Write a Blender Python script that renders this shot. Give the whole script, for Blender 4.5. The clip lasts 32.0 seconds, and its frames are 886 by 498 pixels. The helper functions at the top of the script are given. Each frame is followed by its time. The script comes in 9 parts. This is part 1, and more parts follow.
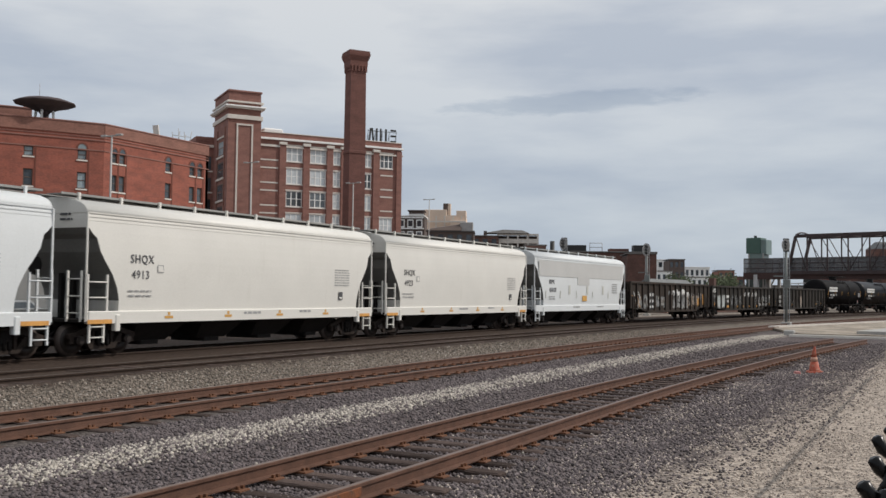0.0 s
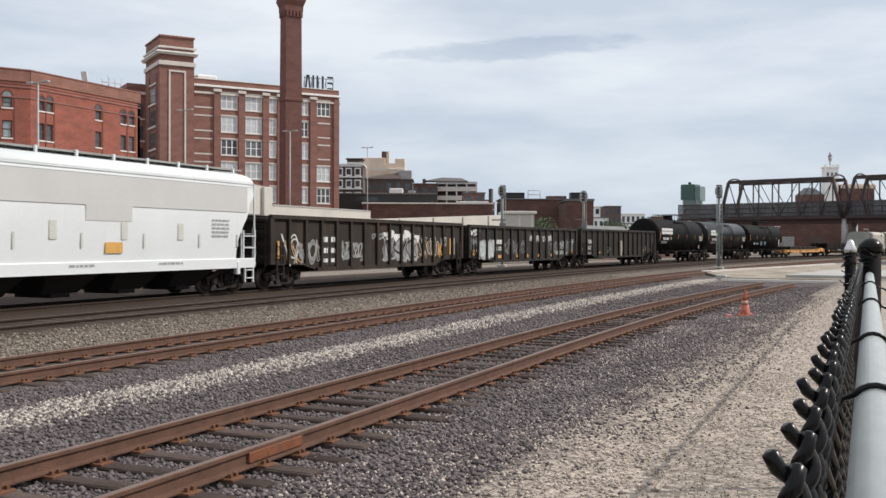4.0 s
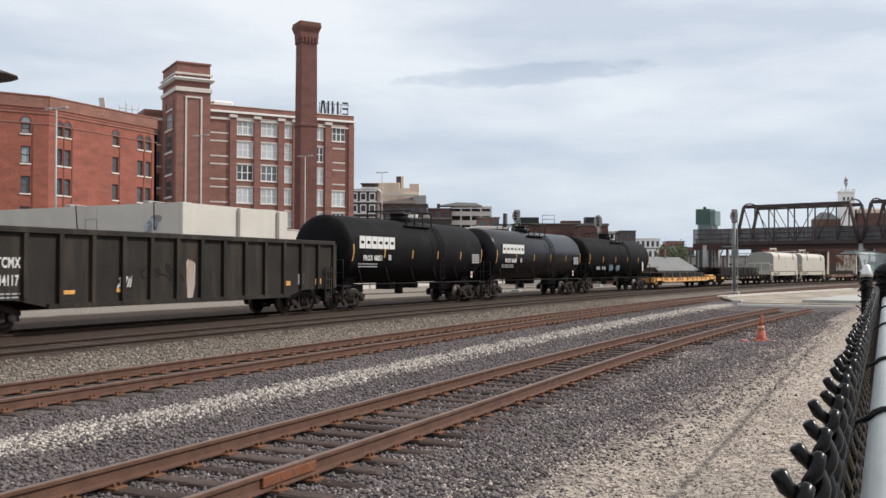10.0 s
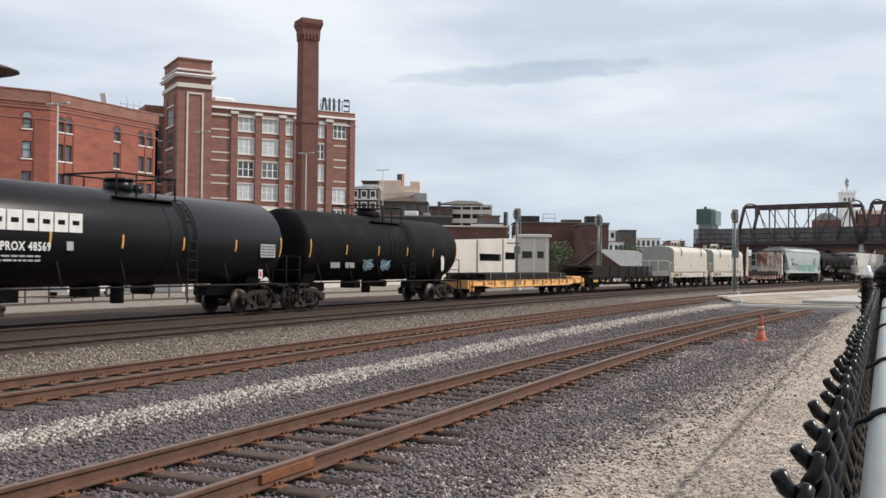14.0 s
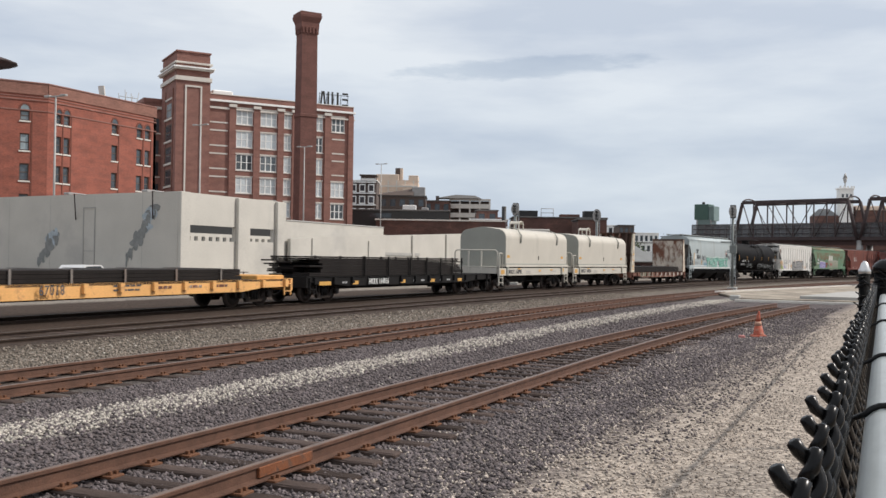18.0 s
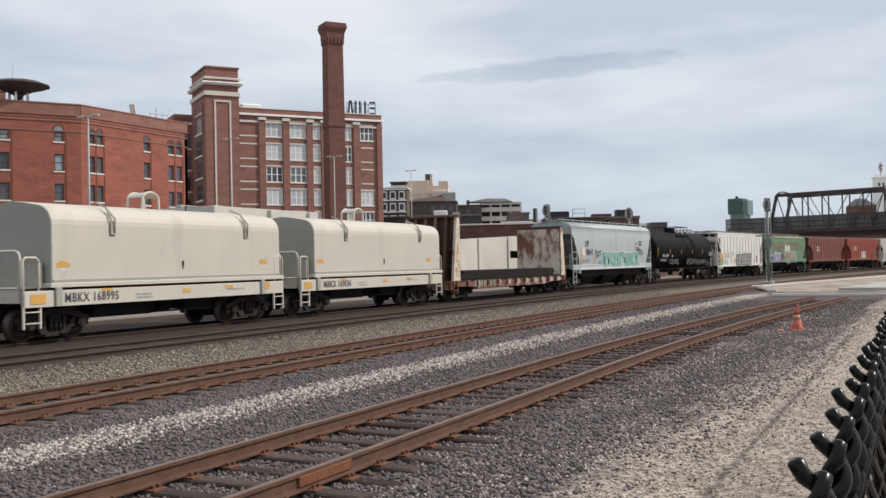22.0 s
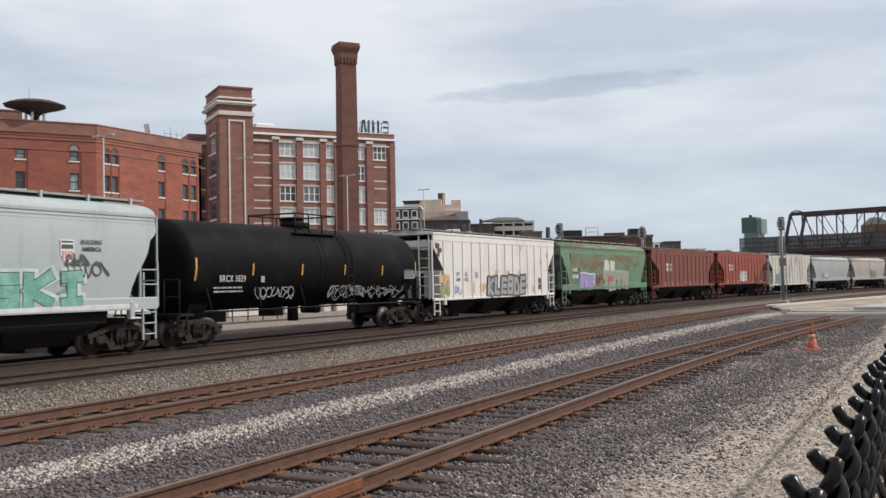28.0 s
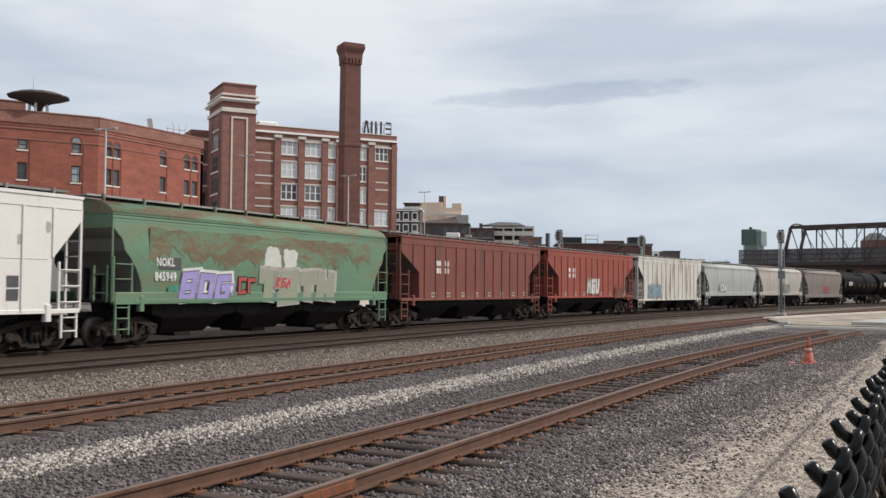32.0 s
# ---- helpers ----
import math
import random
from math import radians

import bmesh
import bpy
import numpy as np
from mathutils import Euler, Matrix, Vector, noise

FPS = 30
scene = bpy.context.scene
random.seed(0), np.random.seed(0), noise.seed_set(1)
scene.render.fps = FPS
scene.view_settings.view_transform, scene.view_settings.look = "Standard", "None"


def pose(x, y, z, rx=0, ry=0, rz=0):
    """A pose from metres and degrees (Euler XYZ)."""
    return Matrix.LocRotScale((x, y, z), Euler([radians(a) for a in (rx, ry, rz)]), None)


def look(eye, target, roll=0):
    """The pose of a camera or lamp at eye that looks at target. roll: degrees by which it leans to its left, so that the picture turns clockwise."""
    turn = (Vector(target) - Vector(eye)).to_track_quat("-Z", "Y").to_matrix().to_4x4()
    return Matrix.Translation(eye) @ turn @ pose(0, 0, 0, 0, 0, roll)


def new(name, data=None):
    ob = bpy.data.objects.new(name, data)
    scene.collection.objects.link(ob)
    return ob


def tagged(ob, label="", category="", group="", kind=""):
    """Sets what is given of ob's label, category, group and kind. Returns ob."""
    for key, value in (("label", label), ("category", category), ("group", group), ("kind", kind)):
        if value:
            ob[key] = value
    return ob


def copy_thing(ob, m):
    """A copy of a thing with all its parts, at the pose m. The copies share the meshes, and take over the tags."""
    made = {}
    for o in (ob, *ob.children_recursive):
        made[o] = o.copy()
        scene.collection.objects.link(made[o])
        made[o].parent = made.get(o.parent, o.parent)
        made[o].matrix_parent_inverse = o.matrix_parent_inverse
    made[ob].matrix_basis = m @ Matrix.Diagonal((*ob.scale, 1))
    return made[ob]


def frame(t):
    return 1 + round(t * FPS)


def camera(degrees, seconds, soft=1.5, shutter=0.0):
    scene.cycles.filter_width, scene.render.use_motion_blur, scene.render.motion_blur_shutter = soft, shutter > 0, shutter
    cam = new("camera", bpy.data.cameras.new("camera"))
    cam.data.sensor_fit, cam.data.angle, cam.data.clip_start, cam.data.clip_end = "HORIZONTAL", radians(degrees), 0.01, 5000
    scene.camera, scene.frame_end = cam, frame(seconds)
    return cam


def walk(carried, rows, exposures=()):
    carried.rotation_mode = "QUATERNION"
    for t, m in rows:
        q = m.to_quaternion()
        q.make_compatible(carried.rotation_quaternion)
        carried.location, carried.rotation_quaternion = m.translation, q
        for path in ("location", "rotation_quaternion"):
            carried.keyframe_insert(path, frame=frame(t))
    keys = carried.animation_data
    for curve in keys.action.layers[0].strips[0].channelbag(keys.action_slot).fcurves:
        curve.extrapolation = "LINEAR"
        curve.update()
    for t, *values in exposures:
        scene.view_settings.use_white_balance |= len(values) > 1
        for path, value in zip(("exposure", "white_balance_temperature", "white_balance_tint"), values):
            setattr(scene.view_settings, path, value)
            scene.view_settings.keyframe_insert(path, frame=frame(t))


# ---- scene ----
cam = camera(49.5, 32.0, 1.5, 0.15)
# seconds, eye, yaw, pitch, lean
PATH = [
    (0.0, (-0.0048, -0.0033, 1.9317), 27.52, 2.64, -0.72),
    (0.5, (-0.0046, -0.0104, 1.9331), 27.44, 2.68, -0.68),
    (1.0, (-0.0037, -0.0061, 1.9323), 27.48, 2.68, -0.34),
    (1.5, (-0.0044, -0.0071, 1.9326), 27.52, 2.56, -0.56),
    (2.0, (-0.0043, -0.0025, 1.9315), 27.57, 2.51, -0.57),
    (2.5, (-0.0064, -0.0059, 1.9329), 27.54, 2.13, -0.64),
    (3.0, (-0.0025, -0.0010, 1.9319), 27.95, 2.08, 0.27),
    (3.2, (-0.0017, -0.0002, 1.9275), 26.67, 1.39, -0.20),
    (3.5, (-0.0080, 0.0048, 1.9300), 24.63, -0.59, -1.00),
    (4.0, (-0.0040, 0.0054, 1.9327), 23.87, -0.42, -0.19),
    (4.5, (-0.0027, 0.0009, 1.9334), 24.09, 1.12, -0.11),
    (6.5, (-0.0006, -0.0038, 1.9316), 24.46, 0.55, -0.10),
    (7.0, (-0.0011, -0.0018, 1.9311), 24.44, 0.53, -0.30),
    (7.5, (-0.0018, -0.0000, 1.9303), 24.42, 0.54, -0.49),
    (8.0, (-0.0017, 0.0005, 1.9301), 24.28, 0.46, -0.57),
    (8.5, (-0.0014, 0.0013, 1.9304), 24.27, 0.37, -0.50),
    (9.0, (0.0001, -0.0020, 1.9310), 24.43, 0.42, 0.05),
    (9.5, (0.0014, 0.0027, 1.9305), 24.74, 0.68, 0.38),
    (10.0, (0.0009, -0.0009, 1.9306), 24.73, 1.05, -0.21),
    (10.5, (0.0004, 0.0003, 1.9305), 24.72, 1.14, -0.54),
    (11.0, (-0.0004, -0.0008, 1.9302), 24.62, 1.10, -0.99),
    (11.5, (-0.0004, 0.0046, 1.9293), 24.52, 1.02, -0.90),
    (12.0, (0.0001, -0.0008, 1.9304), 24.52, 0.89, -0.73),
    (12.5, (-0.0002, 0.0014, 1.9300), 24.62, 0.85, -0.68),
    (13.0, (-0.0004, -0.0002, 1.9304), 24.75, 0.81, -0.82),
    (13.5, (0.0002, 0.0040, 1.9294), 24.79, 0.89, -0.67),
    (14.0, (0.0003, 0.0010, 1.9302), 24.75, 0.93, -0.62),
    (14.5, (-0.0000, 0.0035, 1.9294), 24.79, 0.89, -0.67),
    (16.5, (0.0001, 0.0014, 1.9297), 24.45, 0.67, -0.76),
    (17.0, (-0.0004, -0.0001, 1.9302), 24.50, 0.67, -0.90),
    (17.5, (-0.0005, -0.0005, 1.9303), 24.59, 0.63, -0.97),
    (18.0, (0.0000, -0.0005, 1.9303), 24.63, 0.59, -0.86),
    (18.5, (-0.0002, 0.0020, 1.9298), 24.57, 0.59, -0.89),
    (19.0, (-0.0000, -0.0000, 1.9300), 24.45, 0.59, -0.97),
    (19.5, (0.0002, -0.0005, 1.9299), 24.46, 0.57, -0.97),
    (20.0, (-0.0000, -0.0014, 1.9301), 24.55, 0.52, -1.02),
    (20.5, (-0.0003, 0.0036, 1.9290), 24.70, 0.52, -1.00),
    (21.0, (0.0015, -0.0024, 1.9307), 24.75, 0.68, -0.31),
    (21.5, (0.0039, 0.0025, 1.9301), 25.34, 0.96, 0.10),
    (22.0, (0.0112, 0.0006, 1.9303), 26.56, 0.88, 1.19),
    (22.5, (0.0126, 0.0032, 1.9305), 26.26, 1.23, 2.13),
    (23.0, (0.0128, 0.0001, 1.9312), 26.01, 1.59, 0.67),
    (23.5, (0.0180, 0.0022, 1.9296), 26.14, 1.82, 0.38),
    (24.0, (0.0181, 0.0034, 1.9296), 26.26, 2.09, 0.22),
    (24.5, (0.0181, 0.0002, 1.9299), 26.32, 2.41, 0.07),
    (26.5, (0.0211, 0.0018, 1.9285), 27.30, 1.94, 0.78),
    (27.0, (0.0211, 0.0055, 1.9278), 27.17, 1.96, 0.99),
    (27.5, (0.0213, 0.0052, 1.9279), 27.12, 1.95, 1.10),
    (28.0, (0.0210, 0.0047, 1.9283), 27.30, 2.02, 1.16),
    (28.5, (0.0210, 0.0011, 1.9287), 27.54, 2.15, 0.74),
    (29.0, (0.0203, 0.0023, 1.9284), 27.47, 2.18, 0.52),
    (29.5, (0.0199, 0.0029, 1.9282), 27.42, 2.18, 0.36),
    (30.0, (0.0196, 0.0039, 1.9280), 27.46, 2.24, 0.03),
    (30.5, (0.0193, 0.0038, 1.9282), 27.35, 2.28, -0.07),
    (31.0, (0.0195, 0.0039, 1.9277), 27.35, 2.27, -0.17),
    (31.5, (0.0187, 0.0052, 1.9275), 27.25, 2.19, -0.46),
    (32.0, (0.0188, 0.0047, 1.9275), 27.26, 2.20, -0.50),
]


def view(eye, yaw, pitch, lean):
    return pose(*eye, 90 + pitch, 0, yaw) @ pose(0, 0, 0, 0, 0, -lean)


walk(cam, [(t, view(e, a, b, c)) for t, e, a, b, c in PATH], [(0.0, -0.36), (2.5, -0.31), (3.6, 0.02), (7.0, 0.05), (14.5, 0.07), (20.0, -0.08), (24.0, -0.07), (32.0, -0.08)])


# ---- light ----
world = bpy.data.worlds.new("sky")
scene.world = world
world.use_nodes = True
SUN_EL, SUN_AZ = radians(43.3), radians(60)   # azimuth clockwise from +Y
wn = world.node_tree.nodes
wl = world.node_tree.links
wn.clear()
w_out = wn.new("ShaderNodeOutputWorld")
w_bg = wn.new("ShaderNodeBackground")
w_sky = wn.new("ShaderNodeTexSky")
w_sky.sky_type = "NISHITA"
w_sky.sun_disc = False
w_sky.sun_elevation = SUN_EL
w_sky.sun_rotation = SUN_AZ
w_sky.air_density = 1.0
w_sky.dust_density = 2.0
# thin high cloud over the whole sky, with one long grey streak


def sky_node(kind, **values):
    nd = wn.new(kind)
    for k, v in values.items():
        nd.inputs[k].default_value = v
    return nd


def sky_math(op, a, b=None):
    nd = wn.new("ShaderNodeMath")
    nd.operation = op
    for i, v in enumerate((a, b)):
        if v is None:
            continue
        if isinstance(v, (int, float)):
            nd.inputs[i].default_value = v
        else:
            wl.new(v, nd.inputs[i])
    return nd.outputs[0]


w_co = wn.new("ShaderNodeTexCoord")
w_sep = wn.new("ShaderNodeSeparateXYZ")
wl.new(w_co.outputs["Generated"], w_sep.inputs[0])
w_map = sky_node("ShaderNodeMapping", Scale=(2.0, 2.0, 9.0), Rotation=(0.02, 0.04, 0.4))
wl.new(w_co.outputs["Generated"], w_map.inputs["Vector"])
w_noise = sky_node("ShaderNodeTexNoise", Scale=1.5, Detail=7.0, Roughness=0.52)
wl.new(w_map.outputs["Vector"], w_noise.inputs["Vector"])
w_ramp = wn.new("ShaderNodeValToRGB")
w_ramp.color_ramp.elements[0].position = 0.36
w_ramp.color_ramp.elements[0].color = (6.95, 7.5, 8.4, 1)
w_ramp.color_ramp.elements[1].position = 0.62
w_ramp.color_ramp.elements[1].color = (9.85, 10.05, 10.25, 1)
wl.new(w_noise.outputs["Fac"], w_ramp.inputs["Fac"])
# lower sky a little bluer and dimmer
w_low = sky_node("ShaderNodeMapRange", **{"From Min": 0.0, "From Max": 0.34, "To Min": 1.0, "To Max": 0.0})
wl.new(w_sep.outputs["Z"], w_low.inputs["Value"])
w_blue = wn.new("ShaderNodeMix")
w_blue.data_type = "RGBA"
w_blue.blend_type = "MULTIPLY"
w_blue.inputs["B"].default_value = (0.69, 0.765, 0.85, 1)
wl.new(w_low.outputs["Result"], w_blue.inputs["Factor"])
wl.new(w_ramp.outputs["Color"], w_blue.inputs["A"])
# the streak: bearing 19 degrees left of +Y, 11 degrees up
w_az = sky_math("ARCTAN2", w_sep.outputs["X"], w_sep.outputs["Y"])
w_fray = sky_node("ShaderNodeTexNoise", Scale=14.0, Detail=6.0, Roughness=0.6)
wl.new(w_map.outputs["Vector"], w_fray.inputs["Vector"])
w_fr = sky_math("MULTIPLY", sky_math("SUBTRACT", w_fray.outputs["Fac"], 0.5), 2.4)
w_da = sky_math("DIVIDE", sky_math("ADD", w_az, 0.345), 0.135)
w_de = sky_math("DIVIDE", sky_math("SUBTRACT", w_sep.outputs["Z"], sky_math("ADD", sky_math("MULTIPLY", w_da, 0.008), 0.196)), 0.0105)
w_d2 = sky_math("ADD", sky_math("MULTIPLY", w_da, w_da), sky_math("MULTIPLY", w_de, w_de))
w_st = sky_node("ShaderNodeMapRange", **{"From Min": 1.25, "From Max": 0.45, "To Min": 0.0, "To Max": 0.9})
wl.new(sky_math("ADD", w_d2, w_fr), w_st.inputs["Value"])
w_dark = wn.new("ShaderNodeMix")
w_dark.data_type = "RGBA"
w_dark.blend_type = "MULTIPLY"
w_dark.inputs["B"].default_value = (0.76, 0.80, 0.85, 1)
wl.new(w_st.outputs["Result"], w_dark.inputs["Factor"])
wl.new(w_blue.outputs["Result"], w_dark.inputs["A"])
w_mix = wn.new("ShaderNodeMix")
w_mix.data_type = "RGBA"
w_mix.inputs["Factor"].default_value = 0.88
wl.new(w_sky.outputs["Color"], w_mix.inputs["A"])
wl.new(w_dark.outputs["Result"], w_mix.inputs["B"])
wl.new(w_mix.outputs["Result"], w_bg.inputs["Color"])
wl.new(w_bg.outputs["Background"], w_out.inputs["Surface"])
w_bg.inputs["Strength"].default_value = 0.1
sun_data = bpy.data.lights.new("sun", "SUN")
sun_data.energy = 3.5
sun_data.angle = radians(0.55)
sun_data.color = (1.0, 0.935, 0.86)
sun = new("sun", sun_data)
sun_dir = Vector((math.cos(SUN_EL) * math.sin(SUN_AZ), math.cos(SUN_EL) * math.cos(SUN_AZ), math.sin(SUN_EL)))
sun.matrix_world = look(sun_dir * 300, (0, 0, 0))


# ---- materials ----
def rgb(c, k=1.0):
    return (c[0] * k, c[1] * k, c[2] * k, 1)


def mat(name, col, rough=0.7, metal=0.0, var=0.18, scale=3.0, fine=40.0, bump=0.0, second=None, second_at=0.6,
        streak=0.0, spec=0.5, random_tone=0.0, island=0.0, second_scale=1.2, squash=(1, 1, 1)):
    """Painted, stone or metal surface: base colour varied at two scales, an optional second colour in patches, streaks and relief."""
    m = bpy.data.materials.new(name)
    m.use_nodes = True
    n, l = m.node_tree.nodes, m.node_tree.links
    b = n["Principled BSDF"]
    b.inputs["Roughness"].default_value = rough
    b.inputs["Metallic"].default_value = metal
    b.inputs["Specular IOR Level"].default_value = spec
    co = n.new("ShaderNodeTexCoord")
    mp = n.new("ShaderNodeMapping")
    mp.inputs["Scale"].default_value = squash
    l.new(co.outputs["Object"], mp.inputs["Vector"])
    big = n.new("ShaderNodeTexNoise")
    big.inputs["Scale"].default_value = scale
    big.inputs["Detail"].default_value = 5
    sml = n.new("ShaderNodeTexNoise")
    sml.inputs["Scale"].default_value = fine
    sml.inputs["Detail"].default_value = 4
    for t in (big, sml):
        l.new(mp.outputs["Vector"], t.inputs["Vector"])
    add = n.new("ShaderNodeMath")
    add.operation = "ADD"
    l.new(big.outputs["Fac"], add.inputs[0])
    l.new(sml.outputs["Fac"], add.inputs[1])
    rng = n.new("ShaderNodeMapRange")
    rng.inputs["From Min"].default_value = 0.7
    rng.inputs["From Max"].default_value = 1.3
    rng.inputs["To Min"].default_value = 1 - var
    rng.inputs["To Max"].default_value = 1 + var
    l.new(add.outputs[0], rng.inputs["Value"])
    tone = rng.outputs["Result"]
    if random_tone or island:
        src = n.new("ShaderNodeObjectInfo") if random_tone else n.new("ShaderNodeNewGeometry")
        r2 = n.new("ShaderNodeMapRange")
        k = random_tone or island
        r2.inputs["To Min"].default_value = 1 - k
        r2.inputs["To Max"].default_value = 1 + k
        l.new(src.outputs["Random" if random_tone else "Random Per Island"], r2.inputs["Value"])
        mu = n.new("ShaderNodeMath")
        mu.operation = "MULTIPLY"
        l.new(tone, mu.inputs[0])
        l.new(r2.outputs["Result"], mu.inputs[1])
        tone = mu.outputs[0]
    base = n.new("ShaderNodeRGB")
    base.outputs[0].default_value = rgb(col)
    colour = base.outputs[0]
    if second:
        pn = n.new("ShaderNodeTexNoise")
        pn.inputs["Scale"].default_value = second_scale
        pn.inputs["Detail"].default_value = 8
        pn.inputs["Roughness"].default_value = 0.65
        if streak:
            ms = n.new("ShaderNodeMapping")
            ms.inputs["Scale"].default_value = (1, 1, 1 / (1 + streak * 6))
            l.new(co.outputs["Object"], ms.inputs["Vector"])
            l.new(ms.outputs["Vector"], pn.inputs["Vector"])
        else:
            l.new(mp.outputs["Vector"], pn.inputs["Vector"])
        cr = n.new("ShaderNodeMapRange")
        cr.inputs["From Min"].default_value = second_at - 0.06
        cr.inputs["From Max"].default_value = second_at + 0.06
        l.new(pn.outputs["Fac"], cr.inputs["Value"])
        mx = n.new("ShaderNodeMix")
        mx.data_type = "RGBA"
        l.new(cr.outputs["Result"], mx.inputs["Factor"])
        l.new(colour, mx.inputs["A"])
        mx.inputs["B"].default_value = rgb(second)
        colour = mx.outputs["Result"]
    vm = n.new("ShaderNodeVectorMath")
    vm.operation = "SCALE"
    l.new(colour, vm.inputs[0])
    l.new(tone, vm.inputs["Scale"])
    l.new(vm.outputs["Vector"], b.inputs["Base Color"])
    if bump:
        bp = n.new("ShaderNodeBump")
        bp.inputs["Strength"].default_value = bump
        bp.inputs["Distance"].default_value = 0.02
        l.new(sml.outputs["Fac"], bp.inputs["Height"])
        l.new(bp.outputs["Normal"], b.inputs["Normal"])
    return m


# ---- mesh helpers ----
class Geo:
    """Collects points and faces of one mesh."""

    def __init__(self):
        self.v, self.f, self.smooth = [], [], set()

    def face(self, pts, smooth=False):
        k = len(self.v)
        self.v += [tuple(p) for p in pts]
        if smooth:
            self.smooth.add(len(self.f))
        self.f.append(tuple(range(k, k + len(pts))))
        return self

    def box(self, x0, x1, y0, y1, z0, z1, m=None):
        k = len(self.v)
        p = [(x, y, z) for z in (z0, z1) for y in (y0, y1) for x in (x0, x1)]
        self.v += [tuple(m @ Vector(q)) for q in p] if m else p
        for q in ((0, 2, 3, 1), (4, 5, 7, 6), (0, 1, 5, 4), (2, 6, 7, 3), (0, 4, 6, 2), (1, 3, 7, 5)):
            self.f.append(tuple(k + i for i in q))
        return self

    def slab(self, x0, x1, y0, y1, z0, z1, c=0.02):
        """A box with chamfered upper and vertical edges."""
        k = len(self.v)
        for z, d in ((z0, 0), (z1 - c, 0), (z1, c)):
            a0, a1, b0, b1 = x0 + d, x1 - d, y0 + d, y1 - d
            self.v += [(a0 + c, b0, z), (a1 - c, b0, z), (a1, b0 + c, z), (a1, b1 - c, z), (a1 - c, b1, z), (a0 + c, b1, z), (a0, b1 - c, z), (a0, b0 + c, z)]
        for r in (0, 8):
            for i in range(8):
                j = (i + 1) % 8
                self.f.append((k + r + i, k + r + j, k + r + 8 + j, k + r + 8 + i))
        self.f.append(tuple(k + 16 + i for i in range(8)))
        self.f.append(tuple(k + 7 - i for i in range(8)))
        return self

    def tube(self, p, q, r, n=8, r1=None, caps=True):
        p, q = Vector(p), Vector(q)
        d = (q - p).normalized()
        a = d.orthogonal().normalized()
        b = d.cross(a)
        k = len(self.v)
        r1 = r if r1 is None else r1
        for c, s in ((p, r), (q, r1)):
            for i in range(n):
                t = 2 * math.pi * i / n
                self.v.append(tuple(c + a * (s * math.cos(t)) + b * (s * math.sin(t))))
        for i in range(n):
            j = (i + 1) % n
            self.smooth.add(len(self.f))
            self.f.append((k + i, k + j, k + n + j, k + n + i))
        if caps:
            self.f.append(tuple(k + n - 1 - i for i in range(n)))
            self.f.append(tuple(k + n + i for i in range(n)))
        return self

    def line(self, pts, r, n=6):
        """A round wire or bar swept along the points as one piece, with blunt rounded ends."""
        pts = [Vector(p) for p in pts]
        rings = []
        a = None
        for i, p in enumerate(pts):
            d = (pts[min(i + 1, len(pts) - 1)] - pts[max(i - 1, 0)]).normalized()
            a = (a - d * a.dot(d)).normalized() if a is not None and (a - d * a.dot(d)).length > 1e-6 else d.orthogonal().normalized()
            b = d.cross(a)
            ring = [tuple(p + (a * math.cos(2 * math.pi * k / n) + b * math.sin(2 * math.pi * k / n)) * r) for k in range(n)]
            if i == 0:
                rings.append([tuple(Vector(q) * 0.5 + (p - d * r * 0.7) * 0.5) for q in ring])
            rings.append(ring)
            if i == len(pts) - 1:
                rings.append([tuple(Vector(q) * 0.5 + (p + d * r * 0.7) * 0.5) for q in ring])
        return self.loft(rings)

    def loft(self, rings, smooth=True, caps=True, closed=True):
        k = len(self.v)
        n = len(rings[0])
        for ring in rings:
            self.v += [tuple(p) for p in ring]
        for r in range(len(rings) - 1):
            for i in range(n if closed else n - 1):
                j = (i + 1) % n
                if smooth:
                    self.smooth.add(len(self.f))
                self.f.append((k + r * n + i, k + r * n + j, k + (r + 1) * n + j, k + (r + 1) * n + i))
        if caps and closed:
            self.f.append(tuple(k + n - 1 - i for i in range(n)))
            e = k + (len(rings) - 1) * n
            self.f.append(tuple(e + i for i in range(n)))
        return self

    def extrude(self, prof, axis, a, b):
        """A closed outline swept along an axis from a to b: outline pairs are the other two axes in order."""
        def put(p, t):
            return (t, p[0], p[1]) if axis == "x" else (p[0], t, p[1]) if axis == "y" else (p[0], p[1], t)
        return self.loft([[put(p, a) for p in prof], [put(p, b) for p in prof]], smooth=False)

    def ribbon(self, pts, r, x, step=0.0):
        """A flat band of paint of half width r along points (y, z), mitred at its corners."""
        rings = []
        for i, (u, v) in enumerate(pts):
            a = Vector(pts[i]) - Vector(pts[i - 1]) if i else Vector(pts[1]) - Vector(pts[0])
            b = Vector(pts[i + 1]) - Vector(pts[i]) if i < len(pts) - 1 else a
            a, b = a.normalized(), b.normalized()
            c = (a + b).normalized() if (a + b).length > 0.2 else a
            k = r * min(1.7, 1.0 / max(0.3, c.dot(b)))
            e = -r * 0.8 if i == 0 else r * 0.8 if i == len(pts) - 1 else 0.0
            u, v = u + c.x * e, v + c.y * e
            rings.append([(x + step * i, u - c.y * k, v + c.x * k), (x + step * i, u + c.y * k, v - c.x * k)])
        return self.loft(rings, smooth=False, caps=False, closed=False)

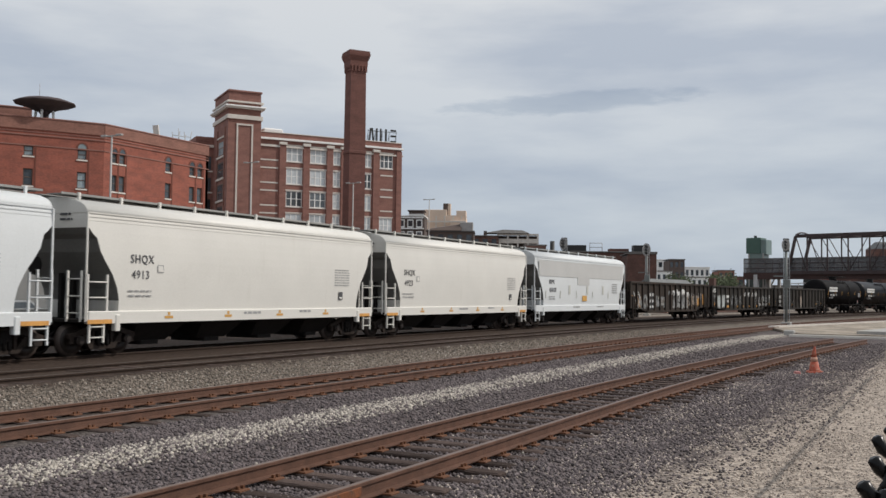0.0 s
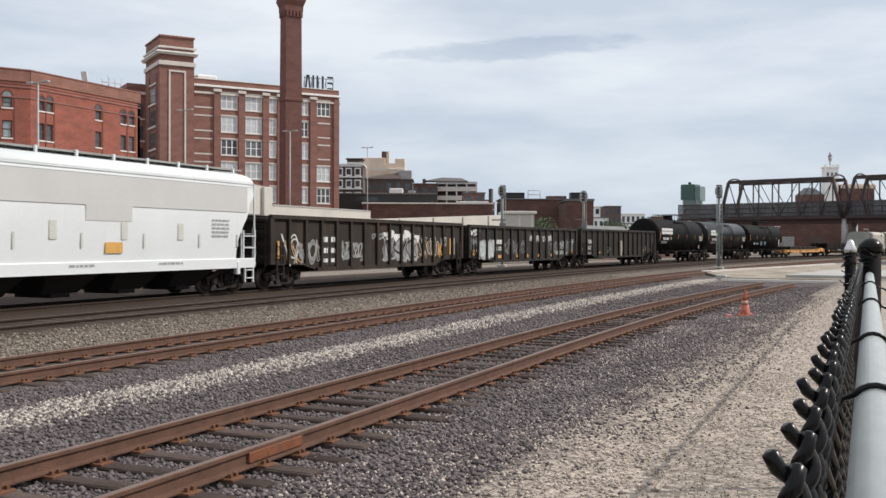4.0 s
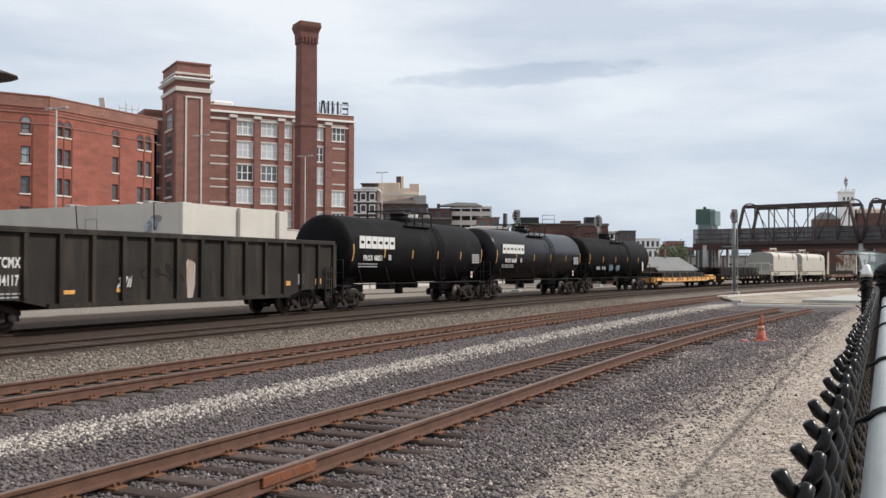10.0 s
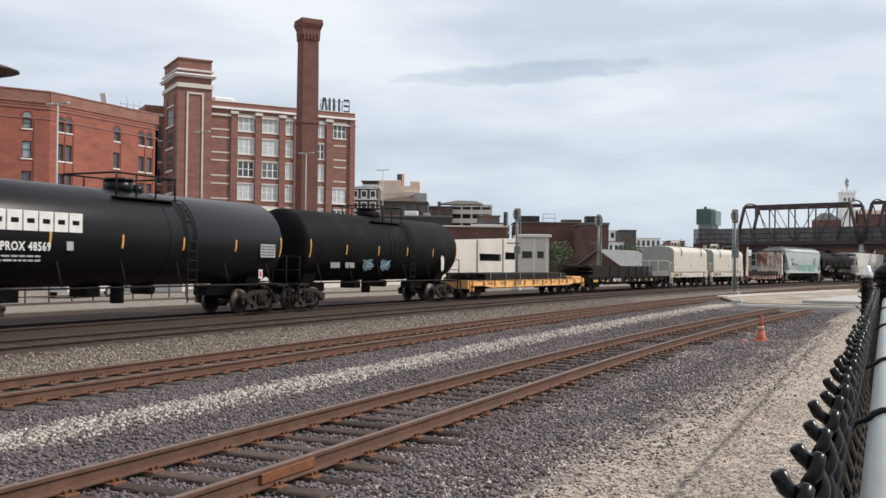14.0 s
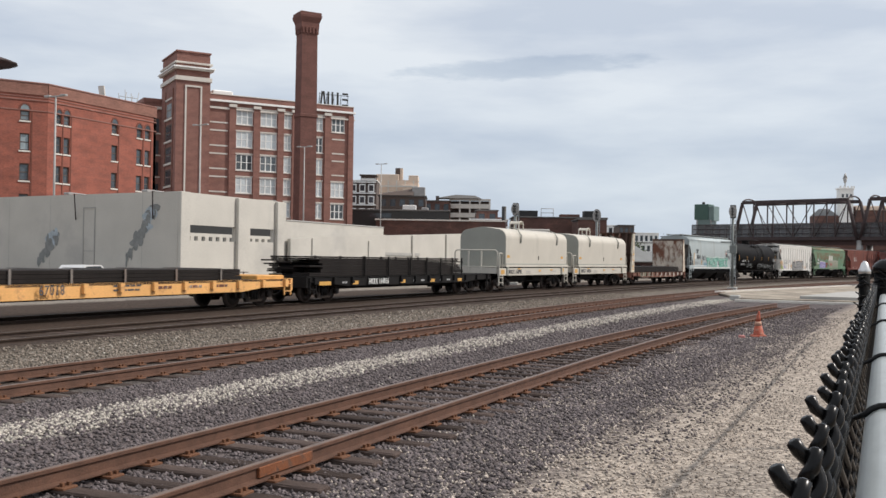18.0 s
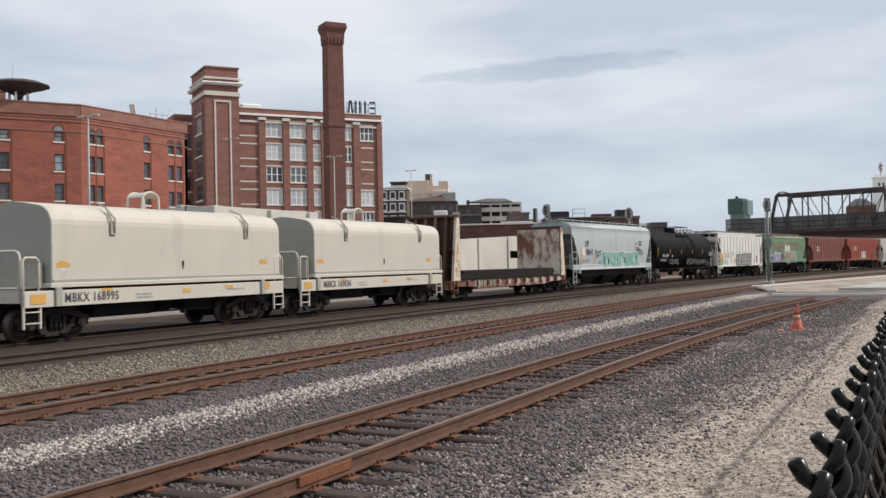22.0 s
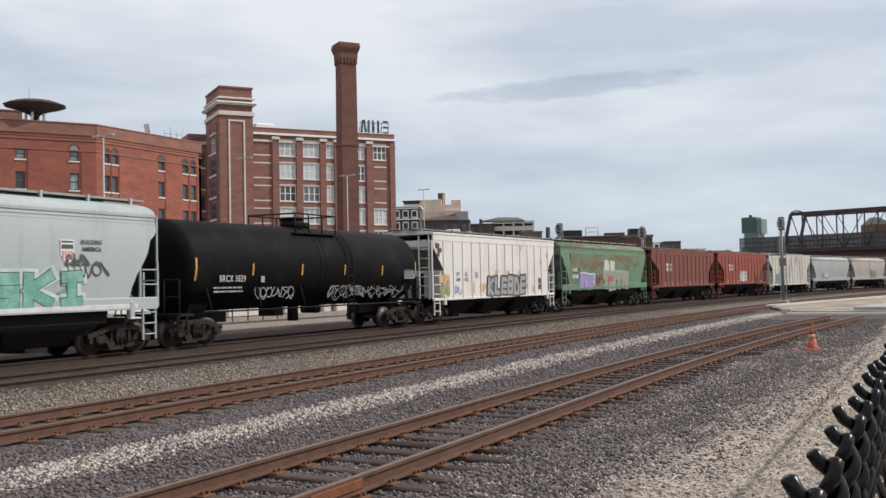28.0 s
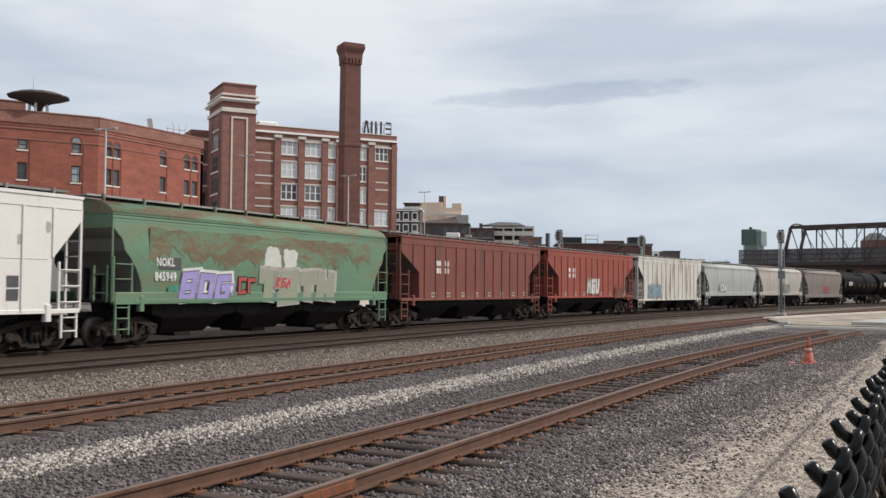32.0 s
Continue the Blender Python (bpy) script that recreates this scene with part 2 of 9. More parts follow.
    def mesh(self, name):
        me = bpy.data.meshes.new(name)
        me.from_pydata(self.v, [], self.f)
        if self.smooth:
            flags = np.zeros(len(self.f), dtype=bool)
            flags[list(self.smooth)] = True
            me.polygons.foreach_set("use_smooth", flags)
        bm = bmesh.new()
        bm.from_mesh(me)
        bmesh.ops.recalc_face_normals(bm, faces=bm.faces)
        bm.to_mesh(me)
        bm.free()
        return me


def part(name, g, material, parent=None, label="", m=None):
    me = g.mesh(name) if isinstance(g, Geo) else g
    if not me.materials:
        me.materials.append(material)
    ob = new(name, me)
    if parent is not None:
        ob.parent = parent
    if m is not None:
        ob.matrix_basis = m
    if label:
        ob["label"] = label
    return ob


def thing(name, label, category, m=None, group="", kind=""):
    ob = new(name)
    ob.empty_display_size = 0.3
    if m is not None:
        ob.matrix_basis = m
    return tagged(ob, label, category, group, kind)


def lettering(name, text, size, material, parent, m, squeeze=1.0, bold=0.0):
    """Flat raised letters in the built-in face, as a mesh."""
    cu = bpy.data.curves.new(name, "FONT")
    cu.body, cu.size, cu.extrude, cu.offset = text, size, 0.004, bold
    cu.space_character = 1.12
    cu.align_x, cu.align_y = "CENTER", "CENTER"
    cu.resolution_u = 2
    tmp = bpy.data.objects.new(name, cu)
    scene.collection.objects.link(tmp)
    dg = bpy.context.evaluated_depsgraph_get()
    me = bpy.data.meshes.new_from_object(tmp.evaluated_get(dg))
    bpy.data.objects.remove(tmp)
    me.transform(Matrix.Diagonal((squeeze, 1, 1, 1)))
    me.materials.clear()
    me.materials.append(material)
    ob = new(name, me)
    ob.parent = parent
    ob.matrix_basis = m
    return ob


# ---- the lines of the tracks: straight along +Y, then bending to +X ----
TRACKS = {1: (-6.05, 15.0, 300.0), 2: (-12.3, 25.0, 500.0), 3: (-18.45, 28.0, 537.0), 4: (-22.95, 28.7, 541.0)}


def along(track, s):
    x, s0, r = TRACKS[track]
    if s < s0:
        return x, s, 0.0
    a = (s - s0) / r
    return x + r * (1 - math.cos(a)), s0 + r * math.sin(a), a


def bend(y):
    """How far the whole yard bends to +X at a distance y."""
    return 0.0 if y < 24 else (y - 24) ** 2 / (2 * 520.0)

M = {
    "rail": mat("rusty_rail", (0.118, 0.06, 0.04), 0.62, 0.3, 0.3, 5, 60, 0.3),
    "railtop": mat("worn_rail_head", (0.145, 0.098, 0.076), 0.5, 0.35, 0.2, 5, 60),
    "tie": mat("weathered_tie", (0.068, 0.051, 0.045), 0.95, 0, 0.5, 3, 30, 0.7, random_tone=0.4, squash=(0.3, 3, 3), spec=0.08),
    "plate": mat("rust_plate", (0.16, 0.07, 0.035), 0.85, 0.2, 0.3, 8, 60, 0.4),
    "rustpatch": mat("orange_rust", (0.2, 0.068, 0.026), 0.85, 0.1, 0.35, 6, 50, 0.4, second=(0.1, 0.05, 0.032), second_at=0.52, second_scale=7),
    "stone": mat("ballast_stone", (0.112, 0.0925, 0.0935), 0.9, 0, 0.3, 6, 50, 0.4, island=0.5),
    "stone_pale": mat("pale_ballast_stone", (0.385, 0.35, 0.305), 0.9, 0, 0.25, 6, 50, 0.4, island=0.4),
    "stone_tan": mat("tan_stone", (0.175, 0.145, 0.118), 0.9, 0, 0.25, 6, 50, 0.4, island=0.55),
    "stone_sand": mat("sandy_stone", (0.38, 0.325, 0.28), 0.9, 0, 0.25, 6, 50, 0.4, island=0.4),
    "tan_paint": mat("tan_top_paint", (0.50, 0.50, 0.485), 0.5, 0, 0.06, 0.6, 20),
    "shield_red": mat("shield_red", (0.45, 0.06, 0.06), 0.6, 0, 0.1, 2, 20),
    "shield_blue": mat("shield_blue", (0.03, 0.05, 0.16), 0.6, 0, 0.1, 2, 20),
    "tag_orange": mat("tag_orange", (0.6, 0.3, 0.08), 0.6, 0, 0.2, 2, 20),
    "vehicle": mat("vehicle_paint", (0.6, 0.6, 0.6), 0.3, 0, 0.05, 1, 10),
    "concrete": mat("concrete", (0.50, 0.475, 0.43), 0.88, 0, 0.1, 0.4, 12, 0.2, second=(0.42, 0.40, 0.37), second_at=0.62, second_scale=0.15),
    "concrete_in": mat("deck_concrete", (0.36, 0.35, 0.33), 0.9, 0, 0.12, 0.5, 12, 0.2),
    "slab": mat("crossing_slab", (0.33, 0.285, 0.225), 0.9, 0, 0.25, 0.5, 12, 0.3, second=(0.20, 0.165, 0.13), second_at=0.5, second_scale=0.45),
    "brick": mat("red_brick", (0.275, 0.088, 0.060), 0.9, 0, 0.26, 0.35, 3.5, 0.3, second=(0.225, 0.077, 0.055), second_at=0.52, second_scale=0.6, squash=(1, 1, 2.5)),
    "brick_old": mat("faded_brick", (0.225, 0.108, 0.082), 0.9, 0, 0.28, 0.4, 3.5, 0.3, squash=(1, 1, 2.5)),
    "brick_dark": mat("dark_brick", (0.25, 0.124, 0.10), 0.9, 0, 0.24, 0.35, 3.5, 0.3, second=(0.225, 0.108, 0.088), second_at=0.52, second_scale=0.5, squash=(1, 1, 2.5)),
    "brick_town": mat("sooty_brick", (0.105, 0.056, 0.046), 0.9, 0, 0.3, 0.3, 2.5, 0.3, second=(0.15, 0.075, 0.058), second_at=0.56, second_scale=0.25, squash=(1, 1, 2.5)),
    "brick_shaft": mat("shaft_brick", (0.145, 0.064, 0.052), 0.9, 0, 0.26, 0.35, 3.5, 0.3, squash=(1, 1, 2.5)),
    "stonetrim": mat("pale_stone_trim", (0.62, 0.58, 0.53), 0.85, 0, 0.1, 1, 15),
    "white": mat("white_paint", (0.83, 0.83, 0.81), 0.6, 0, 0.05, 1, 15),
    "glass": mat("window_glass", (0.055, 0.065, 0.075), 0.12, 0, 0.3, 0.6, 3, spec=0.6, random_tone=0.5),
    "blind": mat("window_blind", (0.53, 0.57, 0.59), 0.35, 0, 0.14, 0.9, 5, random_tone=0.15),
    "roof": mat("roof_felt", (0.12, 0.115, 0.11), 0.9, 0, 0.2, 0.3, 8),
    "steel_grey": mat("galvanised", (0.42, 0.44, 0.45), 0.45, 0.6, 0.12, 2, 30),
    "pole": mat("pole_grey", (0.36, 0.35, 0.34), 0.6, 0.2, 0.15, 1, 20),
    "truss": mat("truss_steel", (0.06, 0.043, 0.043), 0.75, 0.2, 0.25, 1, 15),
    "girder": mat("girder_oxide", (0.055, 0.03, 0.027), 0.8, 0.1, 0.25, 0.6, 12),
    "black": mat("black_paint", (0.018, 0.018, 0.018), 0.6, 0, 0.25, 2, 20),
    "under": mat("underframe_grime", (0.017, 0.015, 0.014), 0.85, 0.0, 0.3, 3, 25, 0.3, spec=0.2),
    "bogie": mat("bogie_rust", (0.03, 0.021, 0.0165), 0.75, 0.1, 0.4, 4, 25, 0.4, spec=0.3),
    "wheel": mat("wheel_steel", (0.028, 0.021, 0.018), 0.5, 0.3, 0.3, 4, 25),
    "vinyl": mat("black_vinyl", (0.0035, 0.0033, 0.0036), 0.27, 0, 0.15, 20, 200, spec=0.22),
    "zinc": mat("zinc_tube", (0.35, 0.375, 0.375), 0.42, 0.3, 0.14, 4, 80, squash=(1, 0.2, 1)),
    "cap": mat("alloy_cap", (0.6, 0.6, 0.6), 0.35, 0.8, 0.1, 5, 50),
    "orange": mat("cone_orange", (0.40, 0.085, 0.045), 0.7, 0, 0.3, 9, 50, second=(0.3, 0.16, 0.11), second_at=0.58, second_scale=9),
    "yellow": mat("reflector_yellow", (0.58, 0.32, 0.08), 0.5, 0, 0.12, 5, 40),
    "letter_dark": mat("dark_lettering", (0.07, 0.07, 0.075), 0.7, 0, 0.2, 3, 30),
    "letter_white": mat("white_lettering", (0.62, 0.62, 0.6), 0.6, 0, 0.15, 3, 30),
    "letter_grey": mat("grey_lettering", (0.3, 0.3, 0.3), 0.6, 0, 0.15, 3, 30),
    "cream": mat("cream_car_paint", (0.655, 0.64, 0.595), 0.5, 0, 0.05, 0.6, 20, second=(0.60, 0.585, 0.535), second_at=0.66, streak=1.0, second_scale=1.6),
    "pale_blue": mat("pale_car_paint", (0.63, 0.655, 0.66), 0.5, 0, 0.05, 0.6, 20, second=(0.57, 0.585, 0.575), second_at=0.66, streak=1.0, second_scale=1.6),
    "white_car": mat("white_car_paint", (0.66, 0.64, 0.605), 0.5, 0, 0.07, 0.6, 20, second=(0.56, 0.52, 0.46), second_at=0.6, streak=1.0, second_scale=1.6),
    "grey_car": mat("grey_car_paint", (0.36, 0.405, 0.41), 0.5, 0, 0.07, 0.6, 20, second=(0.31, 0.335, 0.33), second_at=0.6, streak=1.0, second_scale=1.2),
    "green_car": mat("green_car_paint", (0.105, 0.195, 0.12), 0.6, 0, 0.18, 0.6, 20, second=(0.14, 0.17, 0.10), second_at=0.55, second_scale=0.9, squash=(1, 0.35, 1.3)),
    "red_car": mat("oxide_car_paint", (0.17, 0.048, 0.034), 0.65, 0, 0.15, 0.6, 20, second=(0.10, 0.045, 0.036), second_at=0.6, streak=1.0),
    "red_car2": mat("red_car_paint", (0.25, 0.052, 0.034), 0.6, 0, 0.15, 0.6, 20, second=(0.2, 0.06, 0.04), second_at=0.6, streak=1.0),
    "pale_grey_car": mat("pale_grey_car_paint", (0.33, 0.35, 0.345), 0.55, 0, 0.08, 0.6, 20, second=(0.27, 0.265, 0.25), second_at=0.58, streak=1.0),
    "tan_car": mat("tan_car_paint", (0.36, 0.335, 0.30), 0.6, 0, 0.12, 0.6, 20, second=(0.3, 0.2, 0.14), second_at=0.6, streak=1.0),
    "dirt_car": mat("dirty_car_paint", (0.17, 0.15, 0.135), 0.65, 0, 0.15, 0.6, 20, second=(0.16, 0.12, 0.1), second_at=0.55, streak=1.0),
    "gondola": mat("gondola_brown", (0.028, 0.021, 0.0165), 0.75, 0, 0.35, 0.8, 20, 0.2, second=(0.05, 0.033, 0.024), second_at=0.57, streak=1.0, spec=0.25),
    "gondola2": mat("gondola_black", (0.019, 0.0165, 0.014), 0.7, 0, 0.35, 0.8, 20, 0.2, second=(0.042, 0.032, 0.024), second_at=0.56, streak=1.0, spec=0.25),
    "tank": mat("tank_black", (0.0085, 0.008, 0.0085), 0.6, 0, 0.2, 0.8, 15, second=(0.014, 0.0125, 0.012), second_at=0.6, second_scale=0.8, spec=0.06),
    "coil": mat("coil_cover_cream", (0.50, 0.465, 0.405), 0.6, 0, 0.06, 0.6, 20, second=(0.44, 0.41, 0.355), second_at=0.62, streak=1.0),
    "coil_end": mat("coil_cover_grey", (0.30, 0.30, 0.265), 0.65, 0, 0.1, 0.8, 20),
    "flat_yellow": mat("flatcar_yellow", (0.72, 0.385, 0.135), 0.6, 0, 0.14, 1, 20, second=(0.40, 0.21, 0.09), second_at=0.6, second_scale=2),
    "flat_black": mat("flatcar_black", (0.012, 0.011, 0.011), 0.75, 0, 0.3, 1, 20, spec=0.15),
    "load": mat("dark_steel_load", (0.016, 0.013, 0.012), 0.7, 0, 0.35, 1, 20, island=0.5, spec=0.15),
    "bulk": mat("rusty_bulkhead", (0.55, 0.49, 0.40), 0.75, 0, 0.2, 1, 20, 0.2, second=(0.14, 0.055, 0.03), second_at=0.565, second_scale=3.6, streak=0.25),
    "rust_brown": mat("rust_brown", (0.15, 0.06, 0.04), 0.8, 0, 0.25, 1, 20, 0.2, second=(0.4, 0.33, 0.26), second_at=0.58, second_scale=1.5),
    "tag_white": mat("tag_white", (0.55, 0.55, 0.53), 0.6, 0, 0.2, 2, 20),
    "tag_green": mat("tag_green", (0.12, 0.31, 0.25), 0.6, 0, 0.25, 2, 20, second=(0.22, 0.40, 0.34), second_at=0.5, second_scale=1.6),
    "tag_teal": mat("tag_teal", (0.045, 0.20, 0.14), 0.6, 0, 0.3, 2, 20, second=(0.13, 0.31, 0.24), second_at=0.52, second_scale=1.6),
    "tag_purple": mat("tag_purple", (0.28, 0.24, 0.48), 0.6, 0, 0.2, 2, 20),
    "tag_grey": mat("tag_grey", (0.2, 0.21, 0.21), 0.6, 0, 0.2, 2, 20),
    "tag_red": mat("tag_red", (0.35, 0.06, 0.06), 0.6, 0, 0.2, 2, 20),
    "tag_blue": mat("tag_blue", (0.17, 0.27, 0.32), 0.6, 0, 0.2, 2, 20),
    "patch": mat("repaint_patch", (0.5, 0.5, 0.46), 0.6, 0, 0.1, 2, 20),
    "leaf": mat("leaf_green", (0.06, 0.08, 0.035), 0.8, 0, 0.3, 2, 20, island=0.5),
    "bark": mat("bark", (0.1, 0.08, 0.06), 0.9, 0, 0.3, 3, 30),
    "green_box": mat("green_sheeting", (0.06, 0.115, 0.095), 0.7, 0, 0.15, 0.5, 10),
    "tan_wall": mat("tan_masonry", (0.68, 0.54, 0.43), 0.9, 0, 0.1, 0.3, 8),
    "dark_wall": mat("dark_masonry", (0.10, 0.075, 0.065), 0.9, 0, 0.15, 0.3, 8),
    "rust_film": mat("rust_film", (0.15, 0.115, 0.065), 0.75, 0, 0.3, 0.8, 18, second=(0.115, 0.18, 0.112), second_at=0.52, second_scale=1.6, squash=(1, 0.4, 1.3)),
    "roof_slate": mat("grey_shingle", (0.16, 0.165, 0.165), 0.9, 0, 0.15, 0.6, 10),
    # grey of walkways; on the hopper end sheets it stands for shade
    "end_shade_walk_grey": mat("walkway_and_end_shade_grey", (0.15, 0.148, 0.14), 0.7, 0, 0.15, 1, 15),
    "rail_dark": mat("main_line_rail", (0.045, 0.031, 0.024), 0.8, 0.0, 0.3, 5, 60, 0.3, spec=0.15),
    "rail_dark_top": mat("main_rail_head", (0.10, 0.08, 0.07), 0.5, 0.4, 0.2, 5, 60),
    "rust_dark": mat("rusted_steel", (0.075, 0.042, 0.03), 0.8, 0, 0.25, 1, 20, 0.2, second=(0.13, 0.06, 0.035), second_at=0.55, streak=1.0),
    "tank_gloss": mat("glossy_tank_black", (0.009, 0.009, 0.0105), 0.3, 0, 0.15, 0.8, 15, spec=0.16),
    "offwhite_car": mat("rust_streaked_white", (0.52, 0.50, 0.455), 0.6, 0, 0.1, 0.6, 20, second=(0.30, 0.22, 0.16), second_at=0.58, streak=1.0, second_scale=1.5),
    "signal": mat("signal_black", (0.03, 0.03, 0.032), 0.5, 0, 0.2, 3, 30),
}


def ground_material():
    """Ballast, gravel and dirt laid in bands that run with the tracks; "across" is the distance from the fence line."""
    m = bpy.data.materials.new("yard_ground")
    m.use_nodes = True
    n, l = m.node_tree.nodes, m.node_tree.links
    b = n["Principled BSDF"]
    b.inputs["Roughness"].default_value = 0.95
    b.inputs["Specular IOR Level"].default_value = 0.2
    at = n.new("ShaderNodeAttribute")
    at.attribute_name = "across"
    co = n.new("ShaderNodeTexCoord")
    wob = n.new("ShaderNodeTexNoise")
    wob.inputs["Scale"].default_value = 1.3
    wob.inputs["Detail"].default_value = 6
    wob.inputs["Roughness"].default_value = 0.78
    l.new(co.outputs["Object"], wob.inputs["Vector"])
    off = n.new("ShaderNodeMath")
    off.operation = "MULTIPLY_ADD"
    off.inputs[1].default_value = 2.2
    off.inputs[2].default_value = -1.1
    l.new(wob.outputs["Fac"], off.inputs[0])
    s = n.new("ShaderNodeMath")
    s.operation = "ADD"
    l.new(at.outputs["Fac"], s.inputs[0])
    l.new(off.outputs[0], s.inputs[1])
    rr = n.new("ShaderNodeMapRange")
    rr.inputs["From Min"].default_value = -60.0
    rr.inputs["From Max"].default_value = 10.0
    l.new(s.outputs[0], rr.inputs["Value"])
    ramp = n.new("ShaderNodeValToRGB")
    el = ramp.color_ramp.elements
    grey, pale, tan, brown, dirt = (0.095, 0.078, 0.077), (0.30, 0.275, 0.24), (0.335, 0.285, 0.24), (0.049, 0.034, 0.026), (0.21, 0.183, 0.155)
    stops = [(-60, dirt), (-38.8, dirt), (-38.4, brown), (-36.8, brown), (-36.4, dirt), (-30.6, dirt), (-29.8, brown), (-16.9, brown), (-16.4, (0.135, 0.115, 0.095)), (-14.1, (0.135, 0.115, 0.095)), (-13.6, (0.085, 0.066, 0.056)),
             (-11.2, (0.088, 0.075, 0.069)), (-10.4, grey), (-9.75, grey), (-9.5, pale), (-8.9, pale), (-8.6, grey), (-3.5, grey), (-2.7, tan), (10, tan)]
    while len(el) < len(stops):
        el.new(0.5)
    for e, (x, c) in zip(el, stops):
        e.position = (x + 60) / 70
        e.color = rgb(c)
    l.new(rr.outputs["Result"], ramp.inputs["Fac"])
    peb = n.new("ShaderNodeTexVoronoi")
    peb.inputs["Scale"].default_value = 19.0
    l.new(co.outputs["Object"], peb.inputs["Vector"])
    sp = n.new("ShaderNodeMapRange")
    sp.inputs["To Min"].default_value = 0.55
    sp.inputs["To Max"].default_value = 1.5
    cs = n.new("ShaderNodeSeparateColor")
    l.new(peb.outputs["Color"], cs.inputs["Color"])
    l.new(cs.outputs["Red"], sp.inputs["Value"])
    sc = n.new("ShaderNodeVectorMath")
    sc.operation = "SCALE"
    l.new(ramp.outputs["Color"], sc.inputs[0])
    l.new(sp.outputs["Result"], sc.inputs["Scale"])
    l.new(sc.outputs["Vector"], b.inputs["Base Color"])
    bp = n.new("ShaderNodeBump")
    bp.inputs["Strength"].default_value = 0.8
    bp.inputs["Distance"].default_value = 0.03
    bp.invert = True
    l.new(peb.outputs["Distance"], bp.inputs["Height"])
    l.new(bp.outputs["Normal"], b.inputs["Normal"])
    return m


M["ground"] = ground_material()


# ---- ground ----
def ground_z(x):
    """Height of the ground at a distance across the yard: low beds, the rails' heads at 0."""
    pts = [(-400, -0.2), (-36, -0.2), (-33, -0.1), (-16.9, -0.09), (-16.5, -0.17), (-15.5, -0.22), (-10.5, -0.2), (-9.2, -0.15), (-8.0, -0.24), (-4.2, -0.24), (-3.2, -0.18), (-1.5, -0.12), (400, -0.12)]
    for (a, za), (b, zb) in zip(pts, pts[1:]):
        if a <= x <= b:
            return za + (zb - za) * (x - a) / (b - a)
    return -0.3


def make_ground():
    xs = [-4000, -1500, -600, -250, -120, -60, -40, -36, -33, -29, -27, -25, -23, -21, -18, -16.9, -16.5, -15.5, -14, -12.3, -10.5, -9.8, -9.2, -8.6, -8, -6, -4.2, -3, -2, -1, 0, 2, 6, 20, 60, 200, 800, 4000]
    ys = [-4000, -1200, -500, -200, -100, -50, -20, 0] + [4 * k for k in range(1, 40)] + [170, 190, 220, 260, 320, 400, 600, 1000, 2000, 4000]
    v, across = [], []
    for y in ys:
        for x in xs:
            yy = min(y, 320)
            k = 1.0 if abs(x) < 40 else max(0.0, 1 - (abs(x) - 40) / 200)
            v.append((x + bend(yy) * k, y, ground_z(x)))
            # the sandy strip narrows away from the camera
            across.append(x - (min(1.0, 0.06 * max(0.0, y - 6)) if -5 < x < 0 else 0.0))
    nx = len(xs)
    f = [(j * nx + i, j * nx + i + 1, (j + 1) * nx + i + 1, (j + 1) * nx + i) for j in range(len(ys) - 1) for i in range(nx - 1)]
    me = bpy.data.meshes.new("ground")
    me.from_pydata(v, [], f)
    at = me.attributes.new("across", "FLOAT", "POINT")
    at.data.foreach_set("value", across)
    me.materials.append(M["ground"])
    return tagged(new("ground", me), "grey ballast and tan gravel ground of a railway yard", "ground", kind="structure")


make_ground()


# ---- rails ----
RAIL = [(-0.07, -0.172), (0.07, -0.172), (0.07, -0.158), (0.012, -0.14), (0.009, -0.05), (0.036, -0.038), (0.036, -0.006), (0.03, 0.0), (-0.03, 0.0), (-0.036, -0.006), (-0.036, -0.038), (-0.009, -0.05), (-0.012, -0.14), (-0.07, -0.158)]


def make_track(track, s_from, s_to, label, side_m="rail", head_m="railtop"):
    top = thing("railway_track", label, "track", group="tracks", kind="structure")
    steps = []
    s = s_from
    while s < s_to:
        steps.append(s)
        s += 3.0 if s > 10 else 12.0
    steps.append(s_to)
    for side in (-0.7525, 0.7525):
        g = Geo()
        rings = []
        for s in steps:
            x, y, a = along(track, s)
            c, d = math.cos(a), math.sin(a)
            rings.append([(x + (side + px) * c, y - (side + px) * d, pz) for px, pz in RAIL])
        g.loft(rings, smooth=False)
        ob = part("rail", g, M[side_m], top, "rusty steel rail with a worn head")
        ob.data.materials.append(M[head_m])
        for p in ob.data.polygons:
            if p.normal.z > 0.9 and p.center.z > -0.004:
                p.material_index = 1
    return top


track_1 = make_track(1, -30, 50, "rusty siding on dark weathered wooden ties")
track_2 = make_track(2, -30, 300, "rust-brown track on half-buried wooden ties")
track_3 = make_track(3, -60, 330, "dull brown main track on dirty ballast", "rail_dark", "rail_dark_top")
make_track(4, -330, 560, "main track carrying the freight train", "rail_dark", "rail_dark_top")


# ---- buildings ----
def wall_frame(x, y, heading):
    """A wall's own space: u runs along the heading (degrees clockwise from +Y), the outside is -v."""
    h = radians(heading)
    d = Vector((math.sin(h), math.cos(h), 0))
    n = Vector((-d.y, d.x, 0))
    m = Matrix(((d.x, n.x, 0, x), (d.y, n.y, 0, y), (0, 0, 1, 0), (0, 0, 0, 1)))
    return m


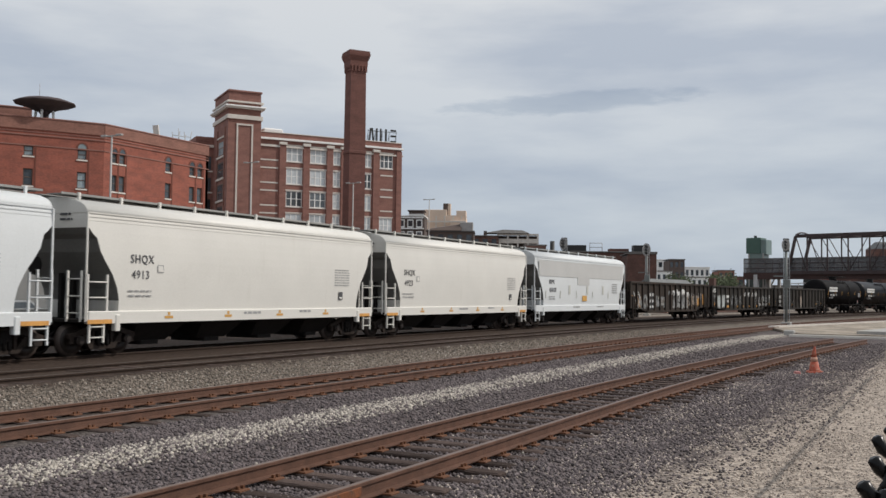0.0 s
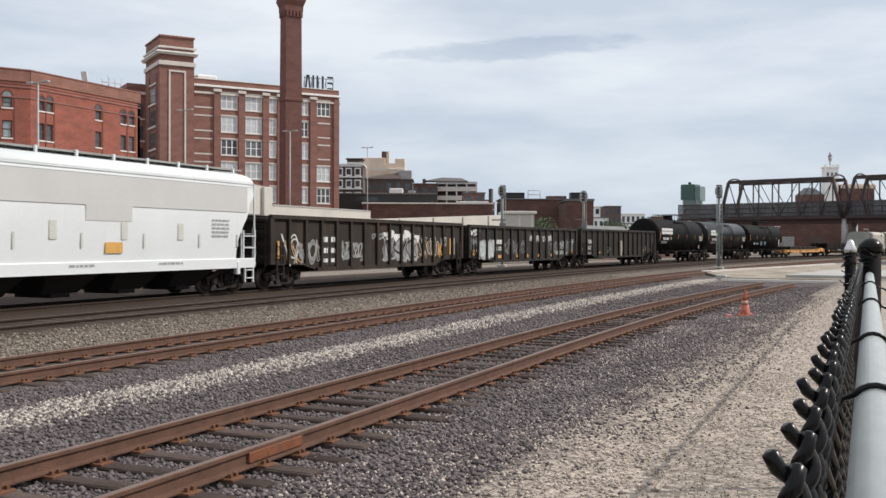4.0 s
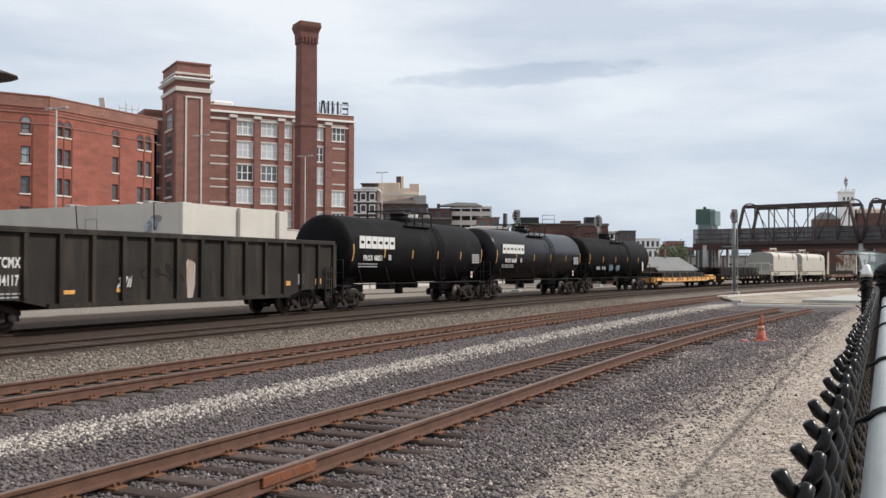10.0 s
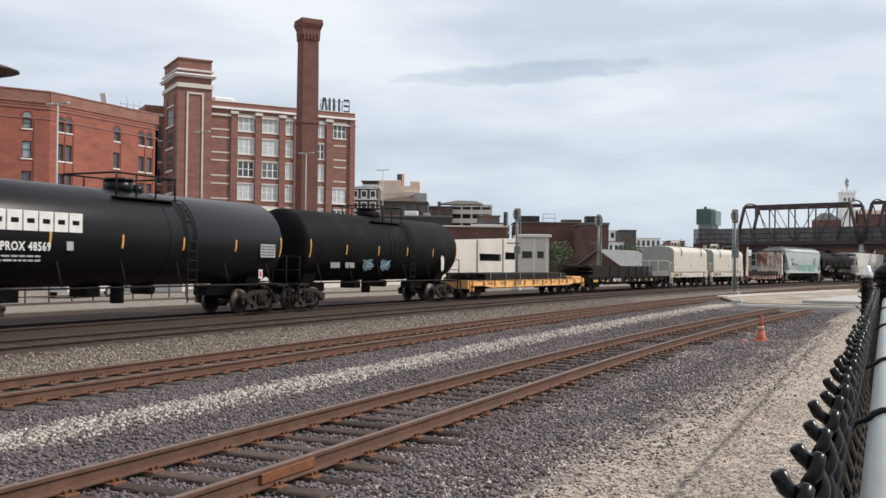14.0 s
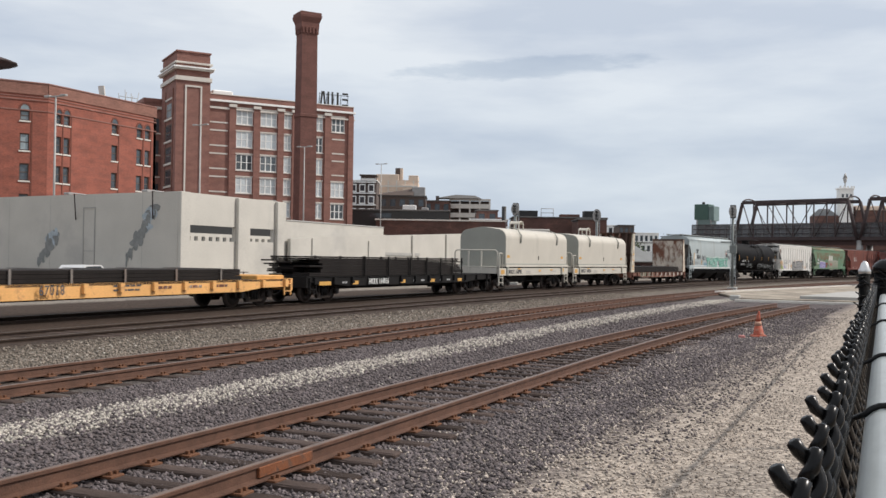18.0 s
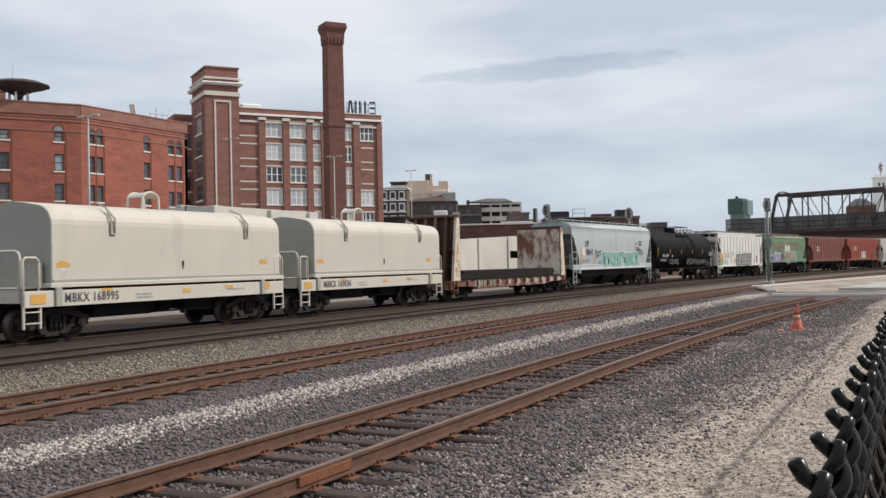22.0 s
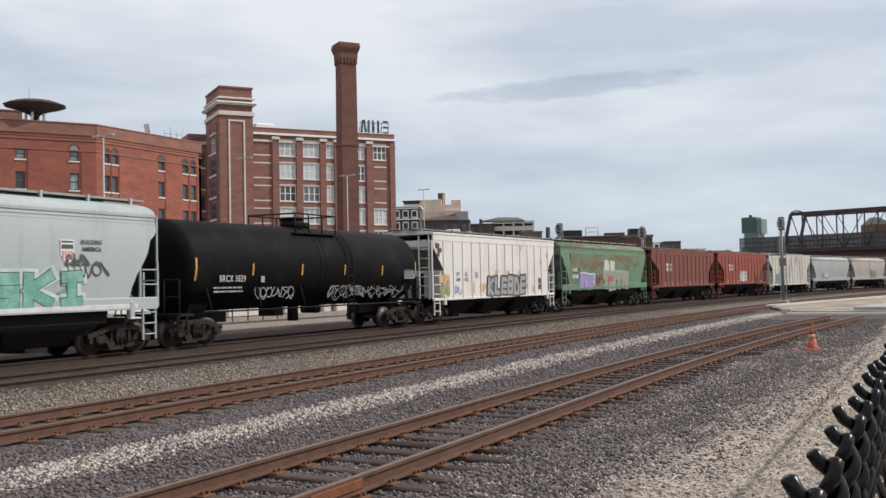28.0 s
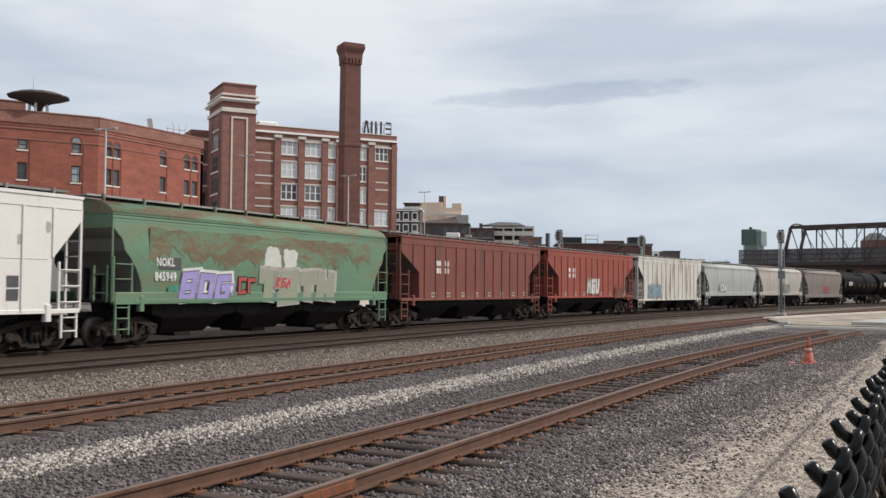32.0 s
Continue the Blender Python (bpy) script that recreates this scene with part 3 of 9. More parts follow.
def wall_with_holes(name, width, z0, z1, thick, holes, material, parent, m, label=""):
    """A wall in the plane v=0 to v=thick, with rectangular holes (u0, u1, za, zb) cut through."""
    us = sorted({0.0, width, *[h[0] for h in holes], *[h[1] for h in holes]})
    zs = sorted({z0, z1, *[h[2] for h in holes], *[h[3] for h in holes]})
    g = Geo()

    def solid(i, j):
        if not (0 <= i < len(us) - 1 and 0 <= j < len(zs) - 1):
            return False
        cu, cz = (us[i] + us[i + 1]) / 2, (zs[j] + zs[j + 1]) / 2
        return not any(h[0] < cu < h[1] and h[2] < cz < h[3] for h in holes)
    for i in range(len(us) - 1):
        for j in range(len(zs) - 1):
            if not solid(i, j):
                continue
            a, b, c, d = us[i], us[i + 1], zs[j], zs[j + 1]
            g.face([(a, 0, c), (b, 0, c), (b, 0, d), (a, 0, d)])
            g.face([(a, thick, c), (a, thick, d), (b, thick, d), (b, thick, c)])
            if not solid(i - 1, j):
                g.face([(a, 0, c), (a, 0, d), (a, thick, d), (a, thick, c)])
            if not solid(i + 1, j):
                g.face([(b, 0, c), (b, thick, c), (b, thick, d), (b, 0, d)])
            if not solid(i, j - 1):
                g.face([(a, 0, c), (a, thick, c), (b, thick, c), (b, 0, c)])
            if not solid(i, j + 1):
                g.face([(a, 0, d), (b, 0, d), (b, thick, d), (a, thick, d)])
    return part(name, g, material, parent, label, m)


def window(parent, m, u0, u1, z0, z1, glass, frame="white", cols=2, rows=2, sill=True, depth=0.18, sill_mat="stonetrim", arch=False):
    """A sash window set back in its opening: frame with bars, panes, sill."""
    w = part("window_frame", Geo()
             .box(u0, u1, depth, depth + 0.08, z0, z0 + 0.13).box(u0, u1, depth, depth + 0.08, z1 - 0.14, z1)
             .box(u0, u0 + 0.13, depth, depth + 0.08, z0 + 0.13, z1 - 0.14).box(u1 - 0.13, u1, depth, depth + 0.08, z0 + 0.13, z1 - 0.14), M[frame], parent, m=m)
    for i in range(1, cols):
        u = u0 + (u1 - u0) * i / cols
        part("mullion", Geo().box(u - 0.09, u + 0.09, depth, depth + 0.08, z0 + 0.13, z1 - 0.14), M[frame], w)
    for j in range(1, rows):
        z = z0 + (z1 - z0) * j / rows
        part("glazing_bar", Geo().box(u0 + 0.13, u1 - 0.13, depth + 0.01, depth + 0.07, z - 0.06, z + 0.06), M[frame], w)
    part("pane", Geo().box(u0 + 0.02, u1 - 0.02, depth + 0.05, depth + 0.06, z0 + 0.02, z1 - 0.02), M[glass], w)
    if sill:
        part("window_sill", Geo().slab(u0 - 0.12, u1 + 0.12, -0.1, 0.2, z0 - 0.18, z0 - 0.004, 0.02), M[sill_mat], w)
    if arch:
        g = Geo()
        c, r = (u0 + u1) / 2, (u1 - u0) / 2
        pts = [(c + r * math.cos(a), z1 + r * 1.35 * math.sin(a)) for a in np.linspace(0, math.pi, 9)]
        g.extrude(pts, "y", -0.012, 0.1)
        part("arch_head", g, M[glass], w)
        g = Geo()
        outer = [(c + (r + 0.22) * math.cos(a), z1 + (r * 1.35 + 0.22) * math.sin(a)) for a in np.linspace(0, math.pi, 9)]
        for k in range(8):
            g.loft([[(pts[k][0], -0.05, pts[k][1]), (pts[k + 1][0], -0.05, pts[k + 1][1]), (outer[k + 1][0], -0.05, outer[k + 1][1]), (outer[k][0], -0.05, outer[k][1])],
                    [(pts[k][0], 0.02, pts[k][1]), (pts[k + 1][0], 0.02, pts[k + 1][1]), (outer[k + 1][0], 0.02, outer[k + 1][1]), (outer[k][0], 0.02, outer[k][1])]], smooth=False)
        part("arch_hood", g, M["brick_hood"], w)
    return w


M["pale_glass"] = mat("pale_window_glass", (0.26, 0.31, 0.33), 0.2, 0, 0.2, 0.6, 3, random_tone=0.3)
M["mid_glass"] = mat("grey_window_glass", (0.11, 0.125, 0.135), 0.15, 0, 0.2, 0.6, 3, random_tone=0.4)
M["walk_grey"] = mat("walkway_grating", (0.27, 0.27, 0.26), 0.7, 0.2, 0.2, 2, 30)
M["shield_pink"] = mat("faded_red_paint", (0.5, 0.2, 0.18), 0.6, 0, 0.1, 2, 20)
M["post_black"] = mat("post_coating", (0.006, 0.006, 0.0065), 0.75, 0, 0.2, 20, 120, 0.2, spec=0.08)
M["tag_fill"] = mat("streaked_silver_paint", (0.33, 0.33, 0.32), 0.6, 0, 0.3, 2, 20, second=(0.12, 0.12, 0.12), second_at=0.54, streak=1.0, second_scale=2.5)
M["bulk_lining"] = mat("rust_eaten_lining", (0.55, 0.48, 0.40), 0.75, 0, 0.2, 1, 20, 0.2, second=(0.16, 0.062, 0.034), second_at=0.52, second_scale=1.7, streak=0.2)
M["tag_lime"] = mat("tag_lime", (0.2, 0.3, 0.1), 0.6, 0, 0.25, 2, 20)
M["tag_mint"] = mat("tag_mint", (0.42, 0.52, 0.48), 0.6, 0, 0.2, 2, 20)
M["tag_silver"] = mat("tag_silver", (0.30, 0.30, 0.295), 0.5, 0, 0.25, 2, 20)
M["tag_peach"] = mat("tag_peach", (0.56, 0.36, 0.2), 0.6, 0, 0.2, 2, 20)
M["tag_cream"] = mat("tag_cream", (0.27, 0.27, 0.21), 0.6, 0, 0.25, 2, 20, second=(0.2, 0.24, 0.16), second_at=0.55, second_scale=2)
M["tag_pale"] = mat("pale_tag_paint", (0.40, 0.45, 0.44), 0.6, 0, 0.2, 2, 20)
M["brick_hood"] = mat("hood_brick", (0.15, 0.052, 0.036), 0.9, 0, 0.16, 0.4, 9, 0.3)


# red brick warehouse: one long wall with the tracks, one turned away at the bend
def warehouse():
    top = thing("brick_warehouse", "red brick warehouse with arched top windows and stone sills", "building")
    H = 22.7
    m1 = wall_frame(-94, 87.3, 0)
    m2 = wall_frame(-94 - 31.8, 87.3 - 50.9, 32)
    # (u, width) of window columns in the long wall, levels from the top
    levels = [(18.05, 19.3), (14.4, 16.5), (10.72, 12.82), (7.0, 9.1), (3.3, 5.4)]
    cols = [(1.79, 0.9), (3.09, 1.0), (11.4, 1.1), (16.1, 1.05), (17.7, 1.05)]
    holes1 = [(u - w / 2, u + w / 2, a, b) for u, w in cols for a, b in levels]
    wall_with_holes("wall", 19.4, 0, H - 1.4, 0.5, holes1, M["brick"], top, m1)
    cols2 = [60 - 2.6, 60 - 8.8, 60 - 13.5, 60 - 18.2, 60 - 22.9, 60 - 27.6]
    holes2 = [(u - 0.55, u + 0.55, a, b) for u in cols2 for a, b in levels]
    wall_with_holes("wall", 60.0, 0, H - 1.4, 0.5, holes2, M["brick"], top, m2)
    for i, (u, w) in enumerate(cols):
        for j, (a, b) in enumerate(levels):
            window(top, m1, u - w / 2, u + w / 2, a, b, "glass", "dark_wall", 1, 2, arch=j == 0)
    for i, u in enumerate(cols2):
        for j, (a, b) in enumerate(levels):
            window(top, m2, u - 0.55, u + 0.55, a, b, "pale_glass" if (i + j) % 3 == 1 or i == 0 and j == 0 else "glass", "dark_wall", 1, 2, arch=j == 0 and i != 1)
    for m, wd in ((m1, 19.4), (m2, 60.0)):
        part("parapet", Geo().box(0, wd, -0.12, 0.5, H - 1.4, H), M["brick_old"], top, "faded brick parapet", m)
        for z0, z1, d in ((H - 2.15, H - 2.0, 0.1), (H - 1.75, H - 1.65, 0.07), (19.28, 19.42, 0.07)):
            part("string_course", Geo().box(0, wd, -d, 0, z0, z1), M["brick_dark"], top, m=m)
        part("coping", Geo().slab(-0.1, wd + 0.1, -0.2, 0.55, H, H + 0.15, 0.03), M["brick_dark"], top, m=m)
    # shallow brick strips that frame the window columns
    for mm, us in ((m1, [u + w / 2 + 0.2 for u, w in cols]), (m2, [u + 0.8 for u in cols2])):
        for u in us:
            part("brick_strip", Geo().box(u - 0.08, u + 0.08, -0.06, 0, 0, 19.2), M["brick_hood"], top, m=mm)
    part("side_wall", Geo().box(-94 - 60, -94, 106.2, 106.7, 0, H), M["brick_dark"], top)
    part("roof", Geo().face([(-94.3, 87.3, H - 0.8), (-94.3, 106.4, H - 0.8), (-170, 106.4, H - 0.8), (-170, 36.5, H - 0.8), (-126, 36.5, H - 0.8)]), M["roof"], top)
    part("penthouse", Geo().box(-112, -98, 97, 105, H - 0.8, H + 1.0), M["brick_old"], top)
    mu = wall_frame(-108 - 35 * math.sin(radians(32)), 78 - 35 * math.cos(radians(32)), 32)
    part("upper_storey", Geo().box(0, 42.6, 0, 8, H - 0.8, H + 2.3), M["brick_old"], top, m=mu)
    part("roof_panel", Geo().loft([[(-97.6, 99.6, H), (-96.6, 99.6, H), (-96.6, 99.75, H), (-97.6, 99.75, H)], [(-98.0, 99.6, H + 2.2), (-97.0, 99.6, H + 2.2), (-97.0, 99.75, H + 2.2), (-98.0, 99.75, H + 2.2)]], smooth=False), M["stonetrim"], top)
    for k in range(6):
        part("roof_lattice", Geo().tube((-95.5, 101.2 + 0.6 * k, H - 0.5), (-95.5, 101.2 + 0.6 * (k + (1 if k % 2 else -0.6)), H + 1.3 + 0.35 * (k % 3)), 0.045, 5), M["pole"], top)
    part("roof_lattice", Geo().tube((-95.5, 100.9, H + 0.9), (-95.5, 104.6, H + 1.1), 0.045, 5), M["pole"], top)
    part("upper_coping", Geo().slab(-0.1, 42.7, -0.1, 8.1, H + 2.3, H + 2.45, 0.03), M["brick_dark"], top, m=mu)
    return top


warehouse()


def roof_canopy():
    """Dark disc-shaped roof canopy on pale posts, with a thin mast."""
    top = thing("roof_canopy", "dark round canopy on pale posts above the warehouse roof", "canopy", pose(-99.3, 82.5, 21.6))
    n = 12
    g = Geo().loft([[(q * math.cos(2 * math.pi * i / n), q * math.sin(2 * math.pi * i / n), z) for i in range(n)] for q, z in ((1.0, 2.35), (1.9, 2.75), (3.55, 3.22), (3.72, 3.36), (3.6, 3.46), (2.5, 3.85), (1.0, 4.05))])
    part("disc", g, M["truss"], top)
    for a in (0.5, 2.1, 3.7, 5.3):
        part("post", Geo().tube((1.25 * math.cos(a), 1.25 * math.sin(a), 0), (1.05 * math.cos(a), 1.05 * math.sin(a), 2.5), 0.2, 10, 0.16), M["white"], top)
    part("core", Geo().tube((0, 0, 0), (0, 0, 1.6), 0.25, 10).tube((0, 0, 1.6), (0, 0, 2.4), 0.25, 10, 0.8), M["truss"], top)
    part("mast", Geo().tube((-1.0, 0, 3.9), (-1.0, 0, 6.0), 0.03, 6), M["pole"], top)


roof_canopy()


def factory():
    """The tall factory with its corner tower; its long front is turned from the tracks."""
    top = thing("brick_factory", "dark red brick factory with a corner tower and white windows", "building")
    HD = 36.0
    th = 38.2                  # tower height
    m = wall_frame(-113.9, 134.6, HD)     # u from the tower's corner along the front
    tw = 5.9
    t0, td = -0.2, 10.9
    # tower
    part("tower", Geo().box(t0, tw, 0.01, td, 0, th - 4.6), M["brick_dark"], top, m=m)
    part("tower_panel", Geo().box(1.35, 1.65, -0.12, 0, 2, 31.9).box(4.1, 4.4, -0.12, 0, 2, 31.9).box(1.35, 4.4, -0.14, 0, 31.9, 32.2), M["stonetrim"], top, m=m)
    for z, d, h, mt in ((th - 5.2, 0.25, 0.75, "stonetrim"), (th - 3.3, 0.5, 0.3, "stonetrim"), (th - 3.0, 0.7, 0.25, "white"), (th - 2.2, 0.35, 0.3, "stonetrim")):
        part("tower_cornice", Geo().slab(t0 - d, tw + d, -d, td + d, z, z + h, 0.05), M[mt], top, m=m)
    part("tower_attic", Geo().box(t0 + 0.1, tw - 0.1, 0.1, td - 0.1, th - 4.6, th - 3.3).box(t0 + 0.1, tw - 0.1, 0.1, td - 0.1, th - 2.65, th - 2.2).box(t0 + 0.1, tw - 0.1, 0.1, td - 0.1, th - 1.9, th - 0.2), M["brick_dark"], top, m=m)
    part("tower_coping", Geo().slab(t0 - 0.1, tw + 0.1, -0.1, td + 0.1, th - 0.2, th + 0.1, 0.05), M["brick_dark"], top, m=m)
    # windows up the tower's shaded side, framed in stone
    for k in range(7):
        z = 29.6 - k * 4.05
        w = part("side_window", Geo().box(t0 - 0.05, t0, 2.4, 7.2, z - 3.05, z - 0.1), M["dark_wall"] if k else M["brick_old"], top, m=m)
        part("pane", Geo().box(t0 - 0.08, t0 - 0.05, 3.0, 6.4, z - 2.8, z - 0.4), M["glass"] if k else M["pale_glass"], w)
        part("window_sill", Geo().box(t0 - 0.3, t0, 2.1, 7.5, z - 3.4, z - 3.05), M["stonetrim"], w)
        part("glazing_bar", Geo().box(t0 - 0.11, t0 - 0.08, 3.0, 6.4, z - 1.6, z - 1.5), M["brick_old"], w)
    for v in (2.0, 7.6):
        part("side_pilaster", Geo().box(t0 - 0.16, t0, v - 0.25, v + 0.25, 2, th - 6.5), M["brick_old"], top, m=m)
    part("side_lintel", Geo().box(t0 - 0.16, t0, 2.3, 7.3, 29.9, 30.2), M["stonetrim"], top, m=m)
    # long front: bays between piers
    z_top = 31.2
    front = [(tw, 10.3, "bands"), (10.3, 14.9, "wide"), (14.9, 19.55, "wide"), (19.55, 22.4, "narrow"), (22.4, 25.8, "blank"), (25.8, 29.0, "narrow"), (29.0, 34.4, "end")]
    f0, f1 = tw, 34.4
    rows = [29.0 - 4.2 * k for k in range(7)]     # window heads
    spans = {10.3: (11.07, 14.18), 14.9: (15.67, 18.86), 19.55: (20.26, 21.73), 25.8: (26.48, 28.07), 29.0: (29.87, 32.59)}
    holes = []
    spec = []
    for a, b, kind in front:
        for k, z in enumerate(rows):
            if a not in spans or kind == "end" and k in (1, 2):
                continue
            u0, u1 = spans[a]
            holes.append((u0 - f0, u1 - f0, z - 2.9, z))
            spec.append(((u0, u1, z - 2.9, z), k, kind, a))
    mf = m @ Matrix.Translation((f0, 0.9, 0))
    wall_with_holes("front_wall", f1 - f0, 0, z_top - 1.3, 0.5, holes, M["brick_dark"], top, mf)
    for (u0, u1, z0, z1), k, kind, a in spec:
        dark = (k == 2 and kind == "wide") or (kind == "narrow" and a > 20 and k in (1,)) or (kind == "end" and k in (0, 4))
        window(top, mf, u0 - f0, u1 - f0, z0, z1, "mid_glass" if dark else "blind", "white", 3 if kind != "narrow" else 2, 2, depth=0.07)
        part("lintel", Geo().box(u0 - f0 - 0.1, u1 - f0 + 0.1, -0.05, 0.0, z1, z1 + 0.25), M["stonetrim"], top, m=mf)
    for a, b, kind in front[1:]:
        part("pier", Geo().box(a - 0.6, a + 0.6, -0.3, 0.02, 0, z_top - 1.6), M["brick_dark"], top, m=m @ Matrix.Translation((0, 0.9, 0)))
        part("pier_cap", Geo().slab(a - 0.75, a + 0.75, -0.5, 0.02, z_top - 2.1, z_top - 1.6, 0.04), M["stonetrim"], top, m=m @ Matrix.Translation((0, 0.9, 0)))
    part("pier", Geo().box(f1 - 1.1, f1, -0.3, 0.02, 0, z_top - 1.6), M["brick_dark"], top, m=m @ Matrix.Translation((0, 0.9, 0)))
    for a, b, kind in front:
        for k, z in enumerate(rows):
            if kind == "bands" or kind == "end" and k in (1, 2):
                u0, u1 = (a - f0 + 0.2, b - f0 - 0.8) if kind == "bands" else (a - f0 + 1.0, b - f0 - 1.8)
                for zz in (z - 0.1, z - 2.85):
                    part("band", Geo().box(u0, u1, -0.05, 0.0, zz - 0.13, zz + 0.13), M["stonetrim"], top, m=mf)
    for z, d, h, mt in ((z_top - 2.6, 0.25, 0.3, "stonetrim"), (z_top - 1.3, 0.5, 0.35, "white")):
        part("cornice", Geo().slab(0, f1 - f0 + 0.3, -d, 0.5, z, z + h, 0.04), M[mt], top, m=mf)
    part("parapet", Geo().box(0, f1 - f0, -0.1, 0.4, z_top - 0.95, z_top), M["brick_dark"], top, m=mf)
    part("coping", Geo().slab(0, f1 - f0 + 0.1, -0.2, 0.5, z_top, z_top + 0.15, 0.03), M["stonetrim"], top, m=mf)
    part("body", Geo().box(0.3, f1 - 0.1, 1.5, 40, 0, z_top - 0.6), M["brick_dark"], top, m=m)
    # rear wing seen beside the tower
    part("rear_wing", Geo().box(-3.4, 0.6, 10.95, 45, 0, 30.2), M["brick_dark"], top, m=m)
    part("rear_parapet", Geo().box(-3.5, 0.6, 10.85, 45, 30.2, 31.0), M["brick_dark"], top, m=m)
    part("rear_cornice", Geo().slab(-3.9, 0.2, 10.6, 45, 29.0, 29.5, 0.05), M["stonetrim"], top, m=m)
    for k in range(7):
        z = 27.4 - k * 4.05
        w = part("rear_window", Geo().box(-1.75, -0.45, 10.9, 10.95, z - 2.8, z), M["brick_old"], top, m=m)
        part("pane", Geo().box(-1.6, -0.6, 10.87, 10.9, z - 2.65, z - 0.15), M["glass"], w)
        part("window_sill", Geo().box(-1.9, -0.3, 10.75, 10.95, z - 3.05, z - 2.8), M["stonetrim"], w)
        part("side_window", Geo().box(-3.46, -3.4, 13.0, 16.0, z - 2.8, z), M["glass"], top, m=m)
    part("roof_light", Geo().slab(7.2, 11, 3, 8, z_top - 0.6, z_top + 1.2, 0.2), M["white"], top, m=m)
    return m


FACTORY = factory()


def chimney():
    """Square brick chimney that stands before the factory's front."""
    top = thing("brick_chimney", "tall square brick chimney with a flared corbelled top", "chimney", wall_frame(-91.1, 139.4, 36.0))
    w = 2.8
    h = 44.1

    def sq(d, z):
        return [(-d, -d, z), (w + d, -d, z), (w + d, w + d, z), (-d, w + d, z)]
    part("shaft", Geo().loft([sq(0.12, 0), sq(0.08, 24), sq(0.0, h - 3.2)], smooth=False), M["brick_shaft"], top)
    for k in range(5):
        for f in range(4):
            u = 0.15 + k * (w - 0.3) / 4
            mm = Matrix.Translation((w / 2, w / 2, 0)) @ Matrix.Rotation(f * math.pi / 2, 4, "Z") @ Matrix.Translation((-w / 2, -w / 2, 0))
            part("corbel", Geo().box(u - 0.14, u + 0.14, -0.22, 0.0, h - 3.6, h - 2.4, mm), M["brick_shaft"], top)
    part("crown", Geo().loft([sq(0.0, h - 3.2), sq(0.2, h - 2.6), sq(0.22, h - 1.8), sq(0.55, h - 0.9), sq(0.6, h - 0.5), sq(0.5, h - 0.45), sq(0.5, h)], smooth=False), M["brick_shaft"], top)
    part("band", Geo().loft([sq(0.10, 26), sq(0.2, 26.1), sq(0.2, 26.5), sq(0.10, 26.6)], smooth=False, caps=False), M["brick_shaft"], top)


chimney()


def roof_sign():
    """Open rooftop sign seen from behind: plain bars for its shapes, on a light frame."""
    top = thing("roof_sign", "black rooftop sign of plain bars on a steel frame", "sign", FACTORY @ Matrix.Translation((26.4, 3.0, 29.3)))
    h0, h1 = 2.35, 4.9
    for k in range(4):
        u = 1.9 + 1.55 * k
        if k < 2:
            for d in (0.1, 0.95):
                lean = 0.28 * (1 if d < 0.5 else -1) * (1 - k)
                part("sign_bar", Geo().loft([[(u + d - 0.15, -0.12, h0), (u + d + 0.15, -0.12, h0), (u + d + 0.15, 0.12, h0), (u + d - 0.15, 0.12, h0)], [(u + d - 0.15 + lean, -0.12, h1), (u + d + 0.15 + lean, -0.12, h1), (u + d + 0.15 + lean, 0.12, h1), (u + d - 0.15 + lean, 0.12, h1)]], smooth=False), M["black"], top)
        elif k == 2:
            part("sign_bar", Geo().box(u + 0.36, u + 0.68, -0.15, 0.15, h0, h1), M["black"], top)
        else:
            for z in (h0, (h0 + h1) / 2 - 0.17, h1 - 0.34):
                part("sign_bar", Geo().box(u, u + 1.1, -0.16, 0.16, z, z + 0.34), M["black"], top)
    for k in range(5):
        u = 1.8 + 1.5 * k
        part("sign_stay", Geo().tube((u, 0.2, 0), (u, 0.2, 4.6), 0.05, 5), M["black"], top)
        part("sign_stay", Geo().tube((u, 1.8, 0), (u, 0.2, 4.0), 0.04, 5), M["black"], top)
    for z in (2.2, 4.4):
        part("sign_rail", Geo().tube((1.7, 0.2, z), (8.0, 0.2, z), 0.05, 5), M["black"], top)


roof_sign()


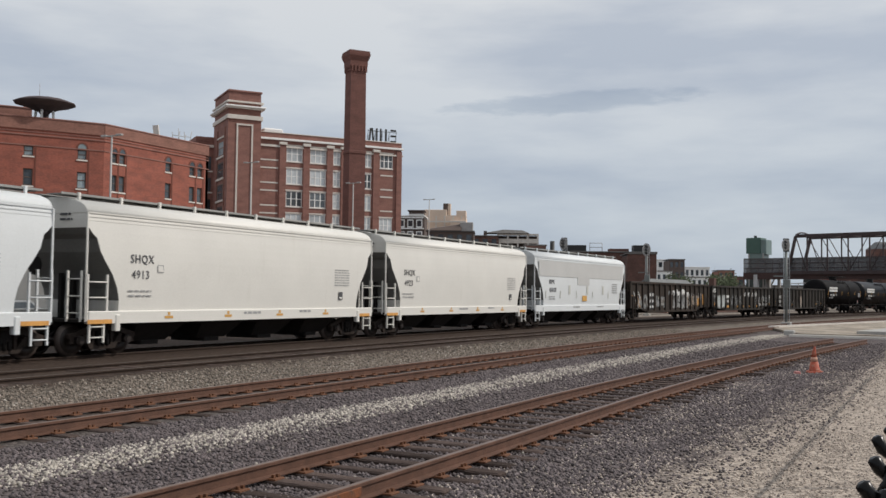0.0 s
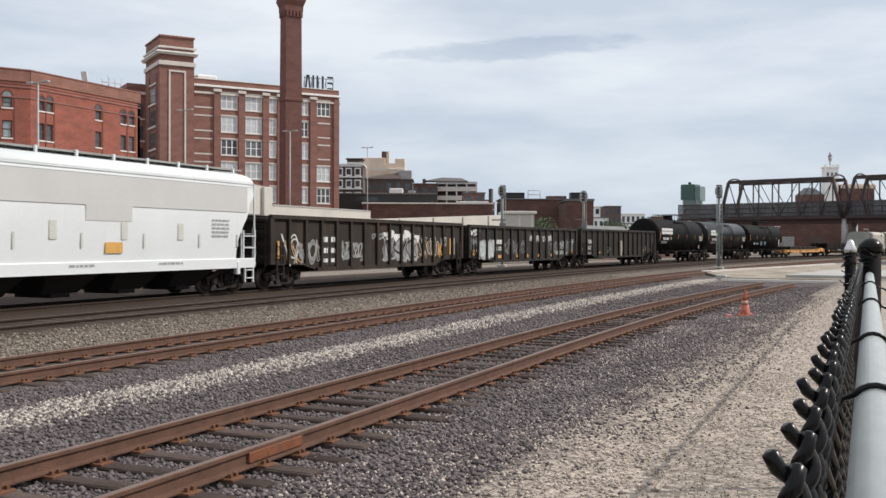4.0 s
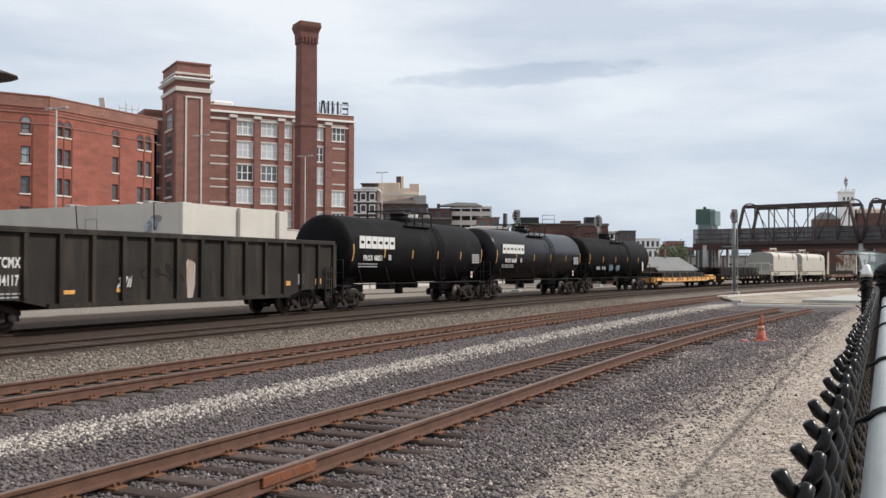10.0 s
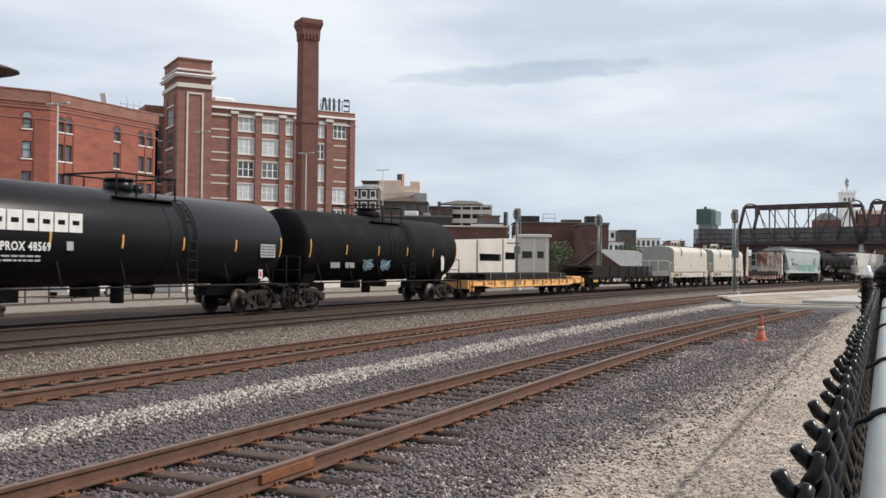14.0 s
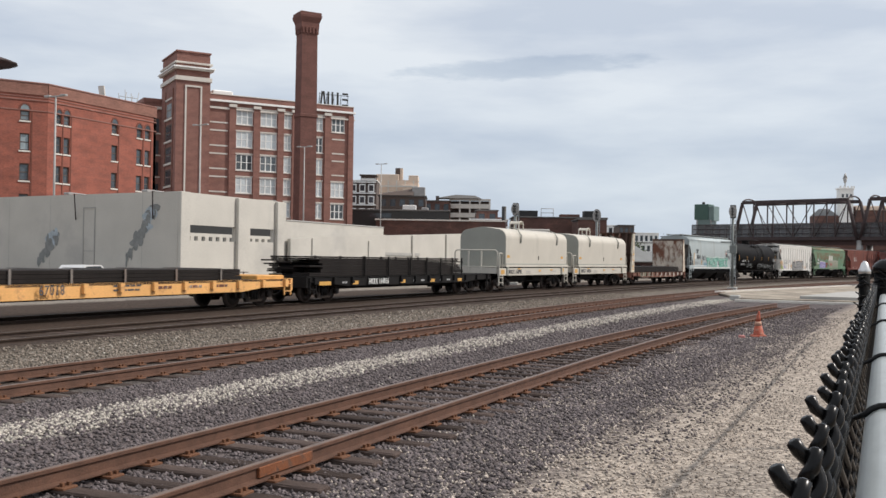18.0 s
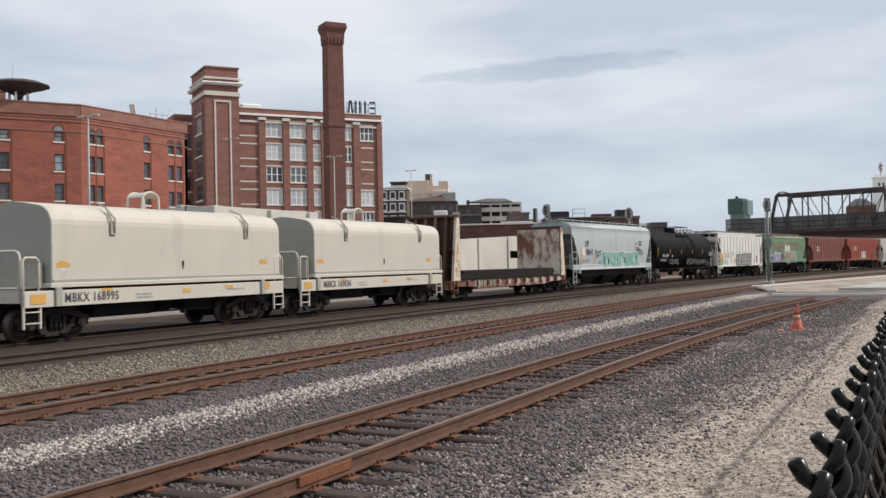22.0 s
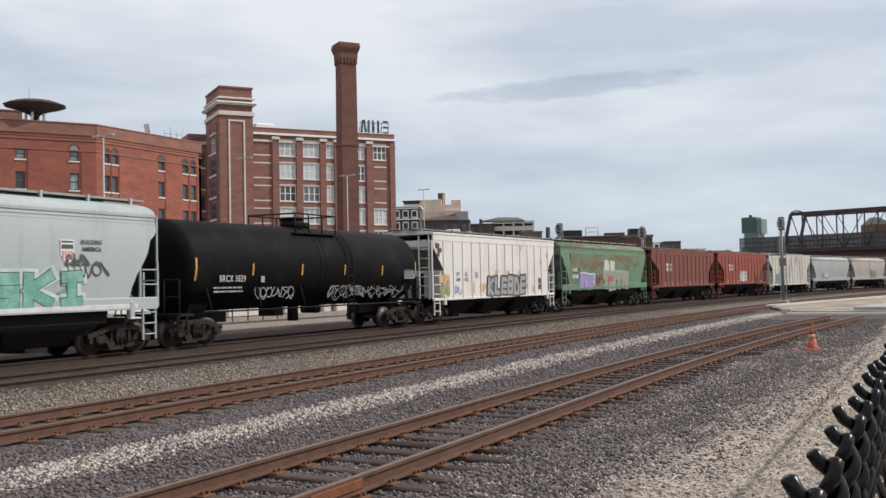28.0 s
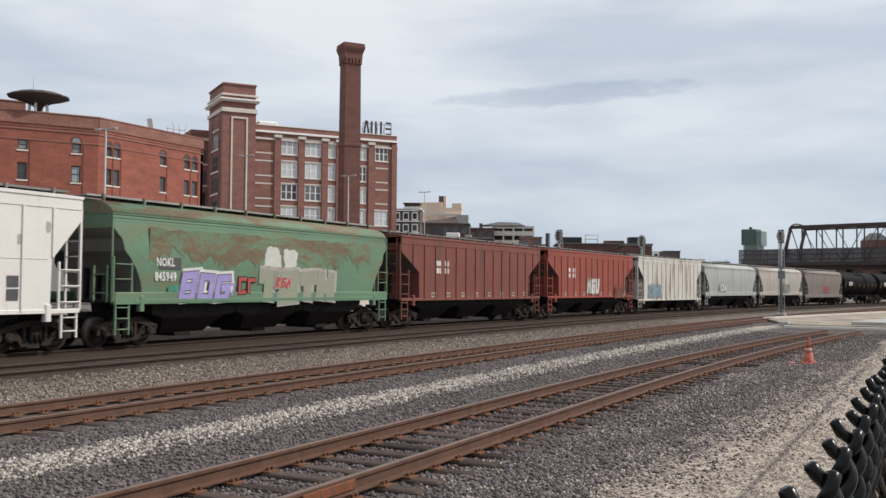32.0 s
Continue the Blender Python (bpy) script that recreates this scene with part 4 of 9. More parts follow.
# parking deck
def parking_deck():
    top = thing("parking_deck", "pale concrete parking deck with slotted openings", "building")
    m = wall_frame(-45, 53.46, 0)
    H = 6.4
    wall_with_holes("front_wall", 13.4, -0.3, H, 0.3, [(1.34, 6.6, 2.98, 4.1), (8.5, 11.65, 3.05, 4.1)], M["concrete"], top, m)
    part("low_wall", Geo().box(13.4, 30.5, 0, 0.3, -0.3, 4.9), M["concrete"], top, m=m)
    part("low_coping", Geo().slab(13.4, 30.5, -0.05, 0.35, 4.9, 5.0, 0.02), M["concrete_in"], top, m=m)
    part("ramp_wall", Geo().loft([[(13.4, -0.5, -0.3), (30.0, -0.5, -0.3), (30.0, -0.5, 4.2), (17, -0.5, 3.65), (13.4, -0.5, 3.4)], [(13.4, -0.2, -0.3), (30.0, -0.2, -0.3), (30.0, -0.2, 4.2), (17, -0.2, 3.65), (13.4, -0.2, 3.4)]], smooth=False), M["concrete"], top, m=m)
    for u in (0.0, 6.6, 11.8):
        part("pier", Geo().slab(u, u + 1.0, -0.3, 0, -0.3, H - 0.05 if u else H, 0.03), M["concrete"], top, m=m)
    def rim(u):
        return 4.1 + 2.0 * (u - 29.0) / 52.5
    slots = [(56.0, 63.4, 2.45, 3.35), (64.7, 72.1, 2.7, 3.65), (73.3, 77.2, 2.75, 3.7)]

    def panel(corners):
        part("rising_wall", Geo().extrude(corners, "y", 0.5, 0.8), M["concrete"], top, m=m)
    u0 = 29.0
    for a, b, z0, z1 in slots:
        panel([(u0, -0.3), (a, -0.3), (a, rim(a)), (u0, rim(u0))])
        panel([(a, -0.3), (b, -0.3), (b, z0), (a, z0)])
        panel([(a, z1), (b, z1), (b, rim(b)), (a, rim(a))])
        u0 = b
    panel([(u0, -0.3), (81.5, -0.3), (81.5, 6.1), (u0, rim(u0))])
    # black sheets added behind the slots to stand for the shade inside
    part("ramp_interior", Geo().box(54, 81, 2.6, 2.8, -0.3, 4.6).box(54, 81, 0.8, 2.6, 4.2, 4.4), M["black"], top, "added black backing that stands for the shade behind the slots", m)
    for k in range(7):
        u = 29.0 + 8.7 * k
        part("pier", Geo().slab(u, u + 0.5, 0.3, 0.5, -0.3, 4.05 + 0.038 * (u - 29.0), 0.03), M["concrete"], top, m=m)
    for u in (16.6, 26.5):
        part("pier", Geo().slab(u, u + 0.5, -0.62, -0.5, -0.3, 3.55, 0.03), M["concrete"], top, m=m)
    # end wall, across the tracks, in tall panels
    ms = wall_frame(-45, 53.46, -83)
    part("end_wall", Geo().box(0.02, 60, -0.3, 0.0, -0.3, H), M["concrete"], top, m=ms)
    for k in range(11):
        part("panel_joint", Geo().box(3.6 + 5.2 * k, 3.63 + 5.2 * k, 0, 0.006, -0.3, H - 0.1), M["concrete_in"], top, m=ms)
    d = part("door", Geo().box(8.8, 10.0, 0, 0.02, 0.2, 5.35), M["concrete"], top, "flush panel door", ms)
    for q in ((8.72, 8.8, 0.2, 5.43), (10.0, 10.08, 0.2, 5.43), (8.8, 10.0, 5.35, 5.43), (8.8, 10.0, 2.1, 2.16)):
        part("door_trim", Geo().box(q[0], q[1], 0, 0.06, q[2], q[3]), M["concrete_in"], d)
    # floodlight arms leaning out from the top edge
    for u in (9.8, 1.35):
        f = part("floodlight_arm", Geo().line([(u, 0.05, H - 0.05), (u + 0.3, 0.9, H + 0.02), (u + 0.35, 1.2, H - 0.02)], 0.05), M["pole"], top, "grey floodlight arm", ms)
        part("strut", Geo().tube((u + 1.15, 0.03, H - 1.9), (u + 0.3, 0.85, H), 0.045, 6), M["truss"], f)
        part("floodlight", Geo().slab(u + 0.1, u + 0.7, 1.1, 1.5, H - 0.1, H + 0.06, 0.03), M["pole"], f)
    # two slanting runs of small blots, pale at first, then grey
    rs = random.Random(4)
    for u, z, du, dz, n_ in ((13.2, 3.6, 2.3, -2.6, 44), (2.5, 5.0, 2.8, -3.6, 44)):
        for k in range(n_):
            t = k / n_
            w, h = rs.uniform(0.2, 0.62) * (1.25 - t), rs.uniform(0.15, 0.5) * (1.25 - 0.5 * t)
            cu, cz = u + du * t + rs.uniform(-0.4, 0.4) * (1 - 0.6 * t), z + dz * t + rs.uniform(-0.3, 0.3)
            pts = [(cu + w * rs.uniform(0.7, 1) * math.cos(a), 0.008 + 0.0004 * k, cz + h * rs.uniform(0.7, 1) * math.sin(a)) for a in np.linspace(0, 5.6, 9)]
            part("sprayed_mark", Geo().face(pts), M["blot_pale"] if t < 0.35 and k % 3 else M["blot_grey"], top, m=ms)
    part("deck_floor", Geo().box(-75, -45.4, 60, 93, 2.2, 2.5), M["concrete_in"], top)
    mb = wall_frame(-52, 54.5, 0)
    wall_with_holes("back_wall", 38, 0, 3.78, 0.25, [(0.8 + 0.95 * k, 1.3 + 0.95 * k, 3.12, 3.5) for k in range(38)], M["concrete"], top, mb)
    # added black sheet that makes the slots dark above the back wall
    part("inner_wall", Geo().box(-57.4, -57, 55.6, 93, 0, 4.75), M["black"], top)


M["blot_grey"] = mat("grey_blot", (0.21, 0.215, 0.21), 0.8, 0, 0.3, 2, 20)
M["blot_pale"] = mat("pale_blot", (0.36, 0.41, 0.45), 0.8, 0, 0.3, 2, 20)
parking_deck()


def tall_pole(x, y, z, arms=True, r=0.11, base=0.0):
    top = thing("lamp_post", "slim grey lamp post with a small cross arm", "lamp post", pose(x, y, -0.3), "lamp posts")
    part("pole", Geo().tube((0, 0, 0), (0, 0, z + 0.3), r, 8, r * 0.6), M["pole"], top)
    if arms:
        part("arm", Geo().box(-0.9, 0.9, -0.05, 0.05, z + 0.2, z + 0.3), M["pole"], top)
        for s in (-1, 1):
            part("lamp_head", Geo().slab(s * 0.85 - 0.3, s * 0.85 + 0.3, -0.15, 0.15, z + 0.22, z + 0.36, 0.03), M["pole"], top)


tall_pole(-60, 56.5, 14.46)
tall_pole(-70, 108.1, 16.58)
tall_pole(-80, 148.1, 18.4)
tall_pole(-75, 92.9, 17.68)


# the town behind
def block(name, label, x0, y0, heading, width, depth, height, wall, trim="stonetrim", floors=0, cols=0, wz=0.55, glass="glass", cap=True, base=-0.3):
    m = wall_frame(x0, y0, heading)
    top = thing(name, label, "building", m)
    holes = []
    if floors:
        fh = height / floors
        cw = width / cols
        holes = [(cw * (i + 0.5 - wz / 2), cw * (i + 0.5 + wz / 2), fh * (j + 0.3), fh * (j + 0.8)) for i in range(cols) for j in range(floors) if fh * (j + 0.3) > height - 16]
    wall_with_holes("wall", width, base, height, 0.4, holes, M[wall], top, None)
    part("shell", Geo().box(0.0, width, 0.4, depth, base, height - 0.4), M[wall], top)
    for h in holes:
        part("pane", Geo().box(h[0], h[1], 0.2, 0.26, h[2], h[3]), M[glass], top)
    if cap:
        part("coping", Geo().slab(-0.25, width + 0.25, -0.25, depth + 0.25, height, height + 0.3, 0.05), M[trim], top)
    part("roof", Geo().box(0.1, width - 0.1, 0.4, depth - 0.1, height - 0.4, height - 0.2), M["roof"], top)
    return top


def town():
    """The town behind: fronts that face the yard across the river of tracks."""
    F = 65.6

    def front(name, label, x, y, w, h, wall, trim="roof", floors=0, cols=0, depth=12, heading=F, **more):
        return block(name, label, x, y, heading, w, depth, h, wall, trim, floors, cols, **more)
    a = front("apartment_block", "dark brick apartment building with pale bay windows", -136.8, 234.2, 7.8, 23.5, "dark_wall", "white", 6, 3, glass="blind", wz=0.5)
    part("tower_room", Geo().box(3.4, 7.5, -0.3, 5, 23.8, 25.0), M["dark_wall"], a)
    part("tower_cornice", Geo().slab(3.0, 7.9, -0.7, 5.4, 25.0, 25.3, 0.08), M["dark_wall"], a)
    part("tower_band", Geo().box(3.3, 7.6, -0.4, -0.3, 23.8, 24.2), M["white"], a)
    for z in (16.6, 19.9, 23.0):
        part("balcony", Geo().slab(0.2, 7.6, -0.6, 0, z, z + 0.3, 0.04), M["white"], a)
    for u in (0.5, 3.0, 5.5):
        for z in (10.2, 13.5, 17.0, 20.3):
            b = part("bay", Geo().box(u, u + 1.7, -0.5, 0, z, z + 2.3), M["white"], a)
            part("pane", Geo().box(u + 0.25, u + 1.45, -0.54, -0.5, z + 0.4, z + 2.0), M["glass"], b)
    b = front("tan_block", "tan masonry office building with roof plant", -163.4, 298.9, 14.8, 29.6, "tan_wall", "tan_wall", 0, 0, 16, cap=False)
    part("roof_parapet", Geo().slab(0, 8, 0, 10, 29.6, 31.6, 0.1), M["tan_wall"], b)
    part("roof_parapet", Geo().slab(11.4, 14.8, 0, 10, 29.6, 31.3, 0.1), M["tan_wall"], b)
    part("roof_plant", Geo().box(6.6, 8.3, 2, 6, 29.6, 34), M["dark_wall"], b)
    part("roof_plant", Geo().box(8.3, 9.2, 2, 6, 29.6, 34), M["tan_wall"], b)
    for k in range(5):
        part("pilaster", Geo().box(1 + 3 * k, 1.5 + 3 * k, -0.25, 0, 12, 29.4), M["stonetrim"], b)
    part("stepped_bay", Geo().slab(9.2, 14.6, -1.6, 0, 8, 27.8, 0.1), M["tan_wall"], b)
    part("stepped_bay", Geo().slab(-3.4, 1.4, -1.2, 0, 8, 28.8, 0.1), M["tan_wall"], b)
    part("parapet_band", Geo().box(-3.5, 14.8, -1.75, -1.6, 27.0, 27.5), M["stonetrim"], b)
    c = front("grey_block", "grey building with rooftop boxes", -119.5, 220.1, 12.2, 18, "dark_wall", "roof", 5, 5)
    part("roof_box", Geo().slab(8.6, 12, 1, 5, 18.2, 20.6, 0.1), M["pole"], c)
    part("roof_box", Geo().slab(2.5, 6, 1, 5, 18.2, 19.2, 0.1), M["roof"], c)
    part("roof_slope", Geo().loft([[(-0.5, -0.5, 18.3), (9, -0.5, 18.3), (9, 6, 18.3), (-0.5, 6, 18.3)], [(1, 2, 19.0), (9, 2, 20.2), (9, 6, 20.2), (1, 6, 19.0)]], smooth=False), M["dark_wall"], c)
    d = front("low_dark_block", "long dark shed with low roof boxes", -110.7, 191.2, 22.3, 12.8, "black", "roof")
    part("roof_unit", Geo().slab(11.5, 14.6, 1, 4, 13.0, 14.2, 0.1), M["white"], d)
    part("roof_unit", Geo().slab(15.8, 17.4, 1, 4, 13.0, 13.7, 0.1), M["pole"], d)
    part("window_band", Geo().box(4, 9, -0.05, 0, 11.2, 12.2), M["glass"], d)
    e = front("low_brick_block", "low brick shed with a pale coping", -103.3, 189.1, 29, 10.4, "brick_town", "stonetrim", 0, 0, 6)
    for k in range(6):
        part("brick_panel", Geo().box(1.5 + 4.6 * k, 4.6 + 4.6 * k, -0.15, 0, 3, 9.6), M["brick_town"], e)
    front("brown_block", "brown brick block behind the sheds", -128.4, 265.5, 8.2, 19.6, "brick_town", "roof", 5, 3)
    f = front("frame_block", "building with an open pale concrete frame", -123.4, 273.3, 12.9, 12.0, "dark_wall", "roof", 0, 0, 10)
    part("recess", Geo().box(0.3, 12.6, 2.2, 9, 12, 20.2), M["dark_wall"], f)
    for k in range(5):
        part("frame_post", Geo().box(k * 3.1, k * 3.1 + 0.5, 0, 0.5, 12, 20.7), M["stonetrim"], f)
    part("flank", Geo().box(-5.2, -0.2, 0.4, 9, 8, 19.4), M["brick_town"], f)
    part("flank", Geo().box(12.9, 16.6, 0.4, 9, 8, 15.2), M["brick_old"], f)
    for k in range(4):
        for z in (15.5, 18.3):
            part("loggia_rail", Geo().box(k * 3.1 + 0.5, k * 3.1 + 3.1, 0.1, 0.2, z, z + 0.9), M["stonetrim"], f)
    for z in (12.2, 15.0, 17.8, 20.3):
        part("frame_beam", Geo().box(0, 12.9, -0.1, 0.6, z, z + 0.5), M["stonetrim"], f)
        part("frame_floor", Geo().box(0.1, 12.8, 0.6, 2.2, z, z + 0.3), M["pole"], f)
    part("roof_canopy", Geo().loft([[(-4, -1, 20.9), (10, -1, 20.9), (10, 6, 20.9), (-4, 6, 20.9)], [(2, 1, 22.1), (8, 1, 21.9), (8, 4, 21.9), (2, 4, 22.1)]], smooth=False), M["roof"], f)
    part("roof_canopy", Geo().box(-4.2, -3.2, -1, 4, 18.5, 21.5), M["dark_wall"], f)
    front("small_brick_block", "small red brick block with a pale band", -100.2, 239.9, 5.8, 15.1, "brick_town", "roof", 4, 2)
    g = front("pale_fronted_block", "brick block with pale cornice and windows", -97.7, 230.1, 9.6, 12.2, "brick_town", "white", 4, 4, glass="blind")
    part("cornice", Geo().slab(-0.3, 9.9, -0.4, 0, 10.2, 10.6, 0.05), M["white"], g)
    s_ = thing("roof_stack", "dark metal stack rising beside the roofs", "chimney", wall_frame(-83.1, 214.7, F))
    part("stack", Geo().tube((0.55, 0.5, -0.3), (0.55, 0.5, 14.7), 0.55, 12), M["black"], s_)
    h = front("long_brick_block", "long dark brick warehouse with roof rooms", -87.6, 234.7, 24.3, 13.0, "brick_town", "roof", 0, 0, 14)
    part("roof_room", Geo().box(1.4, 6.4, 1, 5, 13.3, 14.9), M["black"], h)
    part("roof_room", Geo().box(12.5, 17.5, 2, 6, 13.3, 14.1), M["brick_town"], h)
    part("roof_room", Geo().box(18.6, 22.4, 1, 5, 13.3, 15.0), M["black"], h)
    for u in (7.4, 10.6):
        part("roof_frame", Geo().tube((u, 2, 13.3), (u, 2, 15.6), 0.08, 5), M["pole"], h)
    for z in (14.4, 15.5):
        part("roof_frame", Geo().tube((7.4, 2, z), (10.6, 2, z), 0.08, 5), M["pole"], h)
    front("brick_block", "faded brick building with a plain end wall", -67.9, 227.2, 6.9, 12.0, "brick_town", "roof", 0, 0)
    front("white_block", "white rendered building in the distance", -99.2, 372, 4.9, 16, "white", "white", 4, 2)
    front("dark_block", "dark glazed building in the distance", -90, 354, 5.7, 15.4, "dark_wall", "roof", 4, 3)
    front("white_block", "low white building among trees", -91.7, 342.7, 5.6, 10.8, "white", "roof", 2, 3)
    front("white_block", "white building with a flat parapet", -89.6, 376.6, 9.6, 13.2, "white", "white", 3, 5)
    front("red_block", "distant red brick building", -86, 422, 6.9, 13.2, "brick_old", "roof", 3, 3)
    front("brick_house", "small distant brick house", -70, 350, 8, 9.0, "brick_town", "roof", 2, 3)
    front("white_block", "pale distant row of houses", -78, 330, 9, 8.4, "white", "roof", 2, 5)
    # last bay of the parking ramp, built as a separate block
    i = front("white_house", "pale concrete end bay of the parking ramp, black plates for its shaded slots", -38.2, 103.5, 3.5, 5.2, "concrete", "stonetrim", 0, 0, 5, 65)
    # black plates in thin trim stand for the shaded slots
    for u, w_ in ((0.35, 1.25), (2.1, 0.85)):
        w = part("window_frame", Geo().box(u, u + w_, -0.05, 0, 2.72, 3.62), M["stonetrim"], i)
        part("pane", Geo().box(u + 0.05, u + w_ - 0.05, -0.065, -0.05, 2.77, 3.57), M["black"], w)
    for u in (1.7, 3.1):
        part("pilaster", Geo().box(u, u + 0.22, -0.1, 0, -0.3, 5.1), M["stonetrim"], i)
    part("gutter", Geo().tube((-0.1, -0.12, 5.15), (3.6, -0.12, 5.15), 0.06, 6), M["pole"], i)
    # gabled depot: its end faces down the yard, its long side the tracks
    k_ = thing("brick_depot", "brick depot with a grey pitched roof", "building", pose(-36.4, 121.9, -0.3, 0, 0, -12))
    W_ = 5.5
    for y0, y1, e, rz in ((0.0, 11.5, 2.5, 4.3), (11.5, 26.0, 2.0, 3.6)):
        part("wall", Geo().extrude([(0, 0), (W_, 0), (W_, e), (W_ / 2, rz - 0.1), (0, e)], "y", y0, y1), M["brick_town"], k_)
        part("roof", Geo().extrude([(-0.5, e - 0.3), (W_ / 2, rz), (W_ + 0.5, e - 0.3), (W_ + 0.5, e - 0.16), (W_ / 2, rz + 0.16), (-0.5, e - 0.16)], "y", y0 - 0.4, y1), M["roof_slate"], k_)
    part("chimney", Geo().slab(2.2, 3.0, 20.0, 20.8, 3.2, 4.9, 0.04), M["brick_town"], k_)
    for k in range(3):
        part("pane", Geo().box(1.0 + 1.4 * k, 1.8 + 1.4 * k, -0.04, 0, 0.9, 2.1), M["glass"], k_)
    for k in range(5):
        part("pane", Geo().box(W_, W_ + 0.04, 1.5 + 4.5 * k, 2.6 + 4.5 * k, 0.8, 1.8), M["glass"], k_)
    u_ = front("low_long_block", "low dark red brick sheds beyond the bridge", -27.8, 232, 92, 7.2, "brick_town", "stonetrim", 0, 0, 12, 97)
    for k in range(14):
        part("bay_door", Geo().box(3 + 6.4 * k, 6.2 + 6.4 * k, -0.06, 0, -0.3, 3.4), M["pole"] if k % 4 == 1 else M["dark_wall"], u_)
    part("red_board", Geo().slab(2.2, 5.4, -0.16, 0, 4.2, 6.3, 0.04), M["brick"], u_, "red painted board on the brickwork")
    part("corner_pier", Geo().slab(-0.4, 1.4, -0.5, 0, -0.3, 7.2, 0.05), M["black"], u_)
    v_ = front("grey_shed", "low grey steel shed beside the brick sheds", -43.0, 234, 15.0, 4.5, "pole", "roof", 0, 0, 10, 97)
    for k in range(6):
        part("steel_column", Geo().box(0.4 + 2.6 * k, 0.75 + 2.6 * k, -0.2, 0, -0.3, 4.5), M["dark_wall"], v_)
    for k in range(5):
        part("wall_opening", Geo().box(1.2 + 2.6 * k, 2.6 + 2.6 * k, -0.05, 0, 0.2, 2.6 + 0.3 * (k % 2)), M["black"], v_)
    # a raised walkway of grey girders in front of the sheds
    w_ = thing("girder_walkway", "grey steel girder walkway before the brick sheds", "walkway", wall_frame(-33.0, 227.5, 97))
    part("girder", Geo().box(0, 15.2, 0, 0.5, 1.7, 2.3).box(0, 15.2, -0.15, 0.65, 2.3, 2.45).box(0, 15.2, -0.15, 0.65, 1.55, 1.7), M["pole"], w_)
    part("handrail", Geo().tube((0, 0.1, 5.0), (15.2, 0.1, 5.6), 0.09, 6).tube((0, 0.1, 3.7), (15.2, 0.1, 3.7), 0.07, 6), M["pole"], w_)
    for k in range(8):
        part("upright", Geo().box(2.1 * k, 2.1 * k + 0.16, 0.02, 0.18, 2.45, 5.05 + 0.08 * k), M["pole"], w_)
    for u in (0.3, 5.0, 9.8, 14.6):
        part("column", Geo().box(u, u + 0.4, 0, 0.4, -0.3, 1.6), M["pole"], w_)
    x_ = thing("gate_arm", "pale crossing gate arm leaning half raised", "gate", wall_frame(-20.6, 222.0, 97))
    part("arm", Geo().tube((-4.0, 0, 4.7), (0.4, 0, 0.7), 0.17, 8), M["white"], x_)
    part("post", Geo().slab(0.1, 0.7, -0.3, 0.3, -0.3, 1.1, 0.05), M["pole"], x_)
    j = front("cupola_block", "brown brick hall with a pale cornice, tower and finial", -10.85, 456.2, 14.5, 27.6, "brick_town", "tan_wall", 0, 0, 14)
    part("cornice", Geo().slab(-0.5, 15.0, -0.6, 0, 26.0, 27.6, 0.2), M["tan_wall"], j)
    part("rear_wing", Geo().box(-15.5, 0, 2, 13, -0.3, 23.4), M["brick_town"], j)
    part("hip_roof", Geo().loft([[(-15.5, 2, 23.4), (-7, 2, 23.4), (-7, 13, 23.4), (-15.5, 13, 23.4)], [(-13, 5.5, 26.6), (-10, 5.5, 26.6), (-10, 9, 26.6), (-13, 9, 26.6)]], smooth=False), M["roof_slate"], j)
    part("tower", Geo().box(-6.8, -1.0, 1, 5, 20, 35), M["white"], j)
    part("tower_parapet", Geo().slab(-7.2, -0.6, 0.6, 5.4, 35, 35.8, 0.2), M["white"], j)
    for u in (-7.1, -5.5, -3.9, -2.3, -1.3):
        part("merlon", Geo().box(u, u + 0.7, 0.7, 1.1, 35.8, 36.5), M["white"], j)
    for u in (-6.1, -4.3, -2.5):
        part("tower_window", Geo().box(u, u + 0.9, 0.9, 1.0, 31.5, 33), M["glass"], j)
    part("finial", Geo().tube((-3.9, 3, 35.8), (-3.9, 3, 38), 0.3, 8).tube((-3.9, 3, 38), (-3.9, 3, 40), 0.5, 10, 0.95).tube((-3.9, 3, 40), (-3.9, 3, 42.2), 0.95, 10, 0.25), M["pole"], j)


town()


# ---- trees ----
def tree(x, y, h, w, seed, label):
    """Tapered trunk with limbs and a ragged crown of small leaves in clumps."""
    rs = random.Random(seed)
    top = thing("tree", label, "tree", pose(x, y, -0.35), "trees")
    tg = Geo().line([(0, 0, 0), (0.08 * w * rs.uniform(-1, 1), 0, h * 0.35), (0.1 * w * rs.uniform(-1, 1), 0.05 * w, h * 0.7)], 0.05 * w, 8)
    part("trunk", tg, M["bark"], top)
    crown = Geo()
    for b in range(9):
        a = rs.uniform(0, 6.28)
        q = rs.uniform(0.3, 0.5) * w
        e = Vector((q * math.cos(a), q * math.sin(a), h * rs.uniform(0.45, 0.92)))
        part("limb", Geo().line([(0, 0, h * rs.uniform(0.25, 0.45)), tuple(e * 0.6 + Vector((0, 0, h * 0.12))), tuple(e)], 0.014 * w, 5), M["bark"], top)
        for c in range(4):
            cc = e + Vector([rs.gauss(0, 0.12 * w) for _ in range(3)])
            for l in range(45):
                p = cc + Vector([rs.gauss(0, 0.09 * w) for _ in range(3)])
                u = Vector([rs.uniform(-1, 1) for _ in range(3)]).normalized() * 0.035 * w
                v = u.orthogonal().normalized() * 0.028 * w
                crown.face([p - u, p + v, p + u, p - v])
    part("crown", crown, M["leaf"], top)


